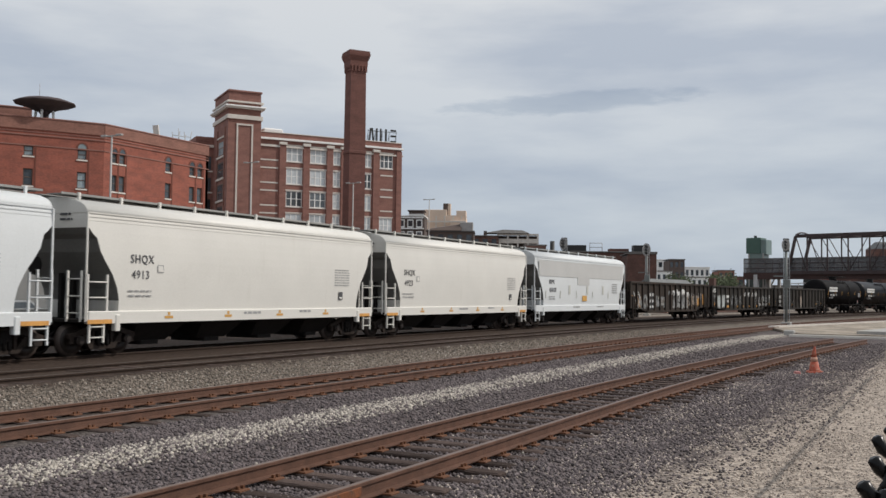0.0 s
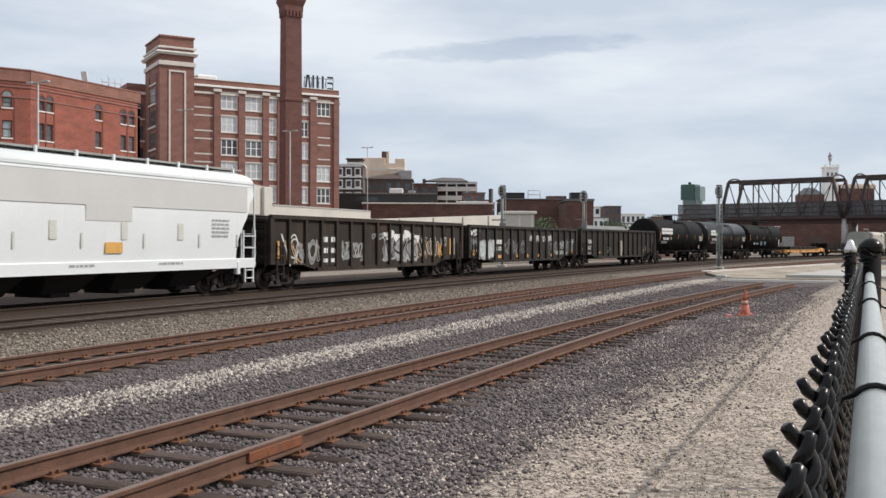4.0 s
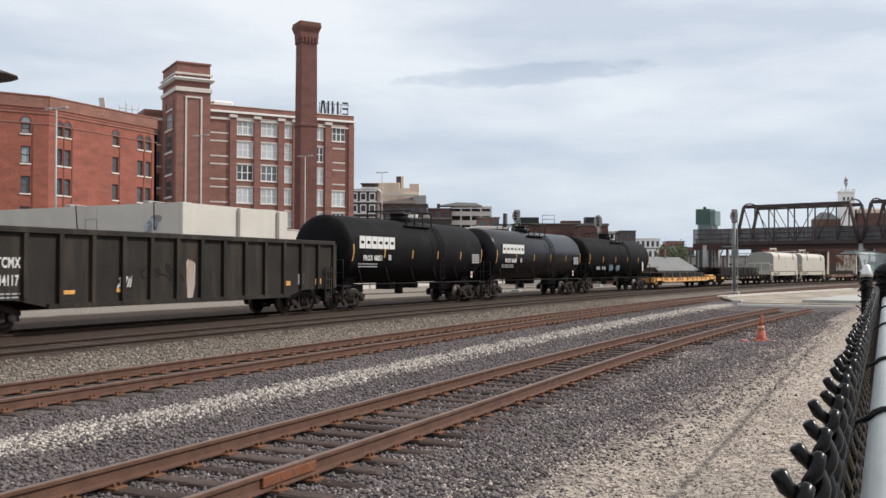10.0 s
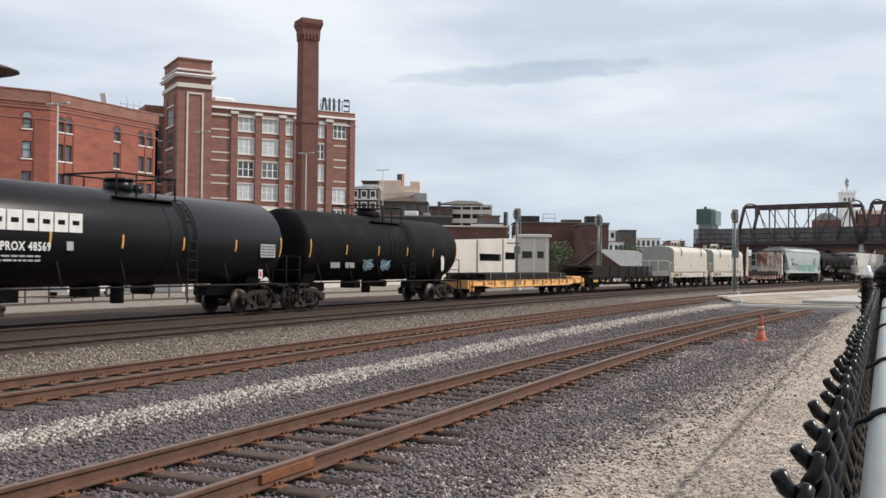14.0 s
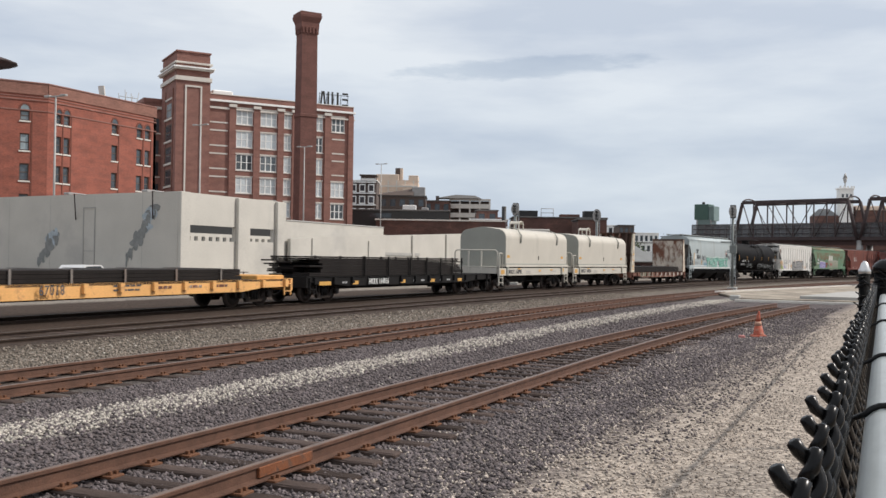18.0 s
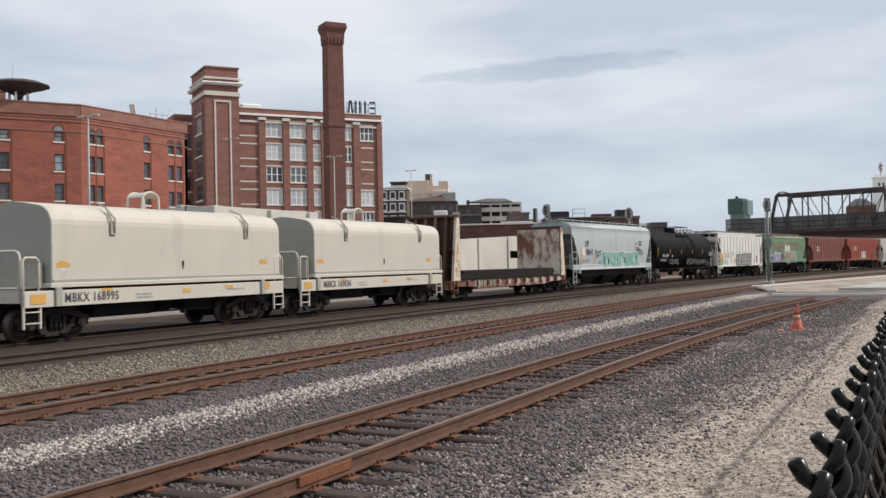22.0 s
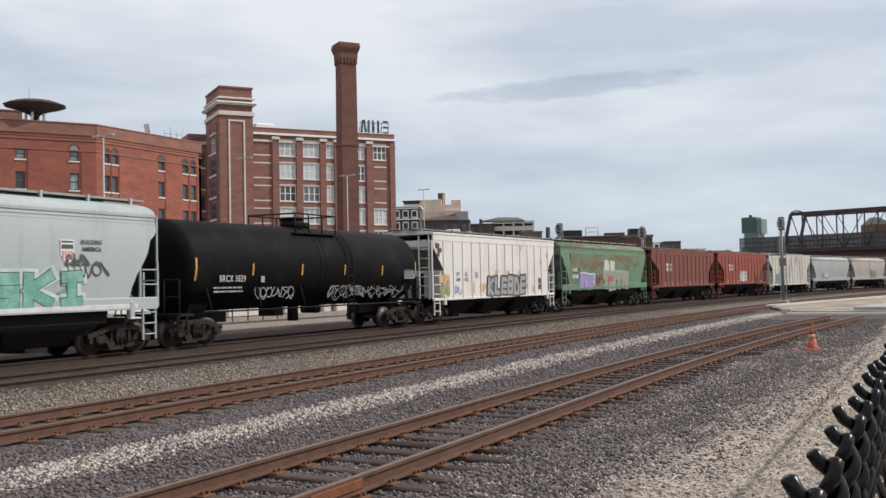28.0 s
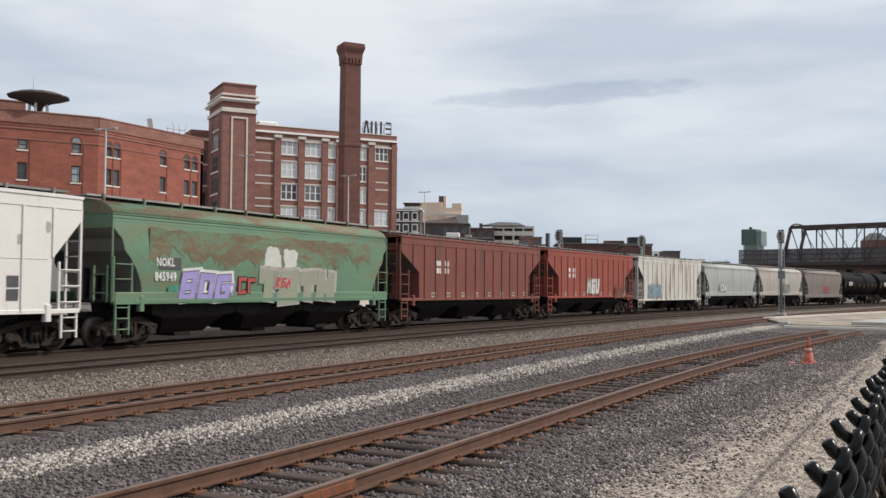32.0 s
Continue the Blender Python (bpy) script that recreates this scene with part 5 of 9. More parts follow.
tree(-38.2, 117.2, 4.8, 3.6, 1, "bushy green tree beside the depot")
tree(-33.6, 116.5, 2.6, 2.6, 2, "low green bush beside the depot")
tree(-78, 318, 8.5, 9, 3, "distant green tree among white houses")
tree(-60, 300, 8.0, 9, 4, "distant green tree behind the roofs")
tree(-52, 262, 7.5, 8, 5, "green tree behind the brick block")


# ---- parked cars and a fence beyond the train ----
def parked_car(x, y, turn, paint, label):
    top = thing("parked_car", label, "car", pose(x, y, -0.2, 0, 0, turn), "parked cars")
    prof = [(-2.25, 0.35), (-2.3, 0.75), (-2.1, 0.95), (-1.1, 1.02), (-0.5, 1.45), (0.9, 1.47), (1.6, 1.05), (2.2, 0.98), (2.3, 0.6), (2.22, 0.35)]
    g = Geo().loft([[(s, a, b) for a, b in prof] for s in (-0.82, 0.82)], smooth=False)
    part("body", g, M[paint], top)
    for s in (-0.83, 0.83):
        part("side_window", Geo().loft([[(s - 0.005, a, b) for a, b in ((-0.85, 1.06), (-0.42, 1.38), (0.82, 1.4), (1.3, 1.08))], [(s + 0.005, a, b) for a, b in ((-0.85, 1.06), (-0.42, 1.38), (0.82, 1.4), (1.3, 1.08))]], smooth=False), M["glass"], top)
        for yy in (-1.4, 1.42):
            w = part("wheel", Geo().tube((s - 0.1, yy, 0.32), (s + 0.06, yy, 0.32), 0.32, 18), M["black"], top)
            part("rim", Geo().tube((s + (0.06 if s > 0 else -0.11), yy, 0.32), (s + (0.07 if s > 0 else -0.1), yy, 0.32), 0.2, 14), M["steel_grey"], w)
    for s in (-0.6, 0.6):
        part("headlight", Geo().slab(s - 0.2, s + 0.2, -2.3, -2.24, 0.68, 0.84, 0.02), M["white"], top)
        part("tail_light", Geo().slab(s - 0.2, s + 0.2, 2.2, 2.28, 0.75, 0.92, 0.02), M["shield_red"], top)


parked_car(-42.5, 42.0, 8, "vehicle", "white parked car beyond the train")
parked_car(-44.0, 34.5, 4, "steel_grey", "grey parked car beyond the train")


def yard_fence():
    top = thing("yard_fence", "low dark post and rail fence beyond the train", "fence", kind="structure")
    for k in range(20):
        part("post", Geo().box(-38.63, -38.57, 24 + 1.5 * k - 0.03, 24 + 1.5 * k + 0.03, -0.4, 0.9), M["truss"], top)
    for z in (0.1, 0.85):
        part("rail", Geo().box(-38.62, -38.58, 24, 53, z - 0.03, z + 0.03), M["truss"], top)


yard_fence()


# ---- freight cars: length along y, the leading end at -y, z from the rail heads; the lettered side is +x ----
SPEED, SLOW = 9.033, 0.00213
WHEEL_R = 0.457


def travelled(t):
    return SPEED * t - SLOW * t * t


def build_bogie():
    """One two-axle bogie with rolling wheelsets, to be copied under every car."""
    top = new("bogie")
    for sx in (-1.0, 1.0):
        # cast frame: arched top member, truss-shaped lower member, columns and axle jaws
        g = Geo()
        x0, x1 = sx - 0.07, sx + 0.07
        g.extrude([(-1.25, 0.64), (-0.95, 0.73), (-0.45, 0.88), (0.45, 0.88), (0.95, 0.73), (1.25, 0.64), (1.25, 0.52), (0.9, 0.58), (0.42, 0.72), (-0.42, 0.72), (-0.9, 0.58), (-1.25, 0.52)], "x", x0, x1)
        g.extrude([(-0.72, 0.56), (-0.46, 0.19), (0.46, 0.19), (0.72, 0.56), (0.57, 0.56), (0.37, 0.3), (-0.37, 0.3), (-0.57, 0.56)], "x", x0, x1)
        for o in (-1, 1):
            a, b = sorted((o * 0.3, o * 0.4))
            g.box(x0 + 0.01, x1 - 0.01, a, b, 0.28, 0.74)
            for u0, u1 in ((0.6, 0.72), (1.06, 1.2)):
                a, b = sorted((o * u0, o * u1))
                g.box(x0, x1, a, b, 0.36, 0.62)
        part("side_frame", g, M["bogie"], top)
        g = Geo()
        for sy in (-0.16, 0.0, 0.16):
            g.tube((sx * 1.06, sy, 0.28), (sx * 1.06, sy, 0.62), 0.062, 10)
        part("spring", g, M["under"], top)
        for sy in (-0.89, 0.89):
            g = Geo().tube((sx * 1.0, sy, WHEEL_R), (sx * 1.17, sy, WHEEL_R), 0.13, 14).tube((sx * 1.17, sy, WHEEL_R), (sx * 1.2, sy, WHEEL_R), 0.09, 10)
            part("axle_box", g, M["wheel"], top)
    part("bolster", Geo().slab(-1.1, 1.1, -0.2, 0.2, 0.5, 0.8, 0.03), M["under"], top)
    part("brake_beam", Geo().box(-0.7, 0.7, -0.36, -0.28, 0.35, 0.45).box(-0.7, 0.7, 0.28, 0.36, 0.35, 0.45), M["under"], top)
    g = Geo()
    for sx in (-0.72, 0.72):
        o = 1 if sx > 0 else -1
        rings = [(0.0, 0.10), (0.07, 0.10), (0.07, 0.36), (0.02, 0.38), (0.02, WHEEL_R), (-0.09, WHEEL_R), (-0.12, WHEEL_R + 0.025), (-0.12, 0.38), (-0.06, 0.36), (-0.06, 0.1)]
        g.loft([[(sx + o * d, r * math.cos(2 * math.pi * i / 28), r * math.sin(2 * math.pi * i / 28)) for i in range(28)] for d, r in rings])
    g.tube((-1.0, 0, 0), (1.0, 0, 0), 0.085, 12)
    wheels = [part("wheelset", g, M["wheel"], top, m=pose(0, sy, WHEEL_R)) for sy in (-0.89, 0.89)]
    for w in wheels:
        if len(w.data.materials) < 2:
            w.data.materials.append(M["rail_dark_top"])
            for f in w.data.polygons:
                if abs(math.hypot(f.center.y, f.center.z) - WHEEL_R) < 0.045:
                    f.material_index = 1
    return top, wheels


BOGIE, WHEELS = build_bogie()
ROLLING = []


def put_bogies(car, spread):
    for y in (-spread, spread):
        b = copy_thing(BOGIE, pose(0, y, 0)) if BOGIE.parent else BOGIE
        b.matrix_basis = pose(0, y, 0)
        b.parent = car
        ROLLING.extend(o for o in b.children if o.name.startswith("wheelset"))


def couplers(car, half):
    for s in (-1, 1):
        g = Geo().box(-0.09, 0.09, min(s * (half - 0.75), s * half), max(s * (half - 0.75), s * half), 0.72, 0.92)
        g.slab(-0.17, 0.17, min(s * (half - 0.22), s * (half + 0.02)), max(s * (half - 0.22), s * (half + 0.02)), 0.68, 0.98, 0.04)
        part("coupler", g, M["under"], car)
        part("air_hose", Geo().line([(0.3, s * (half - 0.6), 0.75), (0.32, s * (half - 0.3), 0.45), (0.25, s * half, 0.35), (0.1, s * (half + 0.02), 0.42)], 0.025), M["under"], car)


def ladder(car, x, y0, y1, z0, z1, rungs, material, r=0.022, name="ladder"):
    g = Geo()
    for y in (y0, y1):
        g.box(x - 0.03, x + 0.03, y - 0.028, y + 0.028, z0, z1)
    for i in range(rungs):
        z = z0 + (z1 - z0) * (i + 0.5) / rungs
        g.tube((x + 0.02, y0, z), (x + 0.02, y1, z), r)
    return part(name, g, material, car)


def end_ladder(car, y, z0, z1, material, x0=0.75, x1=1.35):
    g = Geo()
    for x in (x0, x1):
        g.box(x - 0.028, x + 0.028, y - 0.03, y + 0.03, z0, z1)
    n = int((z1 - z0) / 0.42)
    for i in range(n):
        z = z0 + (z1 - z0) * (i + 0.5) / n
        g.tube((x0, y, z), (x1, y, z), 0.02)
    return part("end_ladder", g, material, car)


def side_text(car, name, text, size, y, z, material, x, squeeze=1.0, bold=0.0):
    return lettering(name, text, size, material, car, pose(x, y + car["mark_y"], z, 90, 0, 90), squeeze, bold)


def bars(car, name, y, z, w, h, rows, material, x, seed=0, gap=0.45):
    """Writing too small to read: rows of short bars."""
    rs = random.Random(seed)
    y += car["mark_y"]
    g = Geo()
    for r in range(rows):
        zz = z + h / 2 - (r + 0.5) * h / rows
        yy = y - w / 2
        while yy < y + w / 2 - 0.03:
            d = min(rs.uniform(0.08, 0.3), y + w / 2 - yy)
            g.box(x, x + 0.004, yy, yy + d, zz - h / rows * gap / 2, zz + h / rows * gap / 2)
            yy += d + 0.05
    return part(name, g, material, car)


def plaque(car, name, y, z, w, h, material, x, label=""):
    y += car["mark_y"]
    return part(name, Geo().box(x, x + 0.006, y - w / 2, y + w / 2, z - h / 2, z + h / 2), material, car, label)


GLYPHS = [
    [(-0.7, -1), (-0.7, 1), (0.1, -0.2), (0.7, 1), (0.7, -1)],
    [(0.7, 0.9), (-0.6, 0.9), (-0.6, -0.9), (0.7, -0.9), (0.7, 0.0), (0.1, 0.0)],
    [(-0.6, -1), (-0.5, 1), (0.7, 0.7), (-0.4, 0.1), (0.8, -1)],
    [(-0.8, 0.8), (0.7, 1.0), (0.3, 0.0), (-0.6, 0.1), (0.2, -0.1), (0.7, -0.9), (-0.7, -0.8)],
    [(-0.7, 1), (-0.5, -0.9), (0.6, -0.9), (0.7, 1)],
    [(-0.8, -1), (0.0, 1), (0.8, -1), (0.3, -0.2), (-0.4, -0.2)],
]


def graffiti(car, y, z, w, h, n, fill, edge, x, seed, lean=0.15, name="graffiti"):
    """Sprayed lettering: a row of fat blocky strokes with a rim; it spells nothing."""
    rs = random.Random(seed)
    y += car["mark_y"]
    last = -1
    for i in range(n):
        cy = y - w / 2 + w * (i + 0.5) / n
        a = w / n * 0.5
        pick = rs.choice([k for k in range(len(GLYPHS)) if k != last])
        last = pick
        flip = rs.choice((-1, 1))
        pts = [(p * flip * rs.uniform(0.8, 1.05), q * rs.uniform(0.85, 1.05)) for p, q in GLYPHS[pick]]
        r0 = min(w / n * rs.uniform(0.13, 0.17), h * 0.17)
        for mt, grow, lift, nm in ((edge, 0.045, 0.0, "graffiti_rim"), (fill, 0.0, 0.006, name)):
            path = [(cy + p * a * 0.85 + q * lean * h / 2, z + q * h / 2 * 0.82) for p, q in pts]
            g = Geo().ribbon(path, r0 + grow, x + lift + 0.002 * (i % 2), 0.0003)
            part(nm, g, mt, car)


# letters as strokes over a keypad's nine places, 7 at the upper left
STROKES = {"T": "79 82", "H": "71 93 46", "O": "79317", "R": "179", "S": "974631", "K": "71 943", "I": "82 79 13", "L": "713", "E": "9713 46",
           "B": "17931 46", "D": "178631", "G": "971365", "M": "17593", "C": "9713"}


def sprayed_word(car, word, y, z, w, h, fill, rim, shade, x, seed, weight=0.17, lean=0.06):
    """Fat sprayed letters with a rim and a dark drop edge."""
    rs = random.Random(seed)
    y += car["mark_y"]
    n = len(word)
    a = w / n
    r0 = a * weight
    for i, ch in enumerate(word):
        cy = y - w / 2 + a * (i + 0.5)
        tall, turn, up = rs.uniform(0.92, 1.06), rs.uniform(-0.1, 0.1), rs.uniform(-0.04, 0.04) * h
        for mt, grow, lift, dy, dz, nm in ((shade, 0.09, 0.0, 0.075, 0.035, "graffiti_shade"), (rim, 0.03, 0.006, 0.0, 0.0, "graffiti_rim"), (fill, 0.0, 0.012, 0.0, 0.0, "graffiti")):
            if mt is None:
                continue
            g = Geo()
            for j, run in enumerate(STROKES[ch].split()):
                pts = []
                for d in run:
                    q, v = ((int(d) - 1) % 3 - 1) * (0.58 if ch != "I" else 0.42), ((int(d) - 1) // 3 - 1) * 0.8 * tall
                    pts.append((cy + dy + q * a * 0.52 + (v * lean + turn * q * 0.3) * h / 2, z + up + dz + (v + turn * q) * h / 2 * 0.92))
                g.ribbon(pts, r0 + grow, x + lift + 0.0015 * j + 0.0004 * (i % 3), 0.0002)
            part(nm, g, mt, car)


def hopper(name, label, L, H, paint, style="smooth", bays=3, under=None, roof=None, sill=True, end=None, sill_z=1.0, slope=1.0):
    """Covered hopper: rounded roof with hatches and walkway, sloped ends behind ladders, outlet bays and bogies."""
    car = thing(name, label, "freight car", group="cars of the train")
    half = L / 2
    hb = half - 0.62          # end of the roof and side tops
    W = 1.57
    paint_m, under_m = M[paint], M[under or "under"]
    roof_m = M[roof or paint]
    ev = H - 0.62             # eaves
    if style == "smooth":
        zlow = [(-hb, ev - 0.42), (-hb + 0.15, ev - 0.6), (-hb + 0.3, ev - 0.72), (-hb + 0.42, ev - 1.1), (-hb + 0.62, 2.7), (-hb + 0.88, 2.35), (-hb + 1.08, 1.95), (-hb + 1.16, max(1.6, sill_z + 0.1)), (-hb + 1.18, sill_z)]
    else:
        zlow = [(-hb, ev - 0.3), (-hb + 0.1, ev - 0.42), (-hb + slope, 2.55), (-hb + slope + 0.04, sill_z)]
    mid = slope + 0.2
    stations = zlow + [(-hb + mid + (2 * hb - 2 * mid) * k / 8, sill_z) for k in range(1, 8)] + [(-y, z) for y, z in reversed(zlow)]
    g = Geo()
    rings = []
    rows = 12 if style == "smooth" else 2
    for y, zl in stations:
        def wide(z):
            if style != "smooth":
                return W
            t = (z - sill_z) / (ev - sill_z)
            return W - 0.10 * (2 * t - 1) ** 2 * (1 if t > 0.5 else 0.6)
        side = [(wide(zl + (ev - zl) * i / rows), zl + (ev - zl) * i / rows) for i in range(rows + 1)]
        ring = [(w, y, z) for w, z in side] + [(-w, y, z) for w, z in reversed(side)]
        rings.append(ring)
    g.loft(rings, smooth=False)
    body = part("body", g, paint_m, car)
    # shade put into the colour: downward end sheets get a darker grey
    body.data.materials.append(M["end_shade_walk_grey"])
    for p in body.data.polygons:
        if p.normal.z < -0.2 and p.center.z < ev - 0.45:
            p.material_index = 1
    # roof
    if style == "smooth":
        prof = [(wide(ev) + 0.015, ev)] + [(wide(ev) * 0.98 * math.cos(a), ev + 0.06 + 0.42 * math.sin(a)) for a in np.linspace(0.12, math.pi - 0.12, 13)] + [(-wide(ev) - 0.015, ev)]
    else:
        prof = [(W + 0.05, ev + 0.28), (W + 0.05, ev + 0.36), (0.5, ev + 0.5), (-0.5, ev + 0.5), (-W - 0.05, ev + 0.36), (-W - 0.05, ev + 0.28)]
    g = Geo()
    g.loft([[(x, y, z) for x, z in prof] for y in (-hb - 0.02, hb + 0.02)], smooth=style == "smooth")
    part("roof", g, roof_m, car)
    if style != "smooth":
        for x in (W - 0.02, -W + 0.02):
            part("top_chord", Geo().box(x - 0.04, x + 0.04, -hb, hb, ev - 0.02, ev + 0.28), paint_m, car)
    else:
        g = Geo()
        for z in (ev, ev - 0.11, ev - 0.22):
            part("side_bead", Geo().box(wide(ev) - 0.02, wide(ev) + 0.034, -hb, hb, z - 0.018, z + 0.018), paint_m, car)
    # walkway and hatches
    zt = H - 0.06
    for x in (-0.42, 0.42):
        part("walkway", Geo().box(x - 0.3, x + 0.3, -hb - 0.3, hb + 0.3, zt - 0.025, zt).box(x + 0.285 * (1 if x > 0 else -1) - 0.012, x + 0.285 * (1 if x > 0 else -1) + 0.012, -hb - 0.3, hb + 0.3, zt - 0.03, zt + 0.035), M["walk_grey"] if style == "smooth" else M["end_shade_walk_grey"], car)
    n = 10
    for k in range(n):
        y = -hb + 0.3 + (2 * hb - 0.6) * k / (n - 1)
        for x in (-0.74, 0.74):
            part("walkway_bracket", Geo().box(x - 0.03, x + 0.05, y - 0.035, y + 0.035, ev + 0.25, zt + 0.06), roof_m if style == "smooth" else M["end_shade_walk_grey"], car)
    part("hatch", Geo().slab(-0.3, 0.3, -hb + 0.9, hb - 0.9, zt - 0.12, zt - 0.03, 0.03), roof_m, car)
    # side posts
    if style == "ribbed":
        n = 15
        for k in range(1, n):
            y = -hb + 2 * hb * k / n
            inset = abs(y) - (hb - slope - 0.04)
            z0 = sill_z if inset < 0 else 2.55 + inset * (ev - 2.97) / (slope - 0.06)
            for s in (1, -1):
                h = Geo().box(s * W - 0.02, s * W + 0.02 + s * 0.022, y - 0.034, y + 0.034, z0, ev)
                part("side_post", h, paint_m, car)
    # sill, platforms, corner posts
    if sill:
        g = Geo()
        for s in (1, -1):
            a, b = sorted((s * (W - 0.16), s * (W + 0.02)))
            g.slab(a, b, -hb + 0.02, hb - 0.02, sill_z - 0.06, sill_z + (0.3 if style == "smooth" else 0.06), 0.025)
        part("side_sill", g, paint_m, car)
        for s in (1, -1):
            part("jacking_pad", Geo().slab(W - 0.14, W + 0.05, s * (hb - 1.1) - 0.1, s * (hb - 1.1) + 0.1, sill_z - 0.28, sill_z + 0.2, 0.03), paint_m, car)
    end_m = M[end or paint]
    for s in (1, -1):
        a, b = sorted((s * (hb - 0.02), s * (hb + 0.06)))
        cw = 0.05 if style == "smooth" else 0.07
        for x in (W - 0.06, -W + 0.06):
            part("corner_post", Geo().box(x - cw / 2, x + cw / 2, a, a + cw, sill_z, ev), end_m, car)
        a, b = sorted((s * (hb - 1.2), s * (hb + 0.1)))
        part("end_platform", Geo().box(-W + 0.05, W - 0.05, a, b, sill_z - 0.02, sill_z + 0.06), under_m, car)
        a, b = sorted((s * (hb - 0.9), s * (hb - 0.75)))
        for x0, x1, zz in ((0.4, 0.52, 2.4), (-0.52, -0.4, 2.4), (-0.1, 0.1, 2.2)):
            part("end_brace", Geo().box(x0, x1, a, b, sill_z, zz), under_m, car)
        ladder(car, W - 0.04, s * (hb - 0.72), s * hb, sill_z + 0.02, sill_z + 1.35, 3, end_m)
        ladder(car, W - 0.04, s * (hb - 0.62), s * (hb - 0.1), 0.4, sill_z, 2 if sill_z < 1.2 else 3, end_m, name="step")
        end_ladder(car, s * (hb + 0.1), sill_z, 2.45 if style == "smooth" else ev + 0.2, end_m, 0.85, 1.4)
    part("brake_wheel", Geo().tube((-0.5, -hb - 0.1, 2.6), (-0.5, -hb - 0.14, 2.6), 0.28, 16), under_m, car)
    # outlet bays
    span = 2 * hb - 3.6
    for k in range(bays):
        c = -span / 2 + span * (k + 0.5) / bays
        w = span / bays * 0.5
        g = Geo().loft([[(-1.35, c - w, sill_z + 0.05), (1.35, c - w, sill_z + 0.05), (1.35, c + w, sill_z + 0.05), (-1.35, c + w, sill_z + 0.05)],
                        [(-1.3, c - w + 0.02, 0.98), (1.3, c - w + 0.02, 0.98), (1.3, c + w - 0.02, 0.98), (-1.3, c + w - 0.02, 0.98)],
                        [(-1.2, c - w * 0.7, 0.84), (1.2, c - w * 0.7, 0.84), (1.2, c + w * 0.7, 0.84), (-1.2, c + w * 0.7, 0.84)],
                        [(-0.7, c - w * 0.5, 0.34), (0.7, c - w * 0.5, 0.34), (0.7, c + w * 0.5, 0.34), (-0.7, c + w * 0.5, 0.34)]], smooth=False)
        part("outlet_bay", g, under_m, car)
        part("outlet_gate", Geo().slab(-0.75, 0.75, c - 0.38, c + 0.38, 0.22, 0.36, 0.02), M["under"], car)
    part("centre_sill", Geo().box(-0.3, 0.3, -half + 0.6, half - 0.6, 0.85, 1.05), under_m, car)
    put_bogies(car, hb - 1.05)
    couplers(car, half)
    car["side"] = 1.582 if style == "smooth" else W + 0.005
    car["hb"] = hb
    return car


def gondola(name, label, L, paint, z1=3.0, ribs=15):
    car = thing(name, label, "freight car", group="cars of the train")
    half = L / 2
    hb = half - 0.55
    W = 1.5
    m = M[paint]
    z0 = 0.72
    for s in (1, -1):
        a, b = sorted((s * (W - 0.04), s * W))
        g = Geo().face([(s * W, -hb, z0 + 0.3), (s * W, -hb + 2.2, z0 + 0.25), (s * W, -hb + 3.4, z0), (s * W, hb - 3.4, z0), (s * W, hb - 2.2, z0 + 0.25), (s * W, hb, z0 + 0.3), (s * W, hb, z1), (s * W, -hb, z1)])
        g.face([(s * (W - 0.04), -hb, z0 + 0.3), (s * (W - 0.04), -hb, z1), (s * (W - 0.04), hb, z1), (s * (W - 0.04), hb, z0 + 0.3)])
        part("side_sheet", g, m, car)
        a, b = sorted((s * (W - 0.08), s * (W + 0.12)))
        part("top_chord", Geo().slab(a, b, -hb - 0.03, hb + 0.03, z1 - 0.12, z1 + 0.04, 0.02), m, car)
        a, b = sorted((s * (W - 0.02), s * (W + 0.09)))
        part("bottom_chord", Geo().box(a, b, -hb + 3.3, hb - 3.3, z0 - 0.02, z0 + 0.12), m, car)
        for k in range(ribs + 1):
            y = -hb + 2 * hb * k / ribs
            w = 0.075 if k not in (0, ribs) else 0.12
            zz = z0 + (0.3 if abs(y) > hb - 2.5 else 0.05)
            part("side_post", Geo().extrude([(y - w, zz), (y + w, zz), (y + w, z1 - 0.1), (y - w, z1 - 0.1)], "x", a, b + (0.02 if s > 0 else 0)), m, car)
        a, b = sorted((s * hb, s * (hb - 0.06)))
        part("end_sheet", Geo().box(-W + 0.05, W - 0.05, a, b, z0 + 0.3, z1), m, car)
        g = Geo()
        a, b = sorted((s * (hb - 0.01), s * (hb + 0.14)))
        for k in range(4):
            z = z0 + 0.5 + k * 0.5
            g.slab(-W + 0.05, W - 0.05, a, b, z, z + 0.16, 0.04)
        part("end_rib", g, m, car)
        ladder(car, W + 0.1, s * (hb - 0.75), s * (hb - 0.3), 0.45, 1.9, 4, m)
        end_ladder(car, s * (hb + 0.17), z0 + 0.2, z1 - 0.1, m, 0.9, 1.4)
    part("floor", Geo().box(-W + 0.06, W - 0.06, -hb + 0.06, hb - 0.06, z0 + 0.32, z0 + 0.42), M["under"], car)
    part("centre_sill", Geo().box(-0.3, 0.3, -half + 0.6, half - 0.6, 0.62, 1.0), M["under"], car)
    put_bogies(car, hb - 1.55)
    couplers(car, half)
    car["side"] = W + 0.012
    car["hb"] = hb
    return car


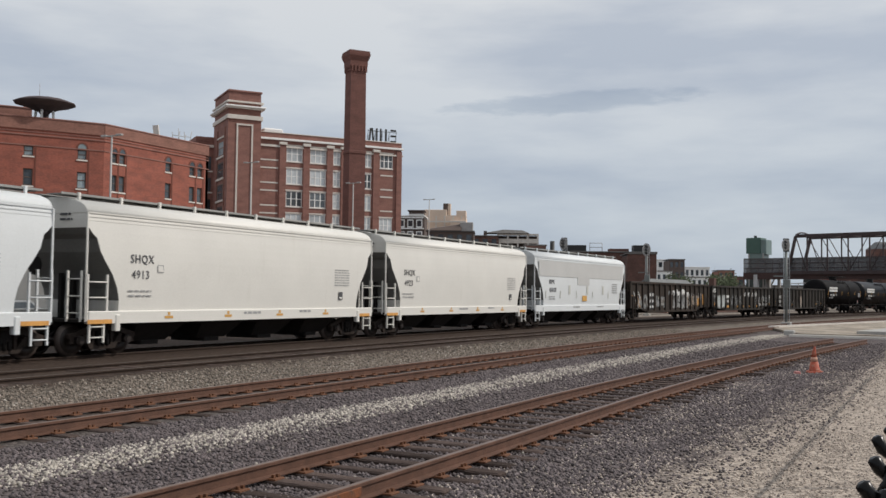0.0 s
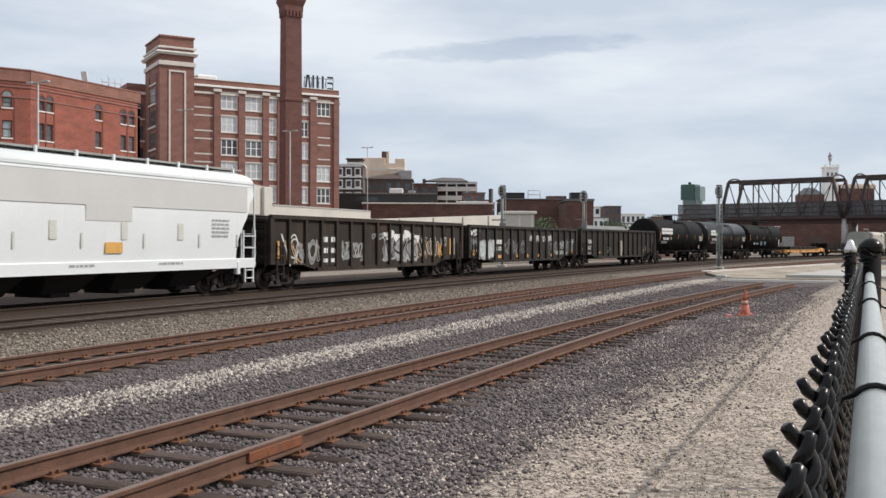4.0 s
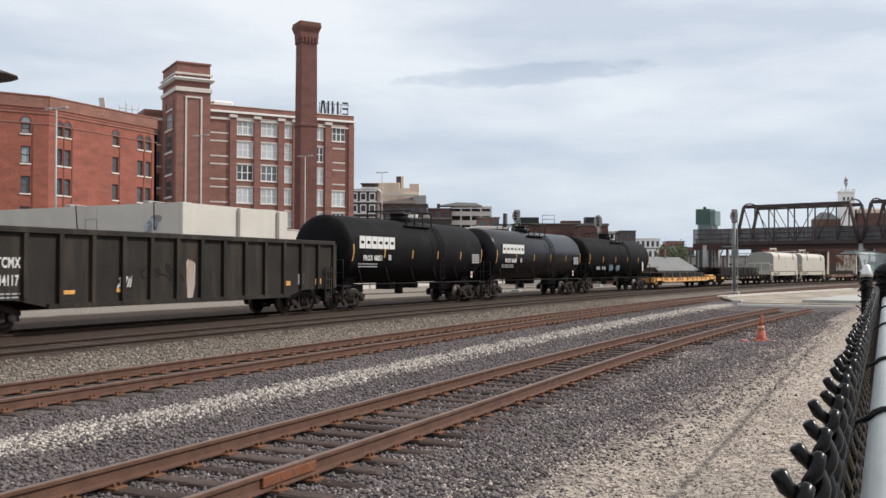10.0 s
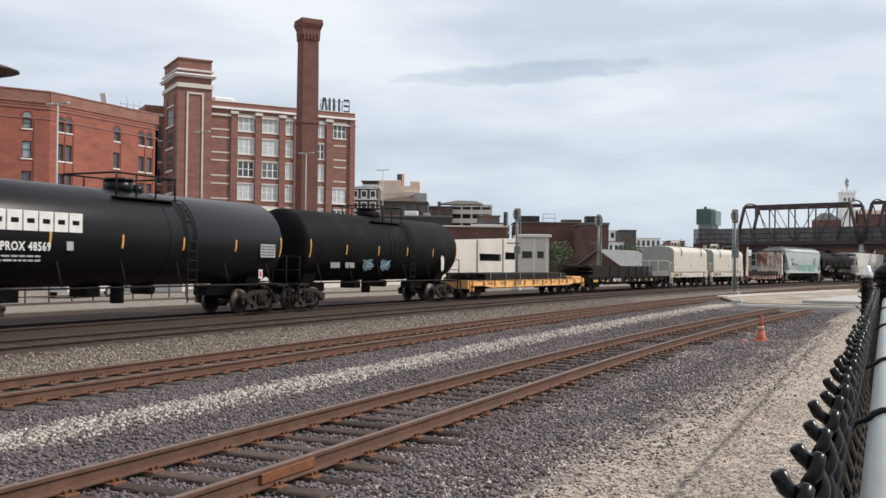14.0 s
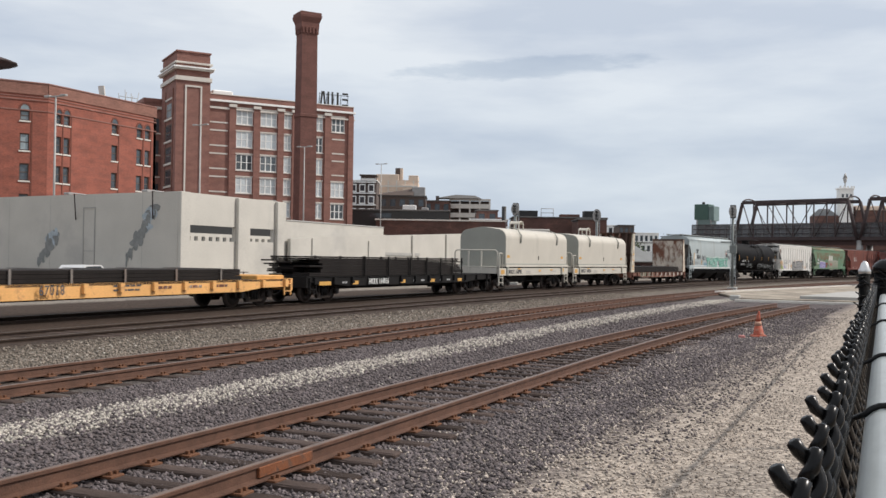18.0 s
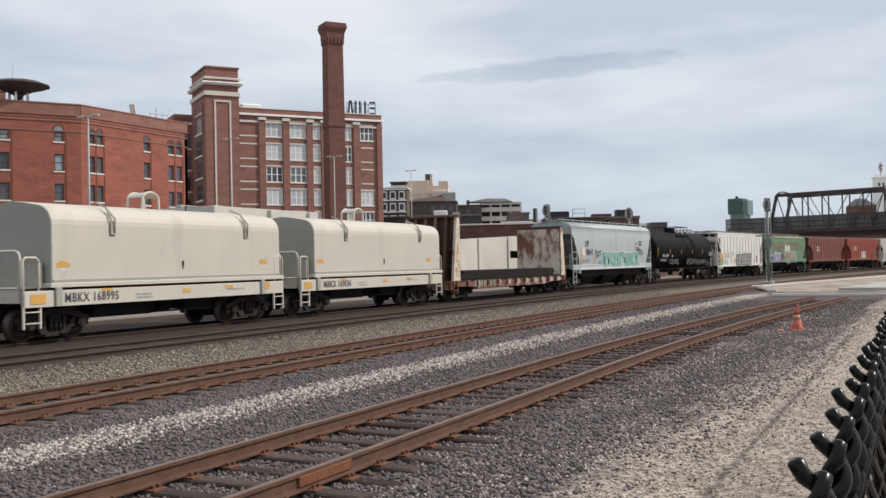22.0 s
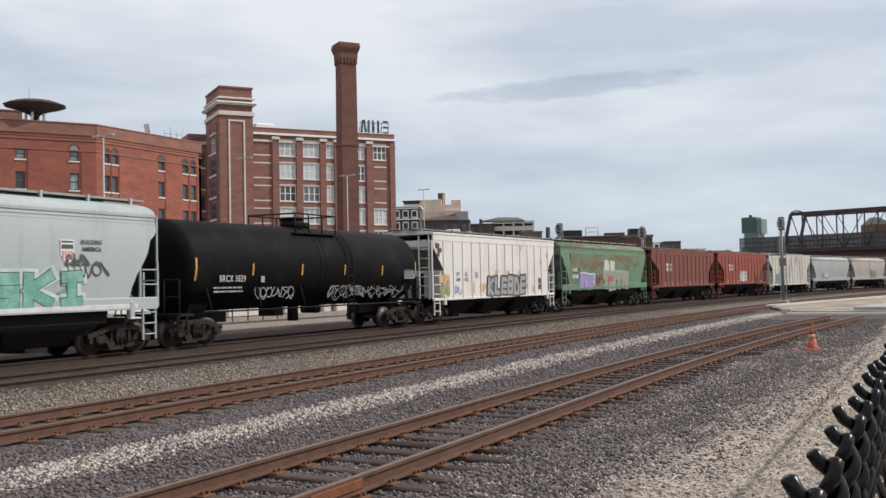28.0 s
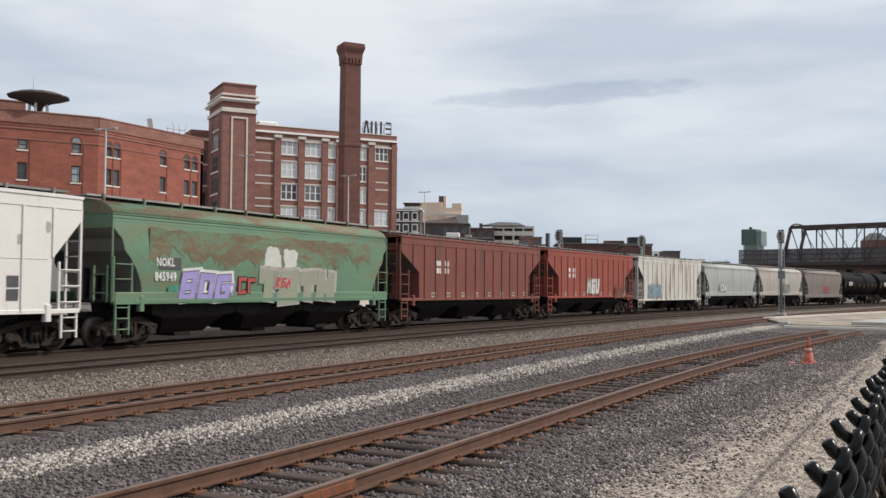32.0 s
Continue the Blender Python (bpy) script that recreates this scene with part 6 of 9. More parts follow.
def tank_car(name, label, L, paint="tank", r=1.57, zc=2.69, band=False, stripes=8, seed=1):
    car = thing(name, label, "freight car", group="cars of the train")
    half = L / 2
    hb = half - 0.62
    m = M[paint]
    g = Geo()
    n = 40
    prof = [(-hb - 0.012, 0.12)] + [(-hb + 0.5 * (1 - math.sin(a)), r * math.cos(a)) for a in np.linspace(1.35, 0, 8)]
    prof += [(-y, q) for y, q in reversed(prof)]
    g.loft([[(q * math.cos(2 * math.pi * i / n), y, zc + q * math.sin(2 * math.pi * i / n)) for i in range(n)] for y, q in prof])
    part("tank_shell", g, m, car)
    g = Geo()
    for y in ([-0.18, 0.18] if band else [0.75]):
        w = 0.05 if band else 0.012
        g.loft([[((r + d) * math.cos(2 * math.pi * i / n), yy, zc + (r + d) * math.sin(2 * math.pi * i / n)) for i in range(n)] for yy, d in ((y - w, 0.0), (y - w, 0.012), (y + w, 0.012), (y + w, 0.0))], caps=False)
    part("shell_band", g, m, car)
    # dome, platform, railings
    part("manway", Geo().tube((0, 0, zc + r - 0.1), (0, 0, zc + r + 0.3), 0.46, 20).tube((0, 0, zc + r + 0.3), (0, 0, zc + r + 0.38), 0.5, 20), m, car)
    part("valve_housing", Geo().tube((0, 0.8, zc + r - 0.1), (0, 0.8, zc + r + 0.22), 0.25, 16), m, car)
    part("platform", Geo().box(-1.15, 1.15, -1.3, 1.5, zc + r - 0.32, zc + r - 0.28), M["under"], car)
    g = Geo()
    for x in (-1.12, 1.12):
        for y in (-1.28, -0.4, 0.5, 1.45):
            g.tube((x, y, zc + r - 0.3), (x, y, zc + r + 0.45), 0.03, 6)
        g.tube((x, -1.28, zc + r + 0.45), (x, 1.45, zc + r + 0.45), 0.032, 6)
    for y in (-1.28, 1.45):
        g.tube((-1.12, y, zc + r + 0.45), (1.12, y, zc + r + 0.45), 0.032, 6)
    part("railing", g, M["under"], car)
    g = Geo()
    curve = [(1.62, 0.55), (1.62, zc + 0.2)] + [((r + 0.06) * math.cos(a), zc + (r + 0.06) * math.sin(a)) for a in np.linspace(0.25, 0.95, 6)]
    for y in (1.55, 2.0):
        g.line([(u, y, v) for u, v in curve], 0.024)
    for k in range(7):
        g.tube((1.62, 1.55, 0.65 + 0.33 * k), (1.62, 2.0, 0.65 + 0.33 * k), 0.018, 6)
    for u, v in curve[3:]:
        g.tube((u, 1.55, v), (u, 2.0, v), 0.018, 6)
    part("ladder", g, M["under"], car)
    # saddles, stub sills, end platforms
    for s in (1, -1):
        g = Geo()
        g.extrude([(-0.75, 1.0), (0.75, 1.0), (1.0, zc - 1.14), (0.7, zc - 1.3), (-0.7, zc - 1.3), (-1.0, zc - 1.14)], "y", s * (hb - 1.3) - 0.45, s * (hb - 1.3) + 0.45)
        part("saddle", g, m, car)
        a, b = sorted((s * (hb - 3.4), s * (half - 0.6)))
        part("stub_sill", Geo().box(-0.3, 0.3, a, b, 0.7, 1.1), M["under"], car)
        a, b = sorted((s * (hb - 0.5), s * (half - 0.45)))
        part("end_platform", Geo().box(-1.45, 1.45, a, b, 1.02, 1.1), M["under"], car)
        ye = s * (half - 0.5)
        for x0, x1 in ((0.75, 1.4), (-1.4, -0.75)):
            part("end_railing", Geo().line([(x0, ye, 1.1), (x0, ye, 2.18), (x0 + 0.02, ye, 2.2), (x1 - 0.02, ye, 2.2), (x1, ye, 2.18), (x1, ye, 1.1)], 0.025), M["under"], car)
            part("railing_bar", Geo().tube((x0, ye, 1.65), (x1, ye, 1.65), 0.02, 6), M["under"], car)
        ladder(car, 1.45, s * (hb + 0.05) - 0.2, s * (hb + 0.05) + 0.2, 0.4, 1.05, 2, M["under"], name="step")
    part("side_rail", Geo().tube((1.6, -hb + 0.7, 1.12), (1.6, hb - 0.7, 1.12), 0.03, 6).tube((-1.6, -hb + 0.7, 1.12), (-1.6, hb - 0.7, 1.12), 0.03, 6), M["under"], car)
    for k in range(6):
        y = -hb + 1.2 + (2 * hb - 2.4) * k / 5
        part("side_rail_bracket", Geo().tube((1.6, y, 1.12), (1.35, y, zc - 0.75), 0.02, 6), M["under"], car)
    part("outlet", Geo().tube((0, 0, zc - r), (0, 0, 0.55), 0.22, 12), M["under"], car)
    part("brake_cylinder", Geo().slab(-0.4, 0.4, -1.7, -1.1, 0.8, 1.15, 0.05), M["under"], car)
    part("air_reservoir", Geo().tube((-0.4, 1.2, 0.98), (0.4, 1.2, 0.98), 0.17, 12), M["under"], car)
    for k in range(stripes):
        y = -hb + 0.5 + (2 * hb - 1.0) * k / (stripes - 1)
        h = 0.75 if k in (0, stripes - 1) else 0.42
        g = Geo()
        a0 = -0.1
        rr = r + 0.008
        pts = [(rr * math.cos(a0 + d), zc + rr * math.sin(a0 + d)) for d in np.linspace(-h / r / 2, h / r / 2, 6)]
        for (xa, za), (xb, zb) in zip(pts, pts[1:]):
            g.face([(xa, y - 0.038, za), (xa, y + 0.038, za), (xb, y + 0.038, zb), (xb, y - 0.038, zb)])
        part("reflector", g, M["yellow"], car, "yellow reflective strip")
    put_bogies(car, hb - 1.05)
    couplers(car, half)
    car["side"] = r + 0.03
    car["hb"] = hb
    return car


def coil_car(name, label, L):
    car = thing(name, label, "freight car", group="cars of the train")
    half = L / 2
    hb = half - 0.6
    W = 1.55
    m, me_ = M["coil"], M["coil_end"]
    hood0 = -hb + 0.95
    zt, zb = 3.95, 1.62
    prof = [(W, zb), (W, 3.25)] + [(W - 0.55 + 0.55 * math.cos(a), 3.25 + 0.55 * math.sin(a)) for a in np.linspace(0.25, 1.35, 5)] + [(0.5, zt - 0.06), (0, zt)]
    prof = prof + [(-x, z) for x, z in reversed(prof[:-1])]
    g = Geo()
    g.loft([[(x, y, z) for x, z in prof] for y in (hood0, hood0 + 0.03, hb - 0.23, hb - 0.2)], smooth=False)
    hood = part("cover", g, m, car)
    for y in (hood0 - 0.012, hb - 0.188):
        part("cover_end", Geo().loft([[(x * 0.985, y - 0.012, z - 0.01) for x, z in prof], [(x * 0.985, y + 0.012, z - 0.01) for x, z in prof]], smooth=False), me_, hood)
    run = hb - 0.2 - hood0
    # one broad lifting arch on the crown
    y = hood0 + run * 0.49
    for xx in (-0.32, 0.32):
        part("lifting_loop", Geo().line([(xx, y + 0.4 * math.cos(a), zt - 0.12 + (0.34 if 0.3 < a < 2.84 else 0.0) + 0.3 * math.sin(a)) for a in np.linspace(0, math.pi, 13)], 0.045), m, hood)
    g = Geo()
    arc = [(y + 0.4 * math.cos(a), zt + 0.2 + 0.3 * math.sin(a)) for a in np.linspace(0.5, math.pi - 0.5, 9)]
    g.loft([[(-0.34, u, v), (0.34, u, v), (0.34, u, v + 0.03), (-0.34, u, v + 0.03)] for u, v in arc], smooth=False)
    part("lifting_plate", g, m, hood)
    for y in (hood0 + run * 0.2, hood0 + run * 0.8):
        part("lifting_hook", Geo().line([(W + 0.02, y + 0.04, 3.0), (W + 0.05, y + 0.04, 3.45), (W - 0.12, y, 3.8), (W - 0.6, y, 3.98)], 0.028).line([(W + 0.02, y + 0.2, 3.0), (W + 0.05, y + 0.2, 3.45), (W - 0.12, y, 3.8)], 0.028).tube((W + 0.02, y + 0.02, 3.0), (W + 0.02, y + 0.22, 3.0), 0.03), me_, hood)
    part("cover_latch", Geo().box(W, W + 0.02, hood0 + run * 0.5 - 0.03, hood0 + run * 0.5 + 0.05, 2.05, 2.2).box(W, W + 0.02, hood0 + run * 0.5 - 0.02, hood0 + run * 0.5 + 0.02, 1.95, 2.05), M["under"], hood)
    part("cover_lip", Geo().slab(W - 0.03, W + 0.035, hood0, hb - 0.2, zb, zb + 0.1, 0.015), me_, hood)
    # cradle
    part("side_sill", Geo().slab(W - 0.12, W + 0.03, -hb, hb, 0.98, 1.42, 0.02).slab(-W - 0.03, -W + 0.12, -hb, hb, 0.98, 1.42, 0.02), m, car)
    part("top_rail", Geo().slab(-W - 0.07, W + 0.07, hood0 - 0.1, hb, 1.5, 1.62, 0.02), m, car)
    part("deck", Geo().box(-W + 0.1, W - 0.1, -hb, hb, 1.1, 1.5), m, car)
    for y in (hood0 + 0.15, hb - 1.3):
        part("sill_gusset", Geo().box(W + 0.02, W + 0.1, y - 0.1, y + 0.1, 0.98, 1.5), me_, car)
    # near-black strip put in for the shadow between sill and top rail
    part("sill_shadow_gap", Geo().box(W - 0.1, W - 0.06, -hb, hb, 1.4, 1.5), M["under"], car)
    for s in (-1, 1):
        y = s * hb
        ladder(car, W - 0.02, y - s * 0.55 if s > 0 else y, y if s > 0 else y + 0.55, 0.4, 1.0, 2, m, name="step")
        part("end_railing", Geo().line([(-1.42, y, 1.1), (-1.42, y, 2.36), (-1.36, y, 2.46), (-1.26, y, 2.5), (1.26, y, 2.5), (1.36, y, 2.46), (1.42, y, 2.36), (1.42, y, 1.1)], 0.04), m, car)
        part("railing_bar", Geo().tube((-1.4, y, 1.5), (1.4, y, 1.5), 0.03, 6), m, car)
        for a in (-0.5, 0.35):
            part("railing_post", Geo().box(a - 0.045, a + 0.045, y - 0.03, y + 0.03, 1.1, 2.48), m, car)
        part("side_handrail", Geo().line([(W - 0.02, y - s * 0.5, 1.4), (W - 0.02, y - s * 0.5, 2.25), (W - 0.02, y - s * 0.42, 2.32), (W - 0.02, y - s * 0.08, 2.32), (W - 0.02, y, 2.25), (W - 0.02, y, 1.0)], 0.035), m, car)
    part("brake_rigging", Geo().box(-0.8, 0.9, -hb + 3.0, -0.4, 0.55, 0.98).tube((0.2, 0.4, 0.75), (0.2, 1.1, 0.75), 0.2, 12).tube((0.9, -2.2, 0.6), (0.9, 2.8, 0.6), 0.03, 6).box(-0.7, 0.7, 1.4, hb - 3.0, 0.6, 0.98), M["under"], car)
    part("end_bulkhead", Geo().box(-1.3, 1.3, hood0 - 0.25, hood0 - 0.1, 1.4, 2.2), me_, car)
    part("centre_sill", Geo().box(-0.35, 0.35, -half + 0.6, half - 0.6, 0.65, 1.1), M["under"], car)
    put_bogies(car, hb - 1.45)
    couplers(car, half)
    car["side"] = W + 0.036
    car["hb"] = hb
    return car


def flat_car(name, label, L, paint, deck=1.15, depth=0.5, pockets=13):
    car = thing(name, label, "freight car", group="cars of the train")
    half = L / 2
    hb = half - 0.6
    W = 1.5
    m = M[paint]
    for s in (1, -1):
        g = Geo()
        a, b = sorted((s * (W - 0.08), s * W))
        z0 = deck - depth
        g.extrude([(-hb, deck - 0.3), (-hb + 2.0, deck - 0.32), (-hb + 3.2, z0), (hb - 3.2, z0), (hb - 2.0, deck - 0.32), (hb, deck - 0.3), (hb, deck), (-hb, deck)], "x", a, b)
        part("side_sill", g, m, car)
        a, b = sorted((s * W, s * (W + 0.11)))
        for k in range(pockets):
            y = -hb + 0.5 + (2 * hb - 1.0) * k / (pockets - 1)
            part("stake_pocket", Geo().box(a, b, y - 0.09, y + 0.09, deck - 0.3, deck - 0.02), m, car)
        a, b = sorted((s * (hb - 0.1), s * (hb + 0.06)))
        part("end_sill", Geo().box(-W, W, a, b, deck - 0.45, deck + 0.02), m, car)
        ladder(car, W + 0.03, s * (hb - 0.35) - 0.22, s * (hb - 0.35) + 0.22, 0.42, deck - 0.05, 2, m, name="step")
    part("deck", Geo().box(-W, W, -hb, hb, deck - 0.08, deck), M["under"], car)
    part("centre_sill", Geo().box(-0.35, 0.35, -half + 0.6, half - 0.6, 0.5, deck - 0.1), M["under"], car)
    put_bogies(car, hb - 1.9)
    couplers(car, half)
    car["side"] = W + 0.006
    car["hb"] = hb
    return car


# ---- the train, from its leading car: s is each coupling's distance along track 4 at the start ----
SPLIT = [2.4, 18.81, 35.19, 51.22, 67.34, 86.72, 106.19, 125.95, 142.04, 158.49, 174.72, 194.85, 214.95, 227.7, 240.63, 257.2, 274.17, 290.92, 306.84, 323.67, 340.55, 356.69, 372.93, 389.57, 406.16, 422.51, 438.6, 454.7, 470.8]
LEN = [b - a for a, b in zip(SPLIT, SPLIT[1:])]
TRAIN = [
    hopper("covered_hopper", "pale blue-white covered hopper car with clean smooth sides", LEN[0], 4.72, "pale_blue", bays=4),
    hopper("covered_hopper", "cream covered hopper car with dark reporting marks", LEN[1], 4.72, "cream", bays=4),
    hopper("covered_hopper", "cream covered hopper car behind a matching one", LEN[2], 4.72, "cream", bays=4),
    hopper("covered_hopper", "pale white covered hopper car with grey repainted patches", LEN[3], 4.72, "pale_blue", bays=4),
    gondola("gondola", "dark brown ribbed gondola car with white graffiti", LEN[4], "gondola", 2.95),
    gondola("gondola", "black-brown gondola car covered in pale tags", LEN[5], "gondola2", 2.9),
    gondola("gondola", "black-brown ribbed gondola car with white numbers", LEN[6], "gondola2", 2.95),
    tank_car("tank_car", "long matt black tank car with white lettering", LEN[7], stripes=6),
    tank_car("tank_car", "glossy black tank car with white lettering and stripes", LEN[8], "tank_gloss", stripes=6),
    tank_car("tank_car", "dull black tank car with a belly band and blue scrawl", LEN[9], band=True, r=1.53, stripes=6),
    flat_car("flat_car", "yellow flat car carrying a low black load", LEN[10], "flat_yellow", 1.05, 0.44),
    flat_car("flat_car", "black flat car stacked with dark steel bars", LEN[11], "flat_black", 1.1, 0.42),
    coil_car("coil_car", "cream coil car with a rounded steel cover", LEN[12]),
    coil_car("coil_car", "cream coil car with a rounded cover and grey end", LEN[13]),
    flat_car("bulkhead_flat_car", "rusty bulkhead flat car with peeling end walls", LEN[14], "rust_brown", 1.05, 0.45),
    hopper("covered_hopper", "grey-green covered hopper car with a shield and green graffiti", LEN[15], 4.75, "grey_car", bays=3, sill_z=1.38),
    tank_car("tank_car", "dull black tank car with white scribbles", LEN[16], band=True, r=1.57, stripes=6),
    hopper("covered_hopper", "white ribbed covered hopper car with rust and graffiti", LEN[17], 4.6, "white_car", style="ribbed", bays=3, sill_z=1.15),
    hopper("covered_hopper", "faded green covered hopper car with rusty sides and graffiti", LEN[18], 4.6, "green_car", roof="rust_film", bays=3, end="green_car", sill_z=1.36),
    hopper("covered_hopper", "oxide red ribbed covered hopper car", LEN[19], 4.45, "red_car", style="ribbed", end="red_car", slope=1.6, sill_z=1.3),
    hopper("covered_hopper", "bright red ribbed covered hopper car with a white tag", LEN[20], 4.45, "red_car2", style="ribbed", slope=1.6, sill_z=1.3),
    hopper("covered_hopper", "off-white ribbed covered hopper car with rust streaks", LEN[21], 4.5, "offwhite_car", style="ribbed", slope=1.2),
    hopper("covered_hopper", "pale grey smooth-sided covered hopper car", LEN[22], 4.4, "pale_grey_car", sill_z=1.3),
    hopper("covered_hopper", "tan smooth-sided covered hopper car with brown streaks", LEN[23], 4.4, "tan_car", sill_z=1.3),
    hopper("covered_hopper", "grimy brown covered hopper car", LEN[24], 4.4, "dirt_car"),
    tank_car("tank_car", "black tank car with a white panel", LEN[25]),
    tank_car("tank_car", "plain black tank car", LEN[26]),
    tank_car("tank_car", "black tank car near the end", LEN[27]),
]

# how far each car's paint marks sit from its middle
for _c, _d in zip(TRAIN, [0, -0.12, -0.1, 0.08, -0.21, -0.18, -0.24, -0.8, -0.66, 0, -0.6, -0.38, -0.58, -0.67, -0.33, -0.47, -0.41, 0, 0, 0.11, 0.22] + [0] * 7):
    _c["mark_y"] = float(_d)


# ---- marks, loads and paint on the cars ----
def scribble(car, y, z, w, h, n, material, x, seed, r=0.02, name="scrawl"):
    """A thin sprayed line that loops along the side."""
    rs = random.Random(seed)
    y += car["mark_y"]
    g = Geo()
    pts = []
    p1, p2 = rs.uniform(0, 6.28), rs.uniform(0, 6.28)
    for k in range(n * 20 + 1):
        t = k / (n * 20)
        a = 2 * math.pi * n * t
        pts.append((x, y - w / 2 + w * t + 0.42 * w / n * math.sin(a * 1.15 + p1), z + h / 2 * math.sin(a + p2) * (0.65 + 0.35 * math.sin(2.3 * a + p1))))
    g.ribbon([(b, c) for a, b, c in pts], r, x)
    return part(name, g, material, car)


def smear(car, y, z, w, h, material, x, seed, name="paint_patch"):
    """An uneven patch of other paint."""
    rs = random.Random(seed)
    n = 36
    y += car["mark_y"]
    pts = []
    p1, p2, p3 = (rs.uniform(0, 6.28) for _ in range(3))
    for k in range(n):
        a = 2 * math.pi * k / n
        q = 0.86 + 0.08 * math.sin(3 * a + p1) + 0.05 * math.sin(7 * a + p2) + 0.03 * math.sin(13 * a + p3)
        c, s = math.cos(a), math.sin(a)
        m = (abs(c) ** 4 + abs(s) ** 4) ** 0.25
        pts.append((x, y + w / 2 * c / m * q, z + h / 2 * s / m * q))
    return part(name, Geo().face(pts), material, car)


def tag(car, y, z, w, h, n, material, x, seed, r=0.03, name="sprayed_tag"):
    """Loose sprayed letters: each a looping ribbon of paint, legible nowhere."""
    rs = random.Random(seed)
    y += car["mark_y"]
    for i in range(n):
        cy = y - w / 2 + w * (i + 0.5) / n
        a, b = w / n * rs.uniform(0.42, 0.6), h / 2 * rs.uniform(0.75, 1.0)
        f1, f2, p1, p2 = rs.choice((1, 1, 2)), rs.choice((1, 2, 2)), rs.uniform(0, 6.28), rs.uniform(0, 6.28)
        span = rs.uniform(4.2, 6.6)
        pts = [(cy + a * math.sin(f1 * t + p1), z + b * math.sin(f2 * t + p2) * (0.8 + 0.2 * math.cos(t))) for t in np.linspace(0, span, 40)]
        g = Geo()
        g.ribbon(pts, r, x, 0.0002)
        part(name, g, material, car)


def block_word(car, name, y0, y1, z, h, n, x, fill, hole):
    """A trade name as plain blocks with a slot in each, lettered nowhere."""
    w = (y1 - y0) / n
    for k in range(n):
        y = y0 + w * (k + 0.5) + car["mark_y"]
        b = part(name, Geo().slab(-h / 2, h / 2, -w * 0.465, w * 0.465, 0, 0.006, 0.003), fill, car, m=pose(x, y, z, 0, 90, 0))
        part("slot", Geo().box(-h * 0.12, h * 0.12, -w * 0.24, w * 0.24, 0.004, 0.009), hole, b)


def hopper_marks(car, mark, number, seed):
    x = car["side"]
    side_text(car, "reporting_mark", mark, 0.36, -5.42, 2.83, M["letter_dark"], x, 0.92, 0.002)
    side_text(car, "reporting_mark", number, 0.36, -5.48, 2.36, M["letter_dark"], x, 0.92, 0.002)
    bars(car, "fine_print", -5.5, 1.82, 0.95, 0.28, 2, M["letter_grey"], x, seed, 0.3)
    plaque(car, "stencil_box", -4.66, 2.57, 0.26, 0.24, M["letter_grey"], x - 0.004)
    plaque(car, "stencil_field", -4.66, 2.57, 0.2, 0.18, M["cream"], x)
    bars(car, "data_panel", 5.4, 2.5, 1.05, 0.7, 7, M["letter_grey"], x, seed + 1, 0.32)
    plaque(car, "black_square", 5.3, 1.78, 0.27, 0.3, M["letter_dark"], x)
    plaque(car, "square_field", 5.3, 1.7, 0.19, 0.06, M["cream"], x + 0.007)
    for y in (-4.27, -1.48, 1.34, 4.25):
        plaque(car, "reflector", y, 1.09, 0.36, 0.08, M["yellow"], 1.595, "yellow reflective strip")
        plaque(car, "stencil", y, 1.2, 0.1, 0.1, M["yellow"], 1.595)
    bars(car, "sill_print", 2.9, 1.2, 0.7, 0.1, 1, M["letter_grey"], 1.595, seed + 2, 0.8)
    bars(car, "sill_print", -0.2, 1.18, 0.9, 0.1, 1, M["letter_grey"], 1.595, seed + 3, 0.8)
    for s in (-1, 1):
        plaque(car, "sill_stripe", s * (car["hb"] - 0.55), 1.0, 0.9, 0.12, M["tag_orange"], 1.595, "orange stripe on the end sill")
    bars(car, "end_mark", 0, 0, 0.5, 0.3, 2, M["letter_dark"], 0, seed + 5).matrix_basis = pose(0.75, -car["hb"] - 0.03, 4.0, 0, 0, -90)


hopper_marks(TRAIN[1], "SHQX", "4913", 10)
hopper_marks(TRAIN[2], "SHQX", "4923", 20)
bars(TRAIN[0], "data_panel", 5.4, 2.5, 1.05, 0.7, 7, M["letter_grey"], TRAIN[0]["side"], 31, 0.32)
for s_ in (-1, 1):
    plaque(TRAIN[0], "sill_stripe", s_ * (TRAIN[0]["hb"] - 0.55), 1.0, 0.9, 0.12, M["tag_orange"], 1.595, "orange stripe on the end sill")

c = TRAIN[3]
x = c["side"]
side_text(c, "reporting_mark", "SHPX", 0.36, -5.26, 2.69, M["letter_dark"], x, 0.85, 0.006)
side_text(c, "reporting_mark", "454152", 0.36, -5.1, 2.21, M["letter_dark"], x, 0.85, 0.006)
bars(c, "fine_print", -5.2, 1.75, 0.9, 0.26, 2, M["letter_grey"], x, 40)
part("tan_panel", Geo().box(x - 0.004, x + 0.003, -7.0, 6.9, 3.02, 3.95).box(x - 0.004, x + 0.003, -1.25, 0.72, 2.55, 3.02), M["tan_paint"], c, "tan overpainted upper side")
plaque(c, "yellow_placard", -0.16, 1.72, 0.75, 0.34, M["yellow"], x, "yellow placard")
for y in (-6.1, -4.0, -1.5, 1.2, 4.0, 6.2):
    plaque(c, "reflector", y, 1.95, 0.08, 0.45, M["patch"], x, "faded reflective strip")
for y in (-2.6, 0.3, 3.0):
    plaque(c, "paint_patch", y, 2.25, 0.28, 0.55, M["patch"], x)
bars(c, "data_panel", 5.2, 2.4, 1.0, 0.7, 5, M["letter_grey"], x, 41, 0.5)
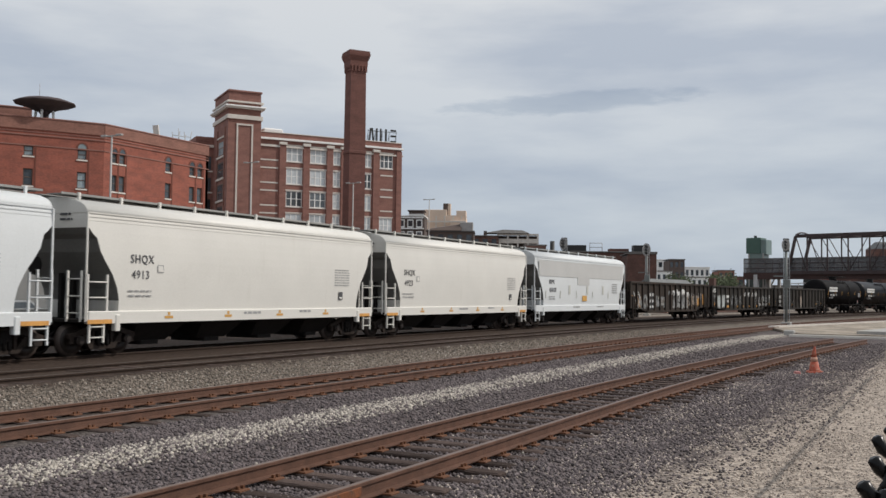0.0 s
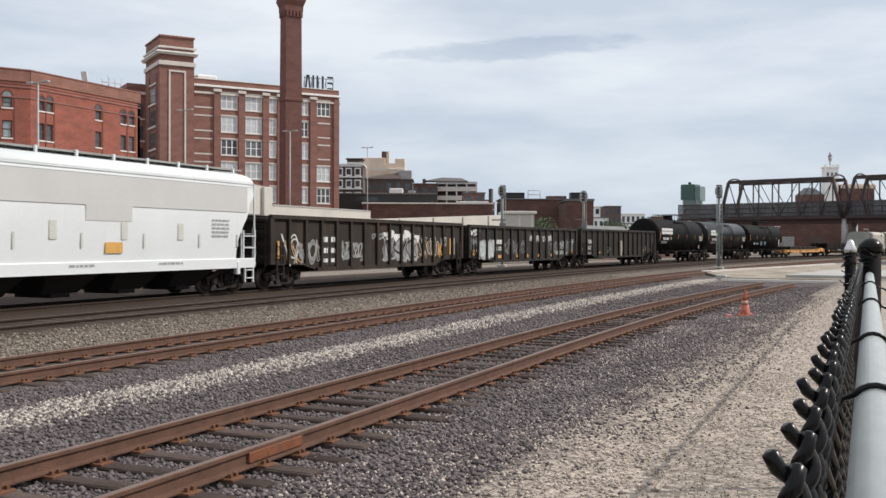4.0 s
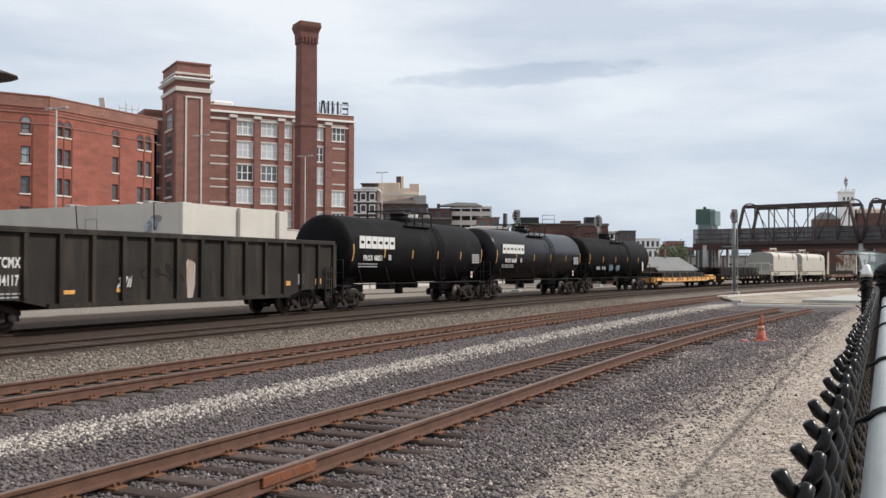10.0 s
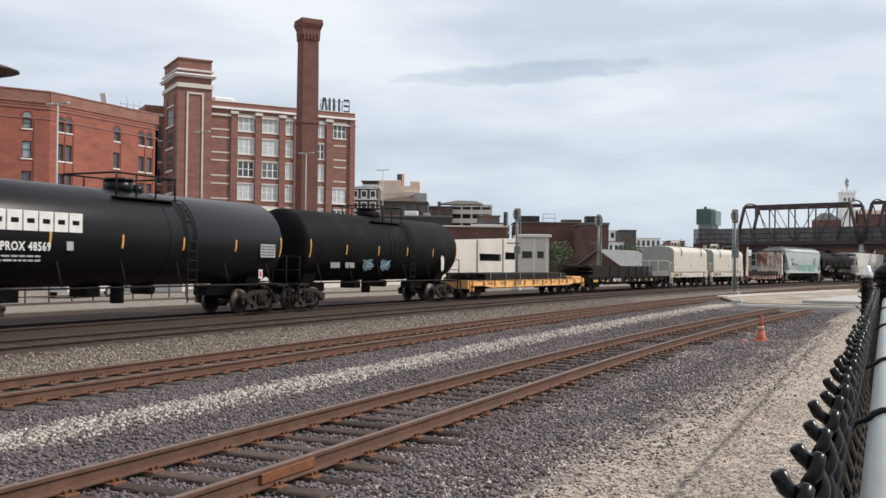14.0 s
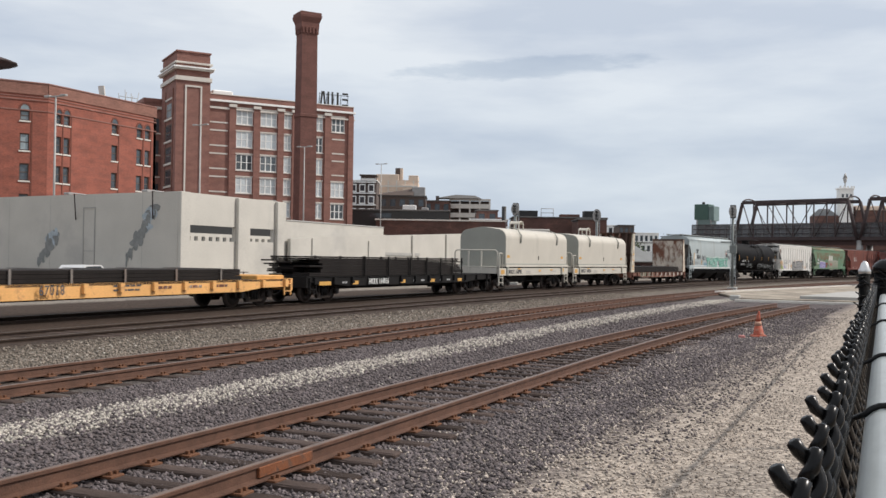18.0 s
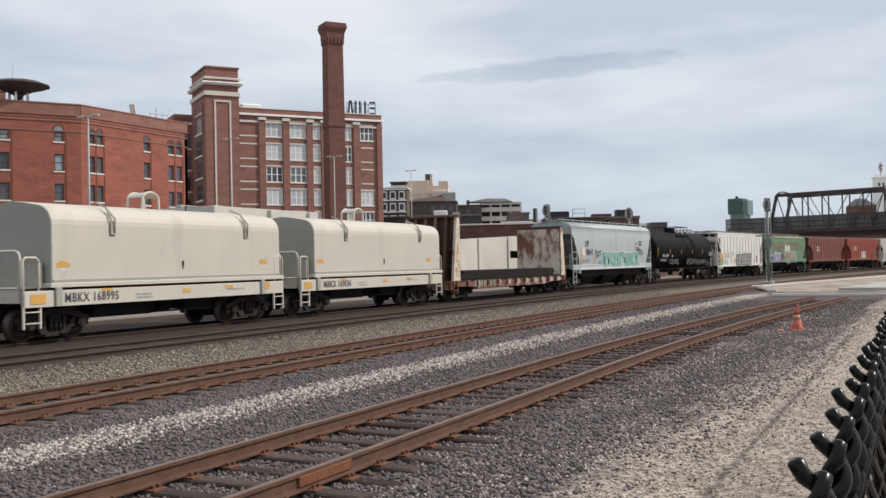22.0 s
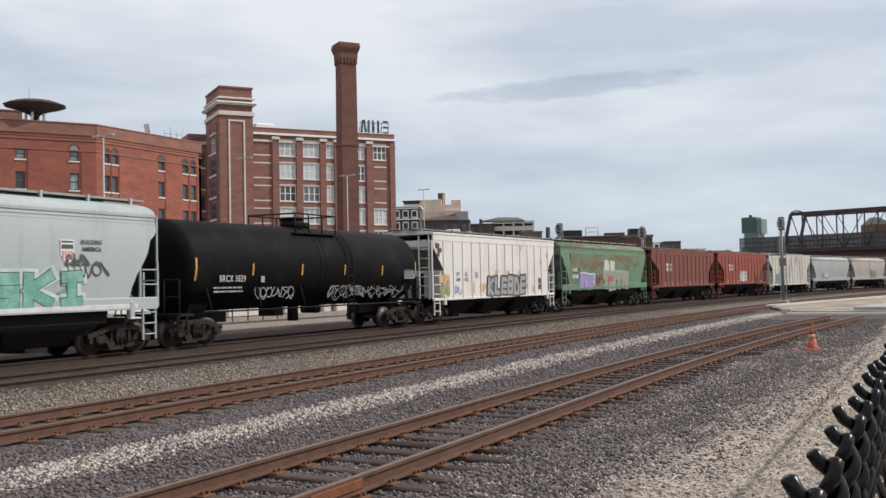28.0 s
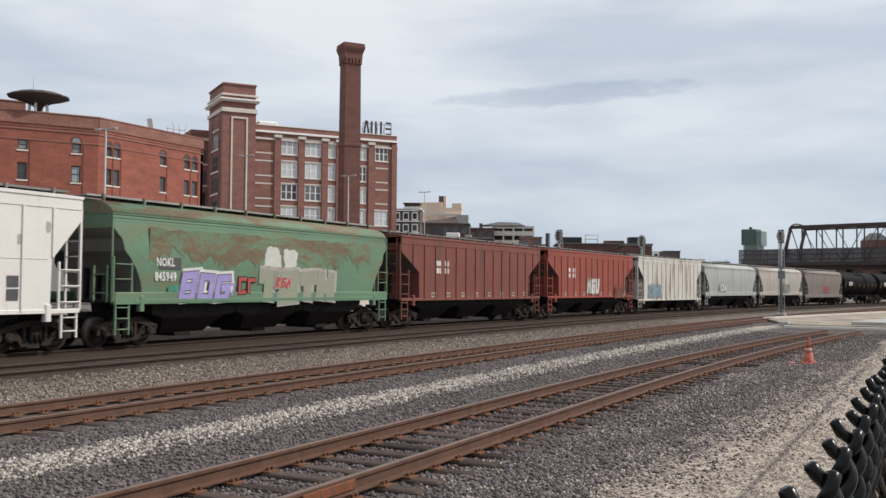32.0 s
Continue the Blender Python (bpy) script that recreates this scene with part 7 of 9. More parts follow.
bars(c, "sill_print", -1.5, 1.18, 1.0, 0.1, 1, M["letter_grey"], 1.595, 42, 0.8)
bars(c, "sill_print", 2.5, 1.18, 1.2, 0.1, 1, M["letter_grey"], 1.595, 43, 0.8)

# gondolas
c = TRAIN[4]
x = c["side"]
for dy in (-0.32, 0.32):
    for dz, h in ((2.02, 0.24), (1.55, 0.24), (1.12, 0.18)):
        plaque(c, "stencil_ground", -4.6 + dy, dz, 0.5, 0.42, M["black"], x)
        bars(c, "white_stencil", -4.6 + dy, dz, 0.36, h, 1, M["letter_white"], x + 0.008, int(dz * 100 + dy * 10), 0.9)
for k, (ty, tz, tw, th) in enumerate(((0.9, 1.55, 1.6, 1.3), (2.1, 1.6, 1.8, 1.45), (3.3, 1.55, 1.5, 1.35))):
    smear(c, ty, tz, tw, th, M["tag_fill"], x - 0.003 + 0.001 * k, 480 + k, "paint_fill")
for k in range(7):
    smear(c, 0.5 + 0.55 * k, 2.2 + 0.12 * math.sin(k * 1.9), 0.7, 0.45, M["letter_white"], x + 0.001 + 0.0006 * k, 520 + k, "paint_cloud")
for k, (ty, tz, tw, th, tn, tm, tr) in enumerate((
        (-7.6, 1.65, 1.1, 1.4, 2, "tag_white", 0.03), (-7.3, 1.5, 1.2, 1.2, 3, "tag_peach", 0.016), (-6.2, 1.5, 2.2, 1.1, 4, "tag_grey", 0.05), (-6.2, 1.5, 2.2, 1.1, 4, "tan_car", 0.02),
        (-2.6, 1.5, 1.9, 0.9, 4, "tan_car", 0.035), (-2.6, 1.5, 1.9, 0.9, 4, "tag_grey", 0.05), (0.0, 2.2, 1.6, 0.35, 3, "tag_grey", 0.04), (2.0, 1.65, 3.6, 1.2, 6, "gondola2", 0.035), (2.0, 1.5, 3.6, 1.0, 6, "tag_grey", 0.03),
        (5.1, 1.65, 2.6, 1.2, 5, "tag_white", 0.018), (5.1, 1.6, 2.6, 1.2, 4, "tag_peach", 0.014), (7.0, 1.95, 0.7, 0.6, 4, "tag_white", 0.016), (6.6, 1.5, 0.5, 0.9, 2, "tag_orange", 0.03))):
    tag(c, ty, tz, tw, th, tn, M[tm], x + 0.001 * k, 500 + k, tr)
plaque(c, "reflector", -8.4, 1.6, 0.12, 0.7, M["tag_orange"], x, "orange strip")
plaque(c, "reflector", 7.9, 1.7, 0.14, 0.9, M["tag_orange"], x, "orange strip")
plaque(c, "white_strip", 8.4, 1.7, 0.14, 0.9, M["tag_white"], x)
c = TRAIN[5]
x = c["side"]
bars(c, "reporting_mark", -4.95, 1.95, 1.3, 0.28, 1, M["letter_white"], x + 0.02, 55, 0.9)
side_text(c, "car_number", "805 100", 0.36, -4.95, 1.52, M["letter_white"], x + 0.02, 0.85, 0.01)
smear(c, -7.0, 1.5, 1.1, 1.35, M["tag_fill"], x - 0.003, 490, "paint_fill")
smear(c, -5.95, 1.5, 0.9, 1.25, M["tag_fill"], x - 0.002, 491, "paint_fill")
for k, (ty, tz, tw, th, tn, tm, tr) in enumerate((
        (-8.3, 2.5, 1.5, 0.4, 6, "letter_white", 0.045), (-8.2, 1.7, 1.5, 1.0, 5, "tag_grey", 0.03), (-8.2, 1.6, 1.4, 1.0, 4, "letter_grey", 0.03), (-6.5, 1.5, 2.1, 1.2, 6, "tag_pale", 0.05), (-6.5, 1.5, 2.1, 1.2, 7, "letter_white", 0.02),
        (-2.1, 1.6, 3.8, 1.15, 6, "tag_grey", 0.02), (-2.1, 1.6, 3.8, 1.15, 5, "letter_grey", 0.014), (4.6, 1.6, 1.6, 0.9, 6, "letter_grey", 0.016), (5.4, 1.2, 0.8, 0.3, 5, "tag_white", 0.014), (6.3, 1.75, 1.0, 0.7, 6, "tag_white", 0.013), (6.3, 1.2, 0.9, 0.35, 6, "tag_white", 0.013), (7.3, 1.75, 0.9, 0.8, 6, "tag_grey", 0.02), (7.3, 1.2, 0.8, 0.3, 5, "tag_white", 0.013), (8.4, 1.7, 0.7, 1.0, 5, "tag_white", 0.03), (8.4, 1.7, 0.7, 0.9, 4, "tag_grey", 0.05), (8.4, 1.25, 0.6, 0.3, 3, "tag_orange", 0.03))):
    tag(c, ty, tz, tw, th, tn, M[tm], x + 0.001 * k, 530 + k, tr)
for k in range(4):
    tag(c, 0.6 + k * 1.15, 2.2, 0.6, 0.5, 4, M["letter_white"], x, 560 + k, 0.018)
for y in (-8.3, -4.6, -1.7, -0.2, 2.0, 4.4, 8.3):
    plaque(c, "reflector", y, 1.05 + (0.25 if abs(y) > 8 else 0), 0.5, 0.18 if abs(y) < 8 else 0.3, M["tag_orange"], x + 0.01, "orange reflective strip")
c = TRAIN[6]
x = c["side"]
side_text(c, "reporting_mark", "TCMX", 0.4, -7.12, 1.98, M["letter_white"], x, 0.66, 0.01)
side_text(c, "reporting_mark", "34117", 0.4, -7.12, 1.5, M["letter_white"], x, 0.62, 0.01)
bars(c, "fine_print", -7.12, 1.1, 0.8, 0.2, 2, M["letter_grey"], x, 70)
for y, z, w, h in ((-8.75, 1.38, 0.5, 0.26), (-5.0, 1.15, 0.45, 0.12), (-2.9, 1.17, 0.4, 0.12), (8.4, 1.3, 0.45, 0.24), (6.2, 1.25, 0.3, 0.18)):
    plaque(c, "reflector", y, z, w, h, M["tag_orange"], x, "orange reflective strip")
graffiti(c, -2.75, 1.42, 0.6, 0.4, 3, M["tag_white"], M["gondola2"], x, 71, 0.2)
plaque(c, "stencil_box", 7.1, 1.4, 0.42, 0.42, M["letter_grey"], x)
smear(c, 0.35, 1.5, 0.5, 1.5, M["tan_car"], x, 72)
scribble(c, -1.0, 1.7, 2.0, 0.6, 3, M["under"], x, 7, 0.03)

# tank cars
for i, n in ((7, "PROX 48051"), (8, "PROX 48569")):
    c = TRAIN[i]
    block_word(c, "trade_name_block", -5.65, -2.4, 3.02, 0.56, 6, 1.56, M["letter_white"], M["tank"])
    side_text(c, "reporting_mark", n, 0.34, -4.45, 2.3, M["letter_white"], 1.575, 0.85, 0.008)
    bars(c, "fine_print", -4.7, 1.98, 1.7, 0.24, 2, M["letter_grey"], 1.45, 80 + i)
    part("stencil_box", Geo().box(1.556, 1.562, -3.0, -2.75, 2.22, 2.48), M["letter_grey"], c, m=pose(0, c["mark_y"], 0))
    plaque(c, "data_panel", 6.9, 2.38, 0.95, 0.5, M["letter_grey"], 1.565)
    bars(c, "panel_print", 6.9, 2.38, 0.85, 0.42, 4, M["letter_dark"], 1.572, 84 + i)
    plaque(c, "placard", 6.6, 1.5, 0.24, 0.34, M["letter_white"], 1.45, "white and red hazard placard")
    plaque(c, "placard_mark", 6.6, 1.5, 0.12, 0.2, M["shield_red"], 1.457)
c = TRAIN[9]
M["tag_faded"] = mat("faded_blue_paint", (0.035, 0.055, 0.07), 0.7, 0, 0.4, 3, 20)
for k, y in enumerate((-2.2, -0.6)):
    smear(c, y, 1.95, 1.0, 0.75, M["tag_faded"], 1.40, 186 + k, "faded_paint")
    tag(c, y, 1.95, 0.9, 0.5, 2, M["tag_blue"], 1.41, 8 + k, 0.02)
for y in (-4.9, -3.7):
    plaque(c, "dull_panel", y, 1.86, 0.75, 0.24, M["tag_grey"], 1.37)
smear(c, 5.3, 2.0, 0.4, 0.9, M["tag_white"], 1.53, 87)
c = TRAIN[16]
side_text(c, "reporting_mark", "BRCX 5029", 0.32, -5.05, 2.21, M["tag_white"], 1.565, 0.8, 0.0)
bars(c, "fine_print", -5.1, 1.85, 1.5, 0.26, 2, M["letter_grey"], 1.40, 88)
part("stencil_box", Geo().box(1.54, 1.546, -3.5, -3.3, 2.08, 2.3), M["letter_grey"], c, m=pose(0, c["mark_y"], 0))
tag(c, -2.5, 1.72, 2.3, 0.62, 7, M["tag_grey"], 1.36, 89, 0.02)
tag(c, 2.2, 1.72, 2.6, 0.6, 6, M["tag_grey"], 1.36, 95, 0.02)
scribble(c, 4.1, 1.6, 5.4, 0.55, 7, M["tag_grey"], 1.31, 9, 0.016)
scribble(c, 4.6, 1.65, 3.4, 0.5, 5, M["tag_grey"], 1.33, 12, 0.016)
plaque(c, "data_panel", 7.1, 2.4, 0.9, 0.5, M["tag_grey"], 1.55)
bars(c, "panel_print", 7.1, 2.4, 0.8, 0.42, 4, M["letter_dark"], 1.557, 83)
for i in (25, 26, 27):
    bars(TRAIN[i], "white_panel", -4.8, 2.7, 1.5, 0.5, 2, M["letter_white"], 1.58, 90 + i, 0.8)


# loads and fittings of the flat cars
def steel_bars(car, name, y0, y1, z0, z1, layers, per, seed, ragged):
    rs = random.Random(seed)
    h = (z1 - z0) / layers
    for j in range(layers):
        for i in range(per):
            a = -1.3 + 2.6 * i / per
            b = a + 2.6 / per - 0.03
            part(name, Geo().slab(a, b, y0 + rs.uniform(0, ragged), y1 - rs.uniform(0, ragged), z0 + h * j, z0 + h * (j + 1) - 0.012, 0.008), M["load"], car)


c = TRAIN[10]
steel_bars(c, "steel_beam", -7.2, 6.6, 1.07, 1.45, 3, 5, 91, 0.5)
for y in (-6.2, -4, -1.8, 0.4, 2.8, 5.2):
    part("strap", Geo().box(-1.32, 1.32, y - 0.04, y + 0.04, 1.45, 1.47).box(1.3, 1.33, y - 0.04, y + 0.04, 1.05, 1.47), M["dirt_car"], c)
part("end_ramp", Geo().slab(-1.45, 1.45, 7.2, 9.0, 1.05, 1.2, 0.03), M["tag_orange"], c)
side_text(c, "car_number", "67018", 0.4, -2.2, 0.86, M["letter_dark"], 1.617, 0.85, 0.004)
bars(c, "fine_print", 0.9, 0.88, 1.2, 0.26, 2, M["letter_dark"], c["side"] + 0.004, 92, 0.4)
for y in (-6, -4.2, 2.6, 4.2, 5.6):
    bars(c, "side_stencil", y, 0.86, 0.7, 0.2, 1, M["rust_brown"], c["side"] + 0.004, int(93 + y))
c = TRAIN[11]
steel_bars(c, "steel_bar", -9.0, 6.2, 1.12, 1.98, 11, 3, 94, 1.3)
for y in (-4.6, -2.4, -0.2, 1.6, 3.2, 4.6, 5.8):
    part("stake", Geo().box(1.32, 1.38, y - 0.03, y + 0.03, 0.9, 2.0), M["under"], c)
    part("stake", Geo().box(-1.42, -1.32, y - 0.05, y + 0.05, 0.9, 2.0), M["under"], c)
side_text(c, "reporting_mark", "HKRX 164016", 0.36, -3.40, 0.85, M["letter_white"], 1.617, 0.78, 0.008)
for y in (-7.75, -5.3, -0.9, 2.3, 5.6):
    plaque(c, "reflector", y, 0.82, 0.9 if y < -7 else 0.5, 0.16, M["yellow"], c["side"] + 0.004, "yellow reflective strip")
for y in (-6.2, 0.4, 1.2, 3.4, 4.2):
    bars(c, "side_stencil", y, 0.84, 0.4, 0.18, 1, M["letter_grey"], c["side"] + 0.004, int(100 + y * 3))

for i in (12, 13):
    c = TRAIN[i]
    x = c["side"] + 0.065
    side_text(c, "reporting_mark", "MBKX 169036" if i == 13 else "MBKX 168995", 0.36, -2.7 if i == 13 else -2.85, 1.19, M["letter_dark"], c["side"] + 0.001, 0.85, 0.008)
    bars(c, "fine_print", -0.8, 1.16, 0.7, 0.2, 2, M["letter_grey"], c["side"] + 0.004, 110 + i)
    bars(c, "fine_print", 3.6, 1.22, 0.9, 0.08, 1, M["letter_grey"], c["side"] + 0.004, 112 + i)
    for y, z, w, h in ((-4.75, 1.2, 0.5, 0.26), (5.3, 1.28, 0.4, 0.26), (1.1, 1.25, 0.35, 0.12), (3.2, 1.3, 0.4, 0.1), (-2.3, 1.38, 0.4, 0.07)):
        plaque(c, "reflector", y, z, w, h, M["yellow"], c["side"] + 0.004, "yellow reflective strip")
    for y in (-3.87, 5.2):
        plaque(c, "cover_mark", y, 2.12, 0.46, 0.13, M["yellow"], 1.552, "yellow stencil on the cover")
        plaque(c, "cover_mark", y, 2.17, 0.26, 0.12, M["yellow"], 1.556, "yellow stencil on the cover")
        plaque(c, "cover_sticker", y, 1.98, 0.14, 0.1, M["tag_white"], 1.552)

# bulkhead flat car
c = TRAIN[14]
for yb, face in ((-6.75, -1), (6.95, 1)):
    b = part("bulkhead", Geo().box(-1.5, 1.5, yb - 0.06, yb + 0.06, 1.05, 4.3 if face < 0 else 4.1), M["rust_dark"], c, "rust-stained end wall")
    part("lining", Geo().box(-1.46, 1.46, yb - 0.075 if face > 0 else yb + 0.06, yb - 0.06 if face > 0 else yb + 0.075, 1.1, 4.0), M["bulk_lining"], b, "pale rust-streaked lining")
    top_z = 4.3 if face < 0 else 4.1
    for xx in (-1.45, -0.9, -0.3, 0.3, 0.9, 1.45):
        y0, y1 = sorted((yb + face * 0.06, yb + face * 0.55))
        part("bulkhead_rib", Geo().loft([[(xx - 0.07, yb, 1.05), (xx + 0.07, yb, 1.05), (xx + 0.07, yb + face * 0.75, 1.05), (xx - 0.07, yb + face * 0.75, 1.05)],
                                         [(xx - 0.07, yb, top_z), (xx + 0.07, yb, top_z), (xx + 0.07, yb + face * 0.3, top_z), (xx - 0.07, yb + face * 0.3, top_z)]], smooth=False), M["bulk"] if abs(xx) > 1.4 else M["rust_brown"] if abs(xx) < 0.4 else M["rust_dark"], b)
    part("bulkhead_cap", Geo().box(-1.55, 1.55, yb - 0.1 + min(face, 0) * 0.25, yb + 0.1 + max(face, 0) * 0.25, top_z, top_z + 0.08), M["rust_dark"], b)
    if face < 0:
        for z in (1.25, 1.5, 2.0, 2.5):
            part("corner_stripe", Geo().box(1.52, 1.528, yb - 0.42, yb - 0.12, z, z + 0.1), M["yellow"], b, "yellow reflective strip")
    for z in (2.6, 1.7):
        y0, y1 = sorted((yb + face * 0.06, yb + face * 0.3))
        part("bulkhead_beam", Geo().box(-1.45, 1.45, y0, y1, z, z + 0.14), M["rust_dark"], b)
steel_bars(c, "steel_beam", -6.2, 6.5, 1.08, 1.55, 3, 4, 120, 0.3)
for w_, y in (("SOO", -4.35), ("LINE", -3.25), ("4056", -2.1)):
    plaque(c, "letter_ground", y, 0.86, 0.95, 0.3, M["tag_cream"], c["side"] + 0.003)
    side_text(c, "reporting_mark", w_, 0.34, y, 0.86, M["rust_dark"], c["side"] + 0.012, 0.85, 0.012)
for k in range(4, 11):
    y = -5.6 + 12.4 * k / 10
    smear(c, y, 0.86, 0.8, 0.3, M["tan_car"], c["side"] + 0.004, 121 + k, "peeling_paint")

# grey hopper
c = TRAIN[15]
x = c["side"]
side_text(c, "reporting_mark", "UP", 0.6, -4.95, 3.05, M["letter_dark"], x, 0.85, 0.012)
side_text(c, "reporting_mark", "98641", 0.6, -4.55, 2.5, M["letter_dark"], x, 0.75, 0.012)
smear(c, -5.6, 2.55, 0.7, 0.6, M["tag_white"], x, 130)
part("shield", Geo().face([(x + 0.002, 4.62, 2.92), (x + 0.002, 4.74, 2.72), (x + 0.002, 4.98, 2.72), (x + 0.002, 5.1, 2.92), (x + 0.002, 5.1, 3.34), (x + 0.002, 4.62, 3.34)]), M["letter_white"], c, "red, white and black shield", pose(0, c["mark_y"], 0))
g = Geo()
for k in range(4):
    g.box(x + 0.003, x + 0.005, 4.67 + 0.1 * k, 4.735 + 0.1 * k, 2.8, 3.02)
part("shield_stripe", g, M["shield_pink"], c, m=pose(0, c["mark_y"], 0))
part("shield_top", Geo().box(x + 0.003, x + 0.006, 4.66, 5.06, 3.08, 3.2).box(x + 0.003, x + 0.006, 4.66, 5.06, 3.25, 3.3), M["letter_dark"], c, m=pose(0, c["mark_y"], 0))
side_text(c, "slogan", "BUILDING", 0.17, 5.72, 3.28, M["letter_dark"], x, 0.9, 0.004)
side_text(c, "slogan", "AMERICA", 0.17, 5.72, 3.08, M["letter_dark"], x, 0.9, 0.004)
sprayed_word(c, "THORSKI", 1.7, 1.93, 7.7, 0.95, M["tag_green"], M["letter_dark"], M["tag_mint"], x + 0.002, 132, 0.14, 0.03)
scribble(c, -3.0, 2.4, 0.9, 0.7, 2, M["letter_dark"], x, 13, 0.04)
tag(c, 5.6, 2.5, 1.5, 0.6, 5, M["letter_dark"], x, 14, 0.025)
tag(c, 5.2, 2.75, 0.8, 0.4, 3, M["letter_dark"], x, 17, 0.03)
smear(c, -2.4, 1.75, 1.2, 0.5, M["tag_blue"], x, 133)
smear(c, 4.9, 1.8, 0.9, 0.4, M["tag_blue"], x, 134)
for y, h in ((-6.0, 1.4), (-3.55, 0.5)):
    plaque(c, "reflector", y, 2.2 if h > 1 else 2.0, 0.14, h, M["yellow"], x - 0.01, "yellow reflective strip")
bars(c, "fine_print", -5.2, 1.95, 1.4, 0.24, 2, M["letter_grey"], x, 135)
part("side_bottom_rail", Geo().slab(1.46, 1.6, -7.0, 7.0, 1.36, 1.5, 0.02), M["tag_white"], c)

# white ribbed hopper
c = TRAIN[17]
x = c["side"] + 0.005
for t_, y, z in (("KY", -4.9, 2.34), ("LE", -4.05, 2.34), ("260", -4.9, 2.07), ("152", -4.05, 2.07)):
    side_text(c, "reporting_mark", t_, 0.26, y, z, M["letter_dark"], x, 0.95, 0.004)
sprayed_word(c, "KLEBDE", 0.6, 1.70, 4.8, 1.0, M["tag_silver"], M["letter_dark"], M["letter_dark"], x + 0.045, 140, 0.145, 0.12)
for y, z, w, h in ((-2.25, 1.65, 0.7, 0.5), (-0.6, 2.4, 0.3, 0.3), (0.9, 2.42, 0.3, 0.3), (2.3, 2.42, 0.35, 0.3), (3.3, 1.62, 0.5, 0.3), (4.2, 1.5, 0.4, 0.4), (-6.6, 2.15, 0.5, 0.5), (-3.25, 1.75, 0.3, 0.5)):
    smear(c, y, z, w, h, M["tag_peach"], x, int(300 + y * 10), "paint_flare")
part("side_seam", Geo().box(x - 0.008, x + 0.001, -5.6, 6.2, 2.55, 2.562), M["patch"], c)
tag(c, -6.2, 1.5, 0.8, 0.7, 4, M["tag_lime"], x, 142, 0.05)
scribble(c, -5.0, 1.55, 0.6, 0.5, 2, M["tag_purple"], x, 15, 0.04)
tag(c, -6.15, 2.0, 0.7, 0.9, 3, M["tag_peach"], x + 0.002, 16, 0.04)
tag(c, -6.15, 1.9, 0.5, 0.8, 2, M["dirt_car"], x + 0.004, 19, 0.015)
plaque(c, "reflector", -6.45, 1.7, 0.1, 1.0, M["yellow"], x, "yellow reflective strip")
plaque(c, "reflector", -3.2, 1.6, 0.1, 0.5, M["yellow"], x, "yellow reflective strip")
plaque(c, "stencil_box", -2.9, 2.3, 0.35, 0.3, M["letter_grey"], x)
for z in (1.95, 1.6):
    plaque(c, "black_square", 5.1, z, 0.36, 0.3, M["letter_dark"], x)
for k in range(16):
    smear(c, 2.6 + (k % 5) * 0.9, 2.0 + (k * 0.37) % 1.9, 0.16, 0.22, M["tan_car"], x, 150 + k, "rust_spot")
for k, (y, z, w, h) in enumerate(((-6.95, 3.72, 0.5, 0.3), (-6.75, 3.5, 0.5, 0.3), (-6.85, 3.28, 0.3, 0.25))):
    smear(c, y, z, w, h, M["rust_dark"], x + 0.001 * k, 166 + k, "rust_spot")

# green hopper
c = TRAIN[18]
x = c["side"]
plaque(c, "black_square", -5.5, 2.56, 0.95, 0.36, M["letter_dark"], x)
side_text(c, "reporting_mark", "NOKL", 0.36, -5.72, 2.58, M["letter_white"], x + 0.006, 0.75, 0.01)
side_text(c, "reporting_mark", "845949", 0.38, -5.7, 2.13, M["letter_white"], x, 0.75, 0.012)
sprayed_word(c, "BOG", -3.85, 1.83, 2.5, 0.95, M["tag_purple"], M["letter_dark"], M["tag_white"], x + 0.002, 170, 0.14, 0.2)
scribble(c, -2.55, 1.75, 0.3, 0.8, 1, M["tag_purple"], x + 0.01, 5, 0.04)
sprayed_word(c, "CR", -1.75, 1.85, 1.0, 0.6, M["tag_red"], M["under"], None, x + 0.002, 171, 0.13, 0.05)
sprayed_word(c, "TETH", 1.25, 1.83, 4.8, 1.0, M["tag_cream"], M["letter_grey"], M["tan_car"], x + 0.002, 172, 0.2, 0.08)
graffiti(c, 0.3, 2.0, 1.0, 0.4, 3, M["tag_red"], M["tan_car"], x + 0.03, 173, 0.3)
smear(c, -5.1, 1.65, 1.1, 0.6, M["tag_teal"], x, 174)
rs_ = random.Random(9)
low_ = [2.75 + 0.18 * math.sin(k * 0.13) + 0.12 * math.sin(k * 0.41 + 1) + rs_.gauss(0, 0.07) - rs_.choice((0, 0, 0, 0.25)) * rs_.random() for k in range(121)]
pts_ = [(-6.4 + 12.8 * k / 30, 3.62 + rs_.uniform(-0.05, 0.08)) for k in range(31)] + [(6.4 - 12.8 * k / 120, low_[k]) for k in range(121)]
part("rust_film", Geo().face([(x - 0.004, a_, b_) for a_, b_ in pts_]), M["rust_film"], c, "brown rust film over the upper side")
smear(c, -0.3, 2.85, 1.1, 0.95, M["patch"], x, 175)
smear(c, 0.75, 2.85, 0.95, 0.9, M["patch"], x, 176)
part("side_bottom_rail", Geo().slab(1.46, 1.6, -7.0, 7.0, 1.34, 1.46, 0.02), M["green_car"], c)

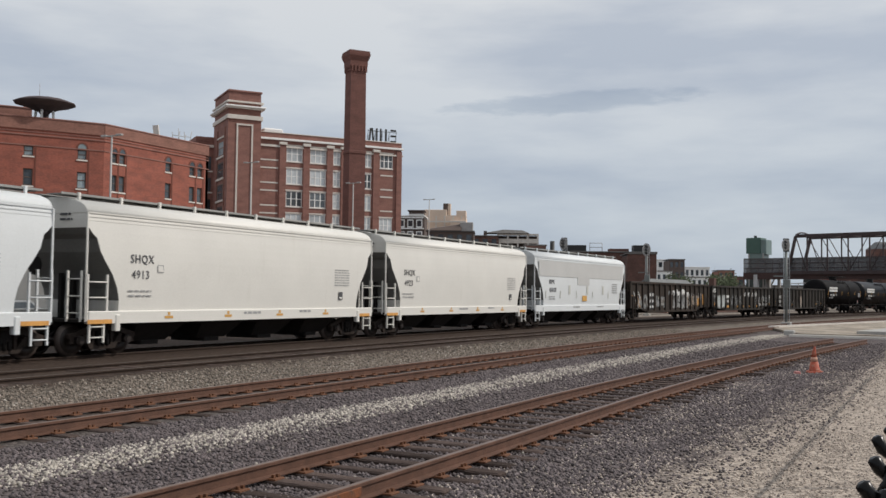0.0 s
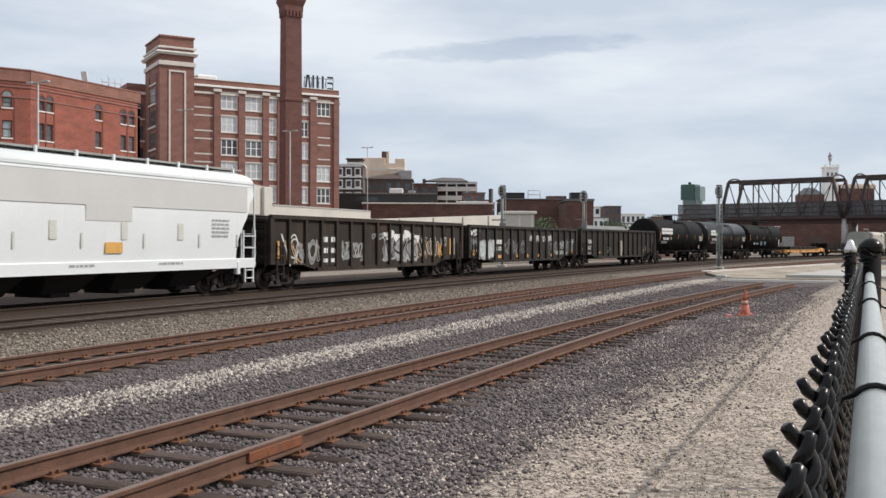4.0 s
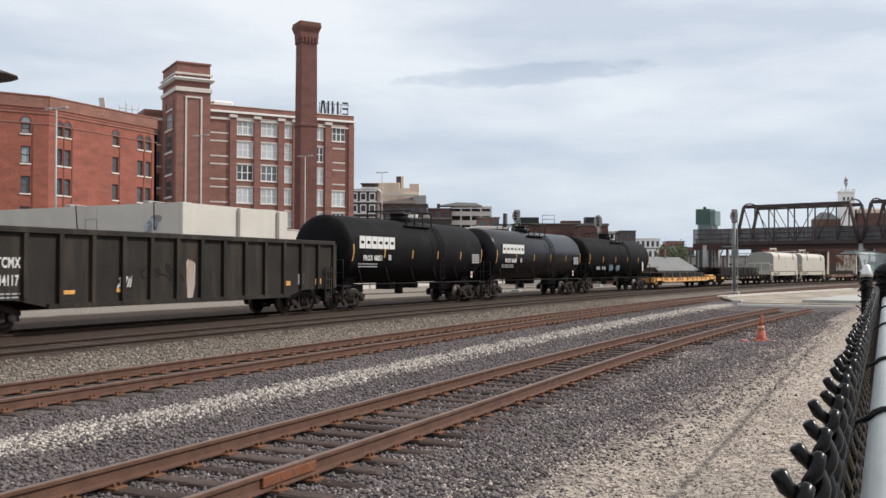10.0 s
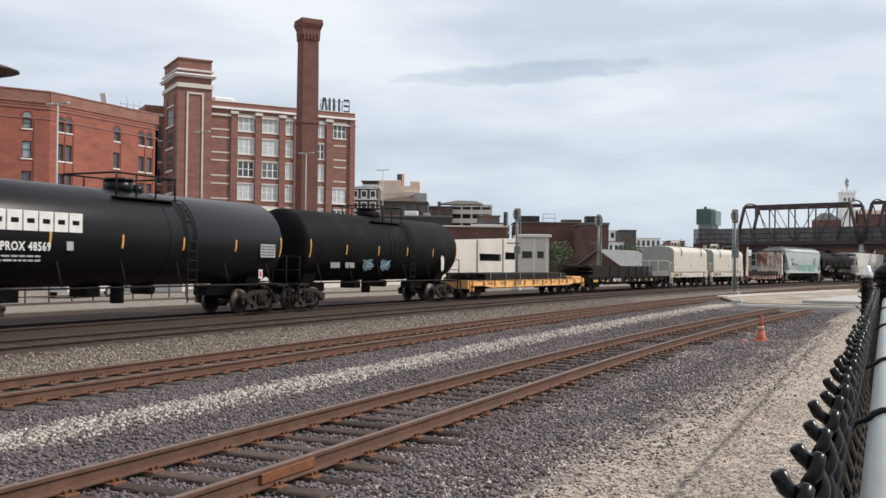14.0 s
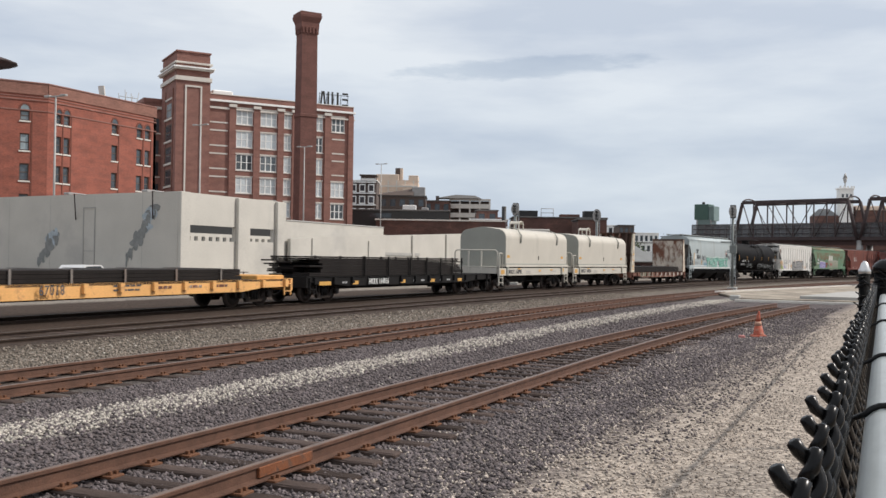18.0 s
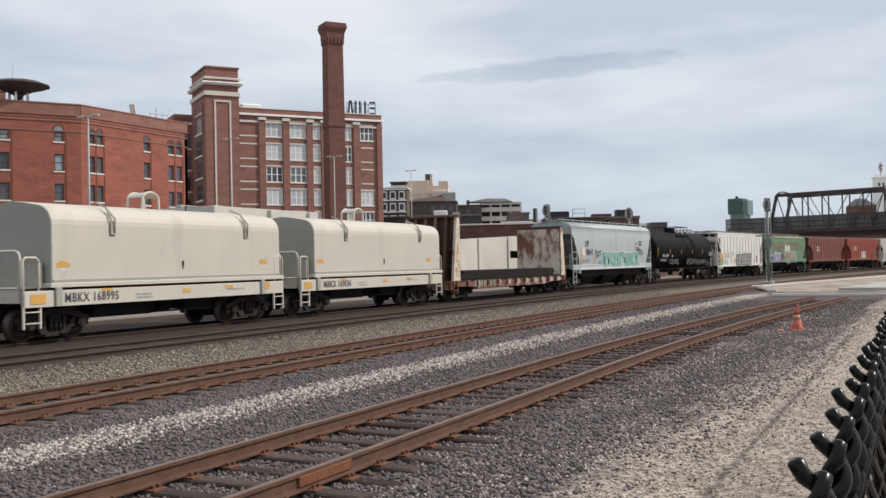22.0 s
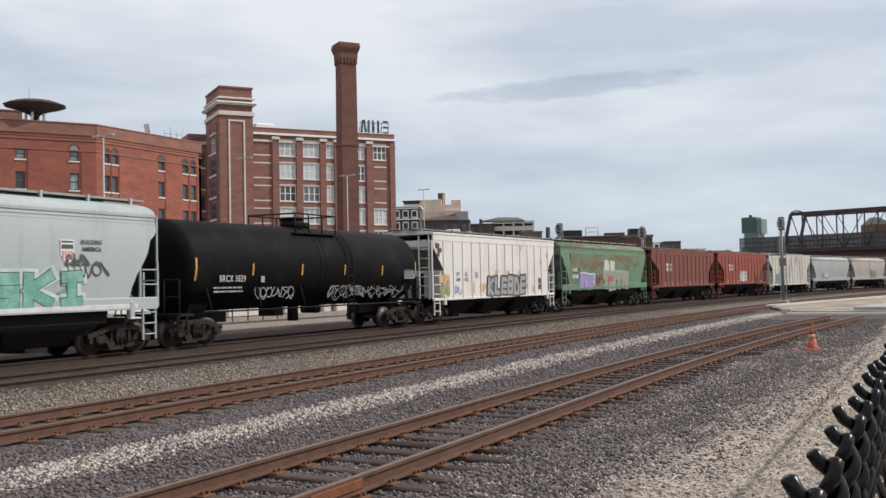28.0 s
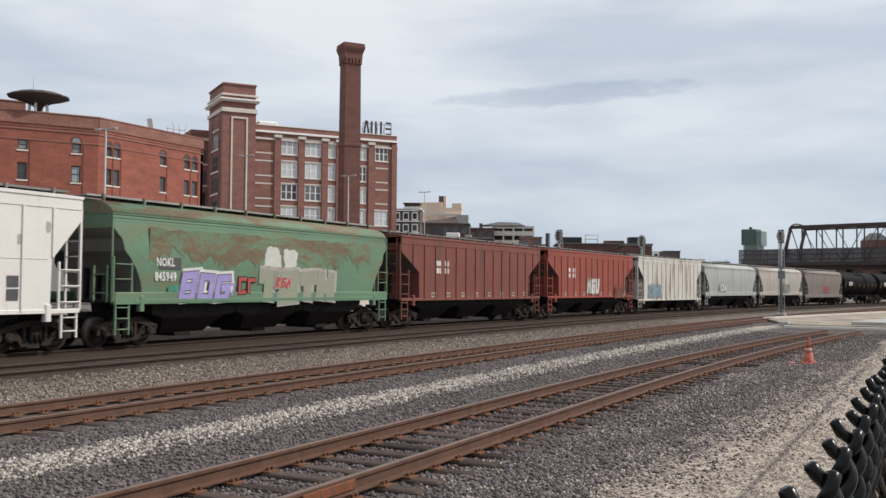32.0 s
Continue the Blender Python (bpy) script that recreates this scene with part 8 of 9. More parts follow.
# red hoppers and those behind
for i, seed in ((19, 180), (20, 190)):
    c = TRAIN[i]
    x = c["side"] + 0.006
    for dy in (-4.5, -3.7):
        for z in (3.0, 2.65):
            bars(c, "white_stencil", dy, z, 0.4, 0.28, 1, M["letter_white"], x, int(seed + z * 10 + dy), 0.9)
    for k in range(8):
        bars(c, "white_stencil", -5.0 + k * 1.5, 1.5, 0.4, 0.3, 2, M["tan_car"], x, seed + k, 0.5)
graffiti(TRAIN[20], -0.6, 2.0, 2.2, 1.0, 3, M["tag_white"], M["tan_car"], TRAIN[20]["side"] + 0.06, 200, 0.1)
graffiti(TRAIN[20], 4.5, 1.6, 2.2, 0.8, 4, M["rust_brown"], M["red_car"], TRAIN[20]["side"] + 0.06, 201, 0.1)
graffiti(TRAIN[21], -4.0, 1.7, 3.2, 1.0, 4, M["tag_blue"], M["tan_car"], TRAIN[21]["side"] + 0.06, 202, 0.1)
graffiti(TRAIN[22], -3.0, 2.0, 2.0, 0.7, 3, M["patch"], M["tag_grey"], TRAIN[22]["side"] + 0.06, 203, 0.1)
graffiti(TRAIN[23], 1.5, 2.0, 2.6, 0.9, 3, M["tag_grey"], M["tan_car"], TRAIN[23]["side"] + 0.06, 204, 0.1)
graffiti(TRAIN[24], 0.5, 1.9, 2.6, 0.9, 4, M["tag_red"], M["tag_grey"], TRAIN[24]["side"], 205, 0.1)


# ---- bridge, tower, signals, crossing, cone ----
def bridge():
    m = wall_frame(-25.4, 186.1, 108)
    top = thing("truss_bridge", "dark steel truss bridge across the tracks with mesh railings", "bridge", m)

    def truss(u0, span, v, z, h):
        n = 6
        bay = span / n
        ins = bay * 0.42
        part("bottom_chord", Geo().box(u0, u0 + span, v - 0.2, v + 0.2, z - 0.3, z + 0.3), M["truss"], top)
        part("top_chord", Geo().box(u0 + ins, u0 + span - ins, v - 0.25, v + 0.25, z + h - 0.3, z + h + 0.3), M["truss"], top)
        for a, b in ((u0, u0 + ins), (u0 + span, u0 + span - ins)):
            part("end_post", Geo().tube((a, v, z), (b, v, z + h), 0.32, 6), M["truss"], top)
        for k in range(1, n):
            part("upright", Geo().box(u0 + bay * k - 0.1, u0 + bay * k + 0.1, v - 0.1, v + 0.1, z, z + h), M["truss"], top)
        for k in range(n):
            a, b = u0 + bay * k, u0 + bay * (k + 1)
            if k in (0,):
                part("diagonal", Geo().tube((u0 + bay, v, z), (u0 + ins, v, z + h), 0.1, 6), M["truss"], top)
            elif k == n - 1:
                part("diagonal", Geo().tube((a, v, z), (u0 + span - ins, v, z + h), 0.1, 6), M["truss"], top)
            elif k < n / 2:
                part("diagonal", Geo().tube((a, v, z + h), (b, v, z), 0.075, 6), M["truss"], top)
            else:
                part("diagonal", Geo().tube((a, v, z), (b, v, z + h), 0.075, 6), M["truss"], top)
    for u0, span in ((0.0, 22.3), (22.9, 22.3), (45.8, 22.3)):
        for v in (0.0, 6.0):
            truss(u0, span, v, 6.5, 6.7)
        g = Geo()
        for k in range(2, 6):
            g.box(u0 + span * k / 6 - 0.1, u0 + span * k / 6 + 0.1, 0, 6, 13.0, 13.3)
        part("top_brace", g, M["truss"], top)
        for uu in (u0 + span / 6 * 0.42, u0 + span - span / 6 * 0.42):
            part("portal_arch", Geo().line([(uu, 3 + 3 * math.cos(a), 13.1 + 0.85 * math.sin(a)) for a in np.linspace(0, math.pi, 11)], 0.14), M["truss"], top)
    part("deck", Geo().box(-9, 70, 0.3, 5.7, 6.0, 6.5), M["girder"], top)
    part("girder", Geo().box(-9, 70, 0.25, 0.45, 5.3, 6.55), M["girder"], top)
    for v in (0.5, 5.5):
        g = Geo()
        for k in range(54):
            u = -9 + 1.45 * k
            g.box(u - 0.04, u + 0.04, v - 0.04, v + 0.04, 6.5, 9.2)
        for z in (7.4, 8.3, 9.15):
            g.box(-9, 70, v - 0.03, v + 0.03, z - 0.05, z + 0.05)
        part("railing", g, M["truss"], top)
        part("railing_mesh", Geo().box(-9, 70, v - 0.01, v + 0.01, 6.5, 9.3), M["dark_mesh"], top)
    for u in (22.6, 45.5, -6.5):
        for v in (0.6, 5.4):
            part("pier", Geo().tube((u, v, -0.3), (u, v, 6.2), 0.55, 12), M["pole"], top)


def dark_mesh_material():
    m = mat("railing_mesh", (0.12, 0.12, 0.125), 0.7, 0.2, 0.2, 1, 20)
    m.node_tree.nodes["Principled BSDF"].inputs["Alpha"].default_value = 0.6
    return m


M["dark_mesh"] = dark_mesh_material()
bridge()


def stair_tower():
    top = thing("stair_tower", "green and grey lift tower behind the bridge's end", "tower", pose(-32.3, 196.7, -0.3, 0, 0, -12))
    part("core", Geo().box(-1.3, 1.5, -1.5, 1.5, 8.0, 10.8), M["glass_green"], top)
    part("shaft", Geo().box(-1.9, 1.9, -1.5, 1.5, 0, 8.0), M["shaft_green"], top, "dark green enclosed lower shaft")
    for s in (0.0, 1.2):
        part("strut", Geo().line([(1.9, -1.7, 3.0 + s), (3.4, -1.7, 5.0 + s), (4.4, -1.7, 7.4)], 0.16, 6), M["pole"], top)
    part("column", Geo().box(4.4, 4.9, -1.8, -1.3, 0, 7.6), M["pole"], top)
    part("shaft_post", Geo().box(-1.45, -1.2, -1.6, -1.5, 0, 10.8).box(1.4, 1.65, -1.6, -1.5, 0, 10.8), M["pole"], top)
    part("head", Geo().slab(-1.9, 1.0, -1.6, 1.6, 10.8, 13.9, 0.1), M["green_box"], top)
    part("glazed_side", Geo().slab(1.0, 2.1, -1.5, 1.5, 10.6, 13.5, 0.1), M["glass_green"], top)
    part("vent", Geo().tube((-0.6, 0, 13.9), (-0.6, 0, 14.4), 0.3, 10), M["black"], top)
    for k in range(8):
        part("stair", Geo().box(-5.0 + k * 0.4, -4.7 + k * 0.4, -1, 1, 0.3 + k * 0.75, 0.45 + k * 0.75), M["pole"], top)


M["shaft_green"] = mat("shaft_green", (0.055, 0.075, 0.07), 0.6, 0, 0.2, 1, 10)
M["glass_green"] = mat("green_glass", (0.15, 0.21, 0.2), 0.3, 0, 0.15, 1, 10)
stair_tower()


M["mast_grey"] = mat("mast_grey", (0.17, 0.185, 0.18), 0.6, 0.2, 0.2, 2, 20)


def signal(x, y, head, rz=0.6):
    top = thing("railway_signal", "railway signal mast with a grey oval target", "signal", pose(x, y, -0.2), "signals")
    part("mast", Geo().tube((0, 0, 0), (0, 0, head + 0.4), 0.1, 10), M["mast_grey"], top)
    part("foundation", Geo().slab(-0.35, 0.35, -0.35, 0.35, 0, 0.3, 0.04), M["concrete_in"], top)
    n = 20
    g = Geo().loft([[(0.66 * rz * math.cos(2 * math.pi * i / n), d, head + rz * math.sin(2 * math.pi * i / n)) for i in range(n)] for d in (-0.16, -0.12)])
    t = part("target", g, M["pole"], top, "grey oval signal target")
    for z in (-0.5 * rz, 0.0, 0.5 * rz):
        part("hood", Geo().tube((0, -0.16, head + z), (0, -0.42, head + z), 0.2 * rz, 12, 0.18 * rz, False), M["signal"], t)
    part("case", Geo().slab(-0.2, 0.2, -0.12, 0.25, head - 0.5, head + 0.5, 0.03), M["signal"], top)
    g = Geo()
    for s in (-0.2, 0.2):
        g.box(s - 0.02, s + 0.02, 0.22, 0.26, 0.4, head + 0.3)
    for k in range(int(head / 0.35)):
        g.tube((-0.2, 0.24, 0.5 + 0.35 * k), (0.2, 0.24, 0.5 + 0.35 * k), 0.015, 5)
    part("ladder", g, M["steel_grey"], top)
    part("arm", Geo().box(-0.9, 0.3, -0.04, 0.04, head - 2.4, head - 2.3).slab(-0.22, 0.3, -0.1, 0.2, head - 3.2, head - 2.6, 0.03), M["mast_grey"], top)
    return top


signal(-10.53, 76.3, 6.1, 0.45)
signal(-27.25, 98, 6.9, 0.68)
signal(-27.44, 74, 6.3, 0.5)


def crossing():
    """Concrete road crossing over the tracks."""
    top = thing("road_crossing", "pale concrete road crossing laid across the tracks", "crossing", kind="structure")
    def sheet(name, outline, z0, z1, material):
        inner = [(px * 0.998 + 0.01, py + (0.03 if py < 70 else -0.03)) for px, py in outline]
        return part(name, Geo().loft([[(px, py, z0) for px, py in outline], [(px, py, z1 - 0.02) for px, py in outline], [(px, py, z1) for px, py in inner]], smooth=False), material, top)
    sheet("slab", [(-7.4, 57.0), (16, 57.0), (16, 98), (-2.9, 97.6), (-10.1, 66.5)], -0.16, -0.04, M["slab"])
    sheet("island", [(-4.3, 58.0), (16, 58.0), (16, 71), (-2.1, 71)], -0.05, 0.14, M["concrete_in"])
    # far kerb, along the road's edge
    a, b = Vector((-10.1, 66.5)), Vector((-2.9, 97.6))
    d = (b - a).normalized()
    n = Vector((d.y, -d.x)) * 0.22
    sheet("far_kerb", [tuple(a - n), tuple(a + n), tuple(b + n), tuple(b - n)], -0.16, 0.05, M["stonetrim"])
    part("kerb", Geo().slab(-7.5, 12, 55.25, 55.5, -0.2, -0.06, 0.02), M["stonetrim"], top)
    part("footing", Geo().slab(-8.0, -7.45, 56.9, 57.6, -0.2, 0.1, 0.05), M["concrete_in"], top)


crossing()


def traffic_cone(x, y):
    """An old cone, its tip bent over and its collar scuffed."""
    top = thing("traffic_cone", "weathered orange traffic cone with a dirty collar", "cone", pose(x, y, -0.17, 2, -3, 20))
    part("base", Geo().slab(-0.21, 0.2, -0.2, 0.19, 0, 0.055, 0.025), M["orange"], top)

    def ring(z, r, dx=0.0):
        return [(dx + r * math.cos(2 * math.pi * i / 20), r * math.sin(2 * math.pi * i / 20), z) for i in range(20)]
    part("lower_body", Geo().loft([ring(0.05, 0.16), ring(0.08, 0.145), ring(0.32, 0.102)]), M["orange"], top)
    part("collar", Geo().loft([ring(0.318, 0.105), ring(0.44, 0.082, 0.004)]), M["collar"], top, "dirty orange-white collar")
    part("tip", Geo().loft([ring(0.44, 0.079, 0.004), ring(0.58, 0.053, 0.012), ring(0.68, 0.034, 0.028), ring(0.73, 0.026, 0.04)]), M["orange"], top)


M["collar"] = mat("dirty_collar", (0.5, 0.28, 0.2), 0.7, 0, 0.3, 8, 60)
traffic_cone(-3.25, 29.0)
tagged(part("plastic_scrap", Geo().slab(-0.09, 0.07, -0.07, 0.06, 0, 0.07, 0.02), M["shield_pink"], m=pose(-3.62, 28.3, -0.17, 0, 4, 30)), "scrap of red plastic lying on the ballast", "litter")


# ---- chain-link fence beside the camera ----
FX = 0.004


def fence():
    top = thing("chain_link_fence", "black vinyl chain-link fence with a galvanised top rail", "fence")
    part("top_rail", Geo().tube((FX, -6, 1.755), (FX, 5.75, 1.755), 0.0215, 24), M["zinc"], top, "galvanised steel top rail")
    part("top_rail", Geo().tube((FX, 5.85, 1.755), (FX, 30, 1.755), 0.0215, 12), M["zinc"], top, "galvanised steel top rail")
    # each wire: two strands twisted above the rail, their cut ends spread, and a zigzag below
    px, pitch, w = FX - 0.041, 0.0875, 0.0043
    near = random.Random(7)
    k = -18
    while 0.49 + k * pitch < 11:
        y = 0.49 + k * pitch
        close = y < 2.2
        n = 12 if close else 5
        steps = 16 if close else 7
        spread = near.uniform(0.8, 1.25)
        turn = near.uniform(-0.5, 0.5)
        for ph in (0.0, math.pi):
            pts = []
            for i in range(steps + 1):
                t = i / steps
                a = ph + turn + 2.5 * math.pi * t
                pts.append((px + 0.0042 * math.cos(a) + 0.002 * t, y + 0.0042 * math.sin(a), 1.767 + 0.050 * t))
            e = pts[-1]
            if ph == 0.0:
                pts += [(e[0] - 0.003, e[1] - 0.002, e[2] + 0.004), (e[0] - 0.0075 * spread, e[1] - 0.004, e[2] + 0.008), (e[0] - 0.0105 * spread, e[1] - 0.005, e[2] + 0.0135 * spread)]
            else:
                pts += [(e[0] + 0.0005, e[1] + 0.002, e[2] + 0.004), (e[0] + 0.0015, e[1] + 0.005 * spread, e[2] + 0.009)]
            # on downwards as one side of the mesh
            s = 1 if ph else -1
            low = [(px + 0.006 * s * (1 if j % 2 else -1), y + (s * pitch / 2 if j % 2 else 0), 1.768 - 0.044 * j) for j in range(38, 0, -1)]
            soft = []
            for q0, q1 in zip(low, low[1:] + [pts[0]]):
                soft += [q0, tuple(0.88 * u + 0.12 * v for u, v in zip(q0, q1)), tuple(0.12 * u + 0.88 * v for u, v in zip(q0, q1))]
            part("mesh_wire", Geo().line((soft if close else low) + pts, w, n if not close else 10), M["vinyl"], top)
        k += 1
    for yy, xx, r, zt, cap in ((5.8, FX + 0.004, 0.055, 1.9, "vinyl"), (6.05, -0.098, 0.031, 1.89, "cap"), (8.9, FX - 0.012, 0.03, 1.86, "vinyl"), (11.9, FX - 0.012, 0.03, 1.86, "vinyl"), (-2.6, FX - 0.012, 0.03, 1.86, "vinyl")):
        p = part("post", Geo().tube((xx, yy, -0.15), (xx, yy, zt), r, 20), M["post_black"], top)
        prof = ((1.15, 0.0), (1.15, 0.035), (0.95, 0.05), (0.6, 0.066), (0.2, 0.074)) if cap == "vinyl" else ((1.1, 0.0), (1.12, 0.02), (0.8, 0.04), (0.62, 0.06), (0.2, 0.075))
        part("post_cap", Geo().loft([[(xx + r * q * math.cos(2 * math.pi * i / 16), yy + r * q * math.sin(2 * math.pi * i / 16), zt - 0.01 + z) for i in range(16)] for q, z in prof]), M[cap], p)
    # ties that hold the mesh to the rail, their ends hanging off
    for yy, tail in ((1.13, 0.05), (1.78, 0.04), (2.9, 0.04), (4.2, 0.05)):
        pts = [(px - 0.002, yy, 1.742), (px + 0.008, yy + 0.002, 1.764)] + [(FX + 0.0255 * math.cos(a), yy + 0.006 * (2.4 - a), 1.755 + 0.0255 * math.sin(a)) for a in np.linspace(2.5, 0.2, 8)]
        e = pts[-1]
        pts += [(e[0] + tail * 0.5, e[1] - 0.008, e[2] - 0.008), (e[0] + tail, e[1] - 0.022, e[2] - 0.03)]
        part("tie_wire", Geo().line(pts, 0.0034, 8), M["vinyl"], top)

    # loose tie wires curling round the terminal posts
    cr = random.Random(12)
    for k in range(56):
        yy, xx = (5.8, FX + 0.004) if k % 2 else (6.05, -0.098)
        r = 0.06 if k % 2 else 0.036
        z0, a0 = cr.uniform(1.25, 1.86), cr.uniform(2.0, 3.2)
        pts = [(xx + r * math.cos(a0 + a), yy + r * math.sin(a0 + a), z0 + 0.01 * a) for a in np.linspace(0, 2.4, 9)]
        e, q = pts[-1], cr.uniform(0.025, 0.075)
        pts += [(e[0] - q * 0.6, e[1] - q * 0.4, e[2] + q * cr.uniform(-0.6, 0.9)), (e[0] - q * 1.4, e[1] - q * 0.3, e[2] + q * cr.uniform(-1.5, 1.2))]
        part("tie_wire", Geo().line(pts, 0.0036, 6), M["vinyl"], top)


fence()


# rust-stained joint on the near rail
tagged(part("joint_bar", Geo().slab(-0.02, 0.02, -0.46, 0.46, -0.13, -0.035, 0.008), M["rustpatch"], m=pose(-6.05 + 0.7525 + 0.026, 7.9, 0)), "orange rusted joint bar on the near rail", "joint bar")


# ---- ties, plates and stones ----
def lay_ties(top, track, s_from, s_to, pitch, length, proud, plates=False):
    g = Geo().slab(-length / 2, length / 2, -0.105, 0.105, -0.36, -0.19 + proud, 0.018)
    me = g.mesh("tie")
    pl = None
    if plates:
        h = Geo()
        for sx in (-0.7525, 0.7525):
            h.slab(sx - 0.17, sx + 0.17, -0.09, 0.09, -0.195 + proud, -0.17 + proud, 0.006)
            for dx in (-0.105, 0.105):
                h.box(sx + dx - 0.018, sx + dx + 0.018, -0.05, -0.02, -0.17 + proud, -0.135 + proud)
                h.box(sx + dx - 0.018, sx + dx + 0.018, 0.03, 0.06, -0.17 + proud, -0.138 + proud)
            h.box(sx - 0.12, sx - 0.075, -0.15, -0.10, -0.19, -0.12)
        pl = h.mesh("tie_plate")
    s = s_from
    while s < s_to:
        x, y, a = along(track, s + random.uniform(-0.04, 0.04))
        m = pose(x + random.uniform(-0.12, 0.12), y, random.uniform(-0.02, 0.008), random.uniform(-1.5, 1.5), random.uniform(-0.4, 0.4), -math.degrees(a) + random.uniform(-2.2, 2.2))
        t = part("tie", me, M["tie"], top, m=m)
        if pl:
            part("tie_plate", pl, M["plate"], t, m=pose(-m.translation.x + x, 0, 0))
        s += pitch


lay_ties(track_1, 1, 3.0, 49.5, 0.58, 2.6, 0.0, True)
lay_ties(track_2, 2, 6.0, 60.0, 0.56, 2.6, 0.012, True)
lay_ties(track_3, 3, 9.0, 62.0, 0.56, 2.75, 0.112)


def stones(name, label, material, areas, seed, clumps=0):
    """Loose angular stones: areas are (count, x0, x1, y0, y1, smallest, largest)."""
    rs = np.random.RandomState(seed)
    octa = np.array([(1, 0, 0), (-1, 0, 0), (0, 1, 0), (0, -1, 0), (0, 0, 1), (0, 0, -1)], float)
    tri = np.array([(0, 2, 4), (2, 1, 4), (1, 3, 4), (3, 0, 4), (2, 0, 5), (1, 2, 5), (3, 1, 5), (0, 3, 5)])
    vs, fs, k = [], [], 0
    for count, x0, x1, y0, y1, lo, hi in areas:
        u = rs.rand(count)
        ys = y0 + (y1 - y0) * u
        xs = rs.triangular(x0, (x0 + x1) / 2, x1, count) if "pale" in name else rs.uniform(x0, x1, count)
        if clumps:
            # gathered in loose drifts that run with the track
            cx, cy = rs.uniform(x0, x1, clumps), y0 + (y1 - y0) * rs.rand(clumps) ** 1.4
            pick = rs.randint(0, clumps, count)
            xs = cx[pick] + rs.normal(0, 0.14, count)
            ys = cy[pick] + rs.normal(0, 0.5, count)
        size = rs.uniform(lo, hi, count)
        gz = np.interp(xs, [-29, -25, -16.9, -16.5, -15.5, -10.5, -9.2, -8.0, -4.2, -3.2, -1.5], [-0.35, -0.09, -0.09, -0.17, -0.22, -0.2, -0.15, -0.24, -0.24, -0.18, -0.12])
        bx = np.where(ys < 24, 0, (ys - 24) ** 2 / 1040.0)
        p = octa[None] * (size[:, None, None] * rs.uniform(0.6, 1.25, (count, 6, 1))) + rs.normal(0, 0.13, (count, 6, 3)) * size[:, None, None]
        p[:, :, 2] *= 0.75
        a = rs.uniform(0, 6.283, count)
        c, s = np.cos(a)[:, None], np.sin(a)[:, None]
        q = p.copy()
        q[:, :, 0] = p[:, :, 0] * c - p[:, :, 1] * s + (xs + bx)[:, None]
        q[:, :, 1] = p[:, :, 0] * s + p[:, :, 1] * c + ys[:, None]
        q[:, :, 2] += (gz + size * 0.3)[:, None]
        vs.append(q.reshape(-1, 3))
        fs.append((tri[None] + 6 * (k + np.arange(count))[:, None, None]).reshape(-1, 3))
        k += count
    v, f = np.concatenate(vs), np.concatenate(fs)
    me = bpy.data.meshes.new(name)
    me.vertices.add(len(v))
    me.vertices.foreach_set("co", v.ravel())
    me.loops.add(f.size)
    me.loops.foreach_set("vertex_index", f.ravel())
    me.polygons.add(len(f))
    me.polygons.foreach_set("loop_start", np.arange(0, f.size, 3))
    me.polygons.foreach_set("loop_total", np.full(len(f), 3))
    me.update()
    me.validate()
    me.materials.append(material)
    return tagged(new(name, me), label, "ballast", kind="stuff")


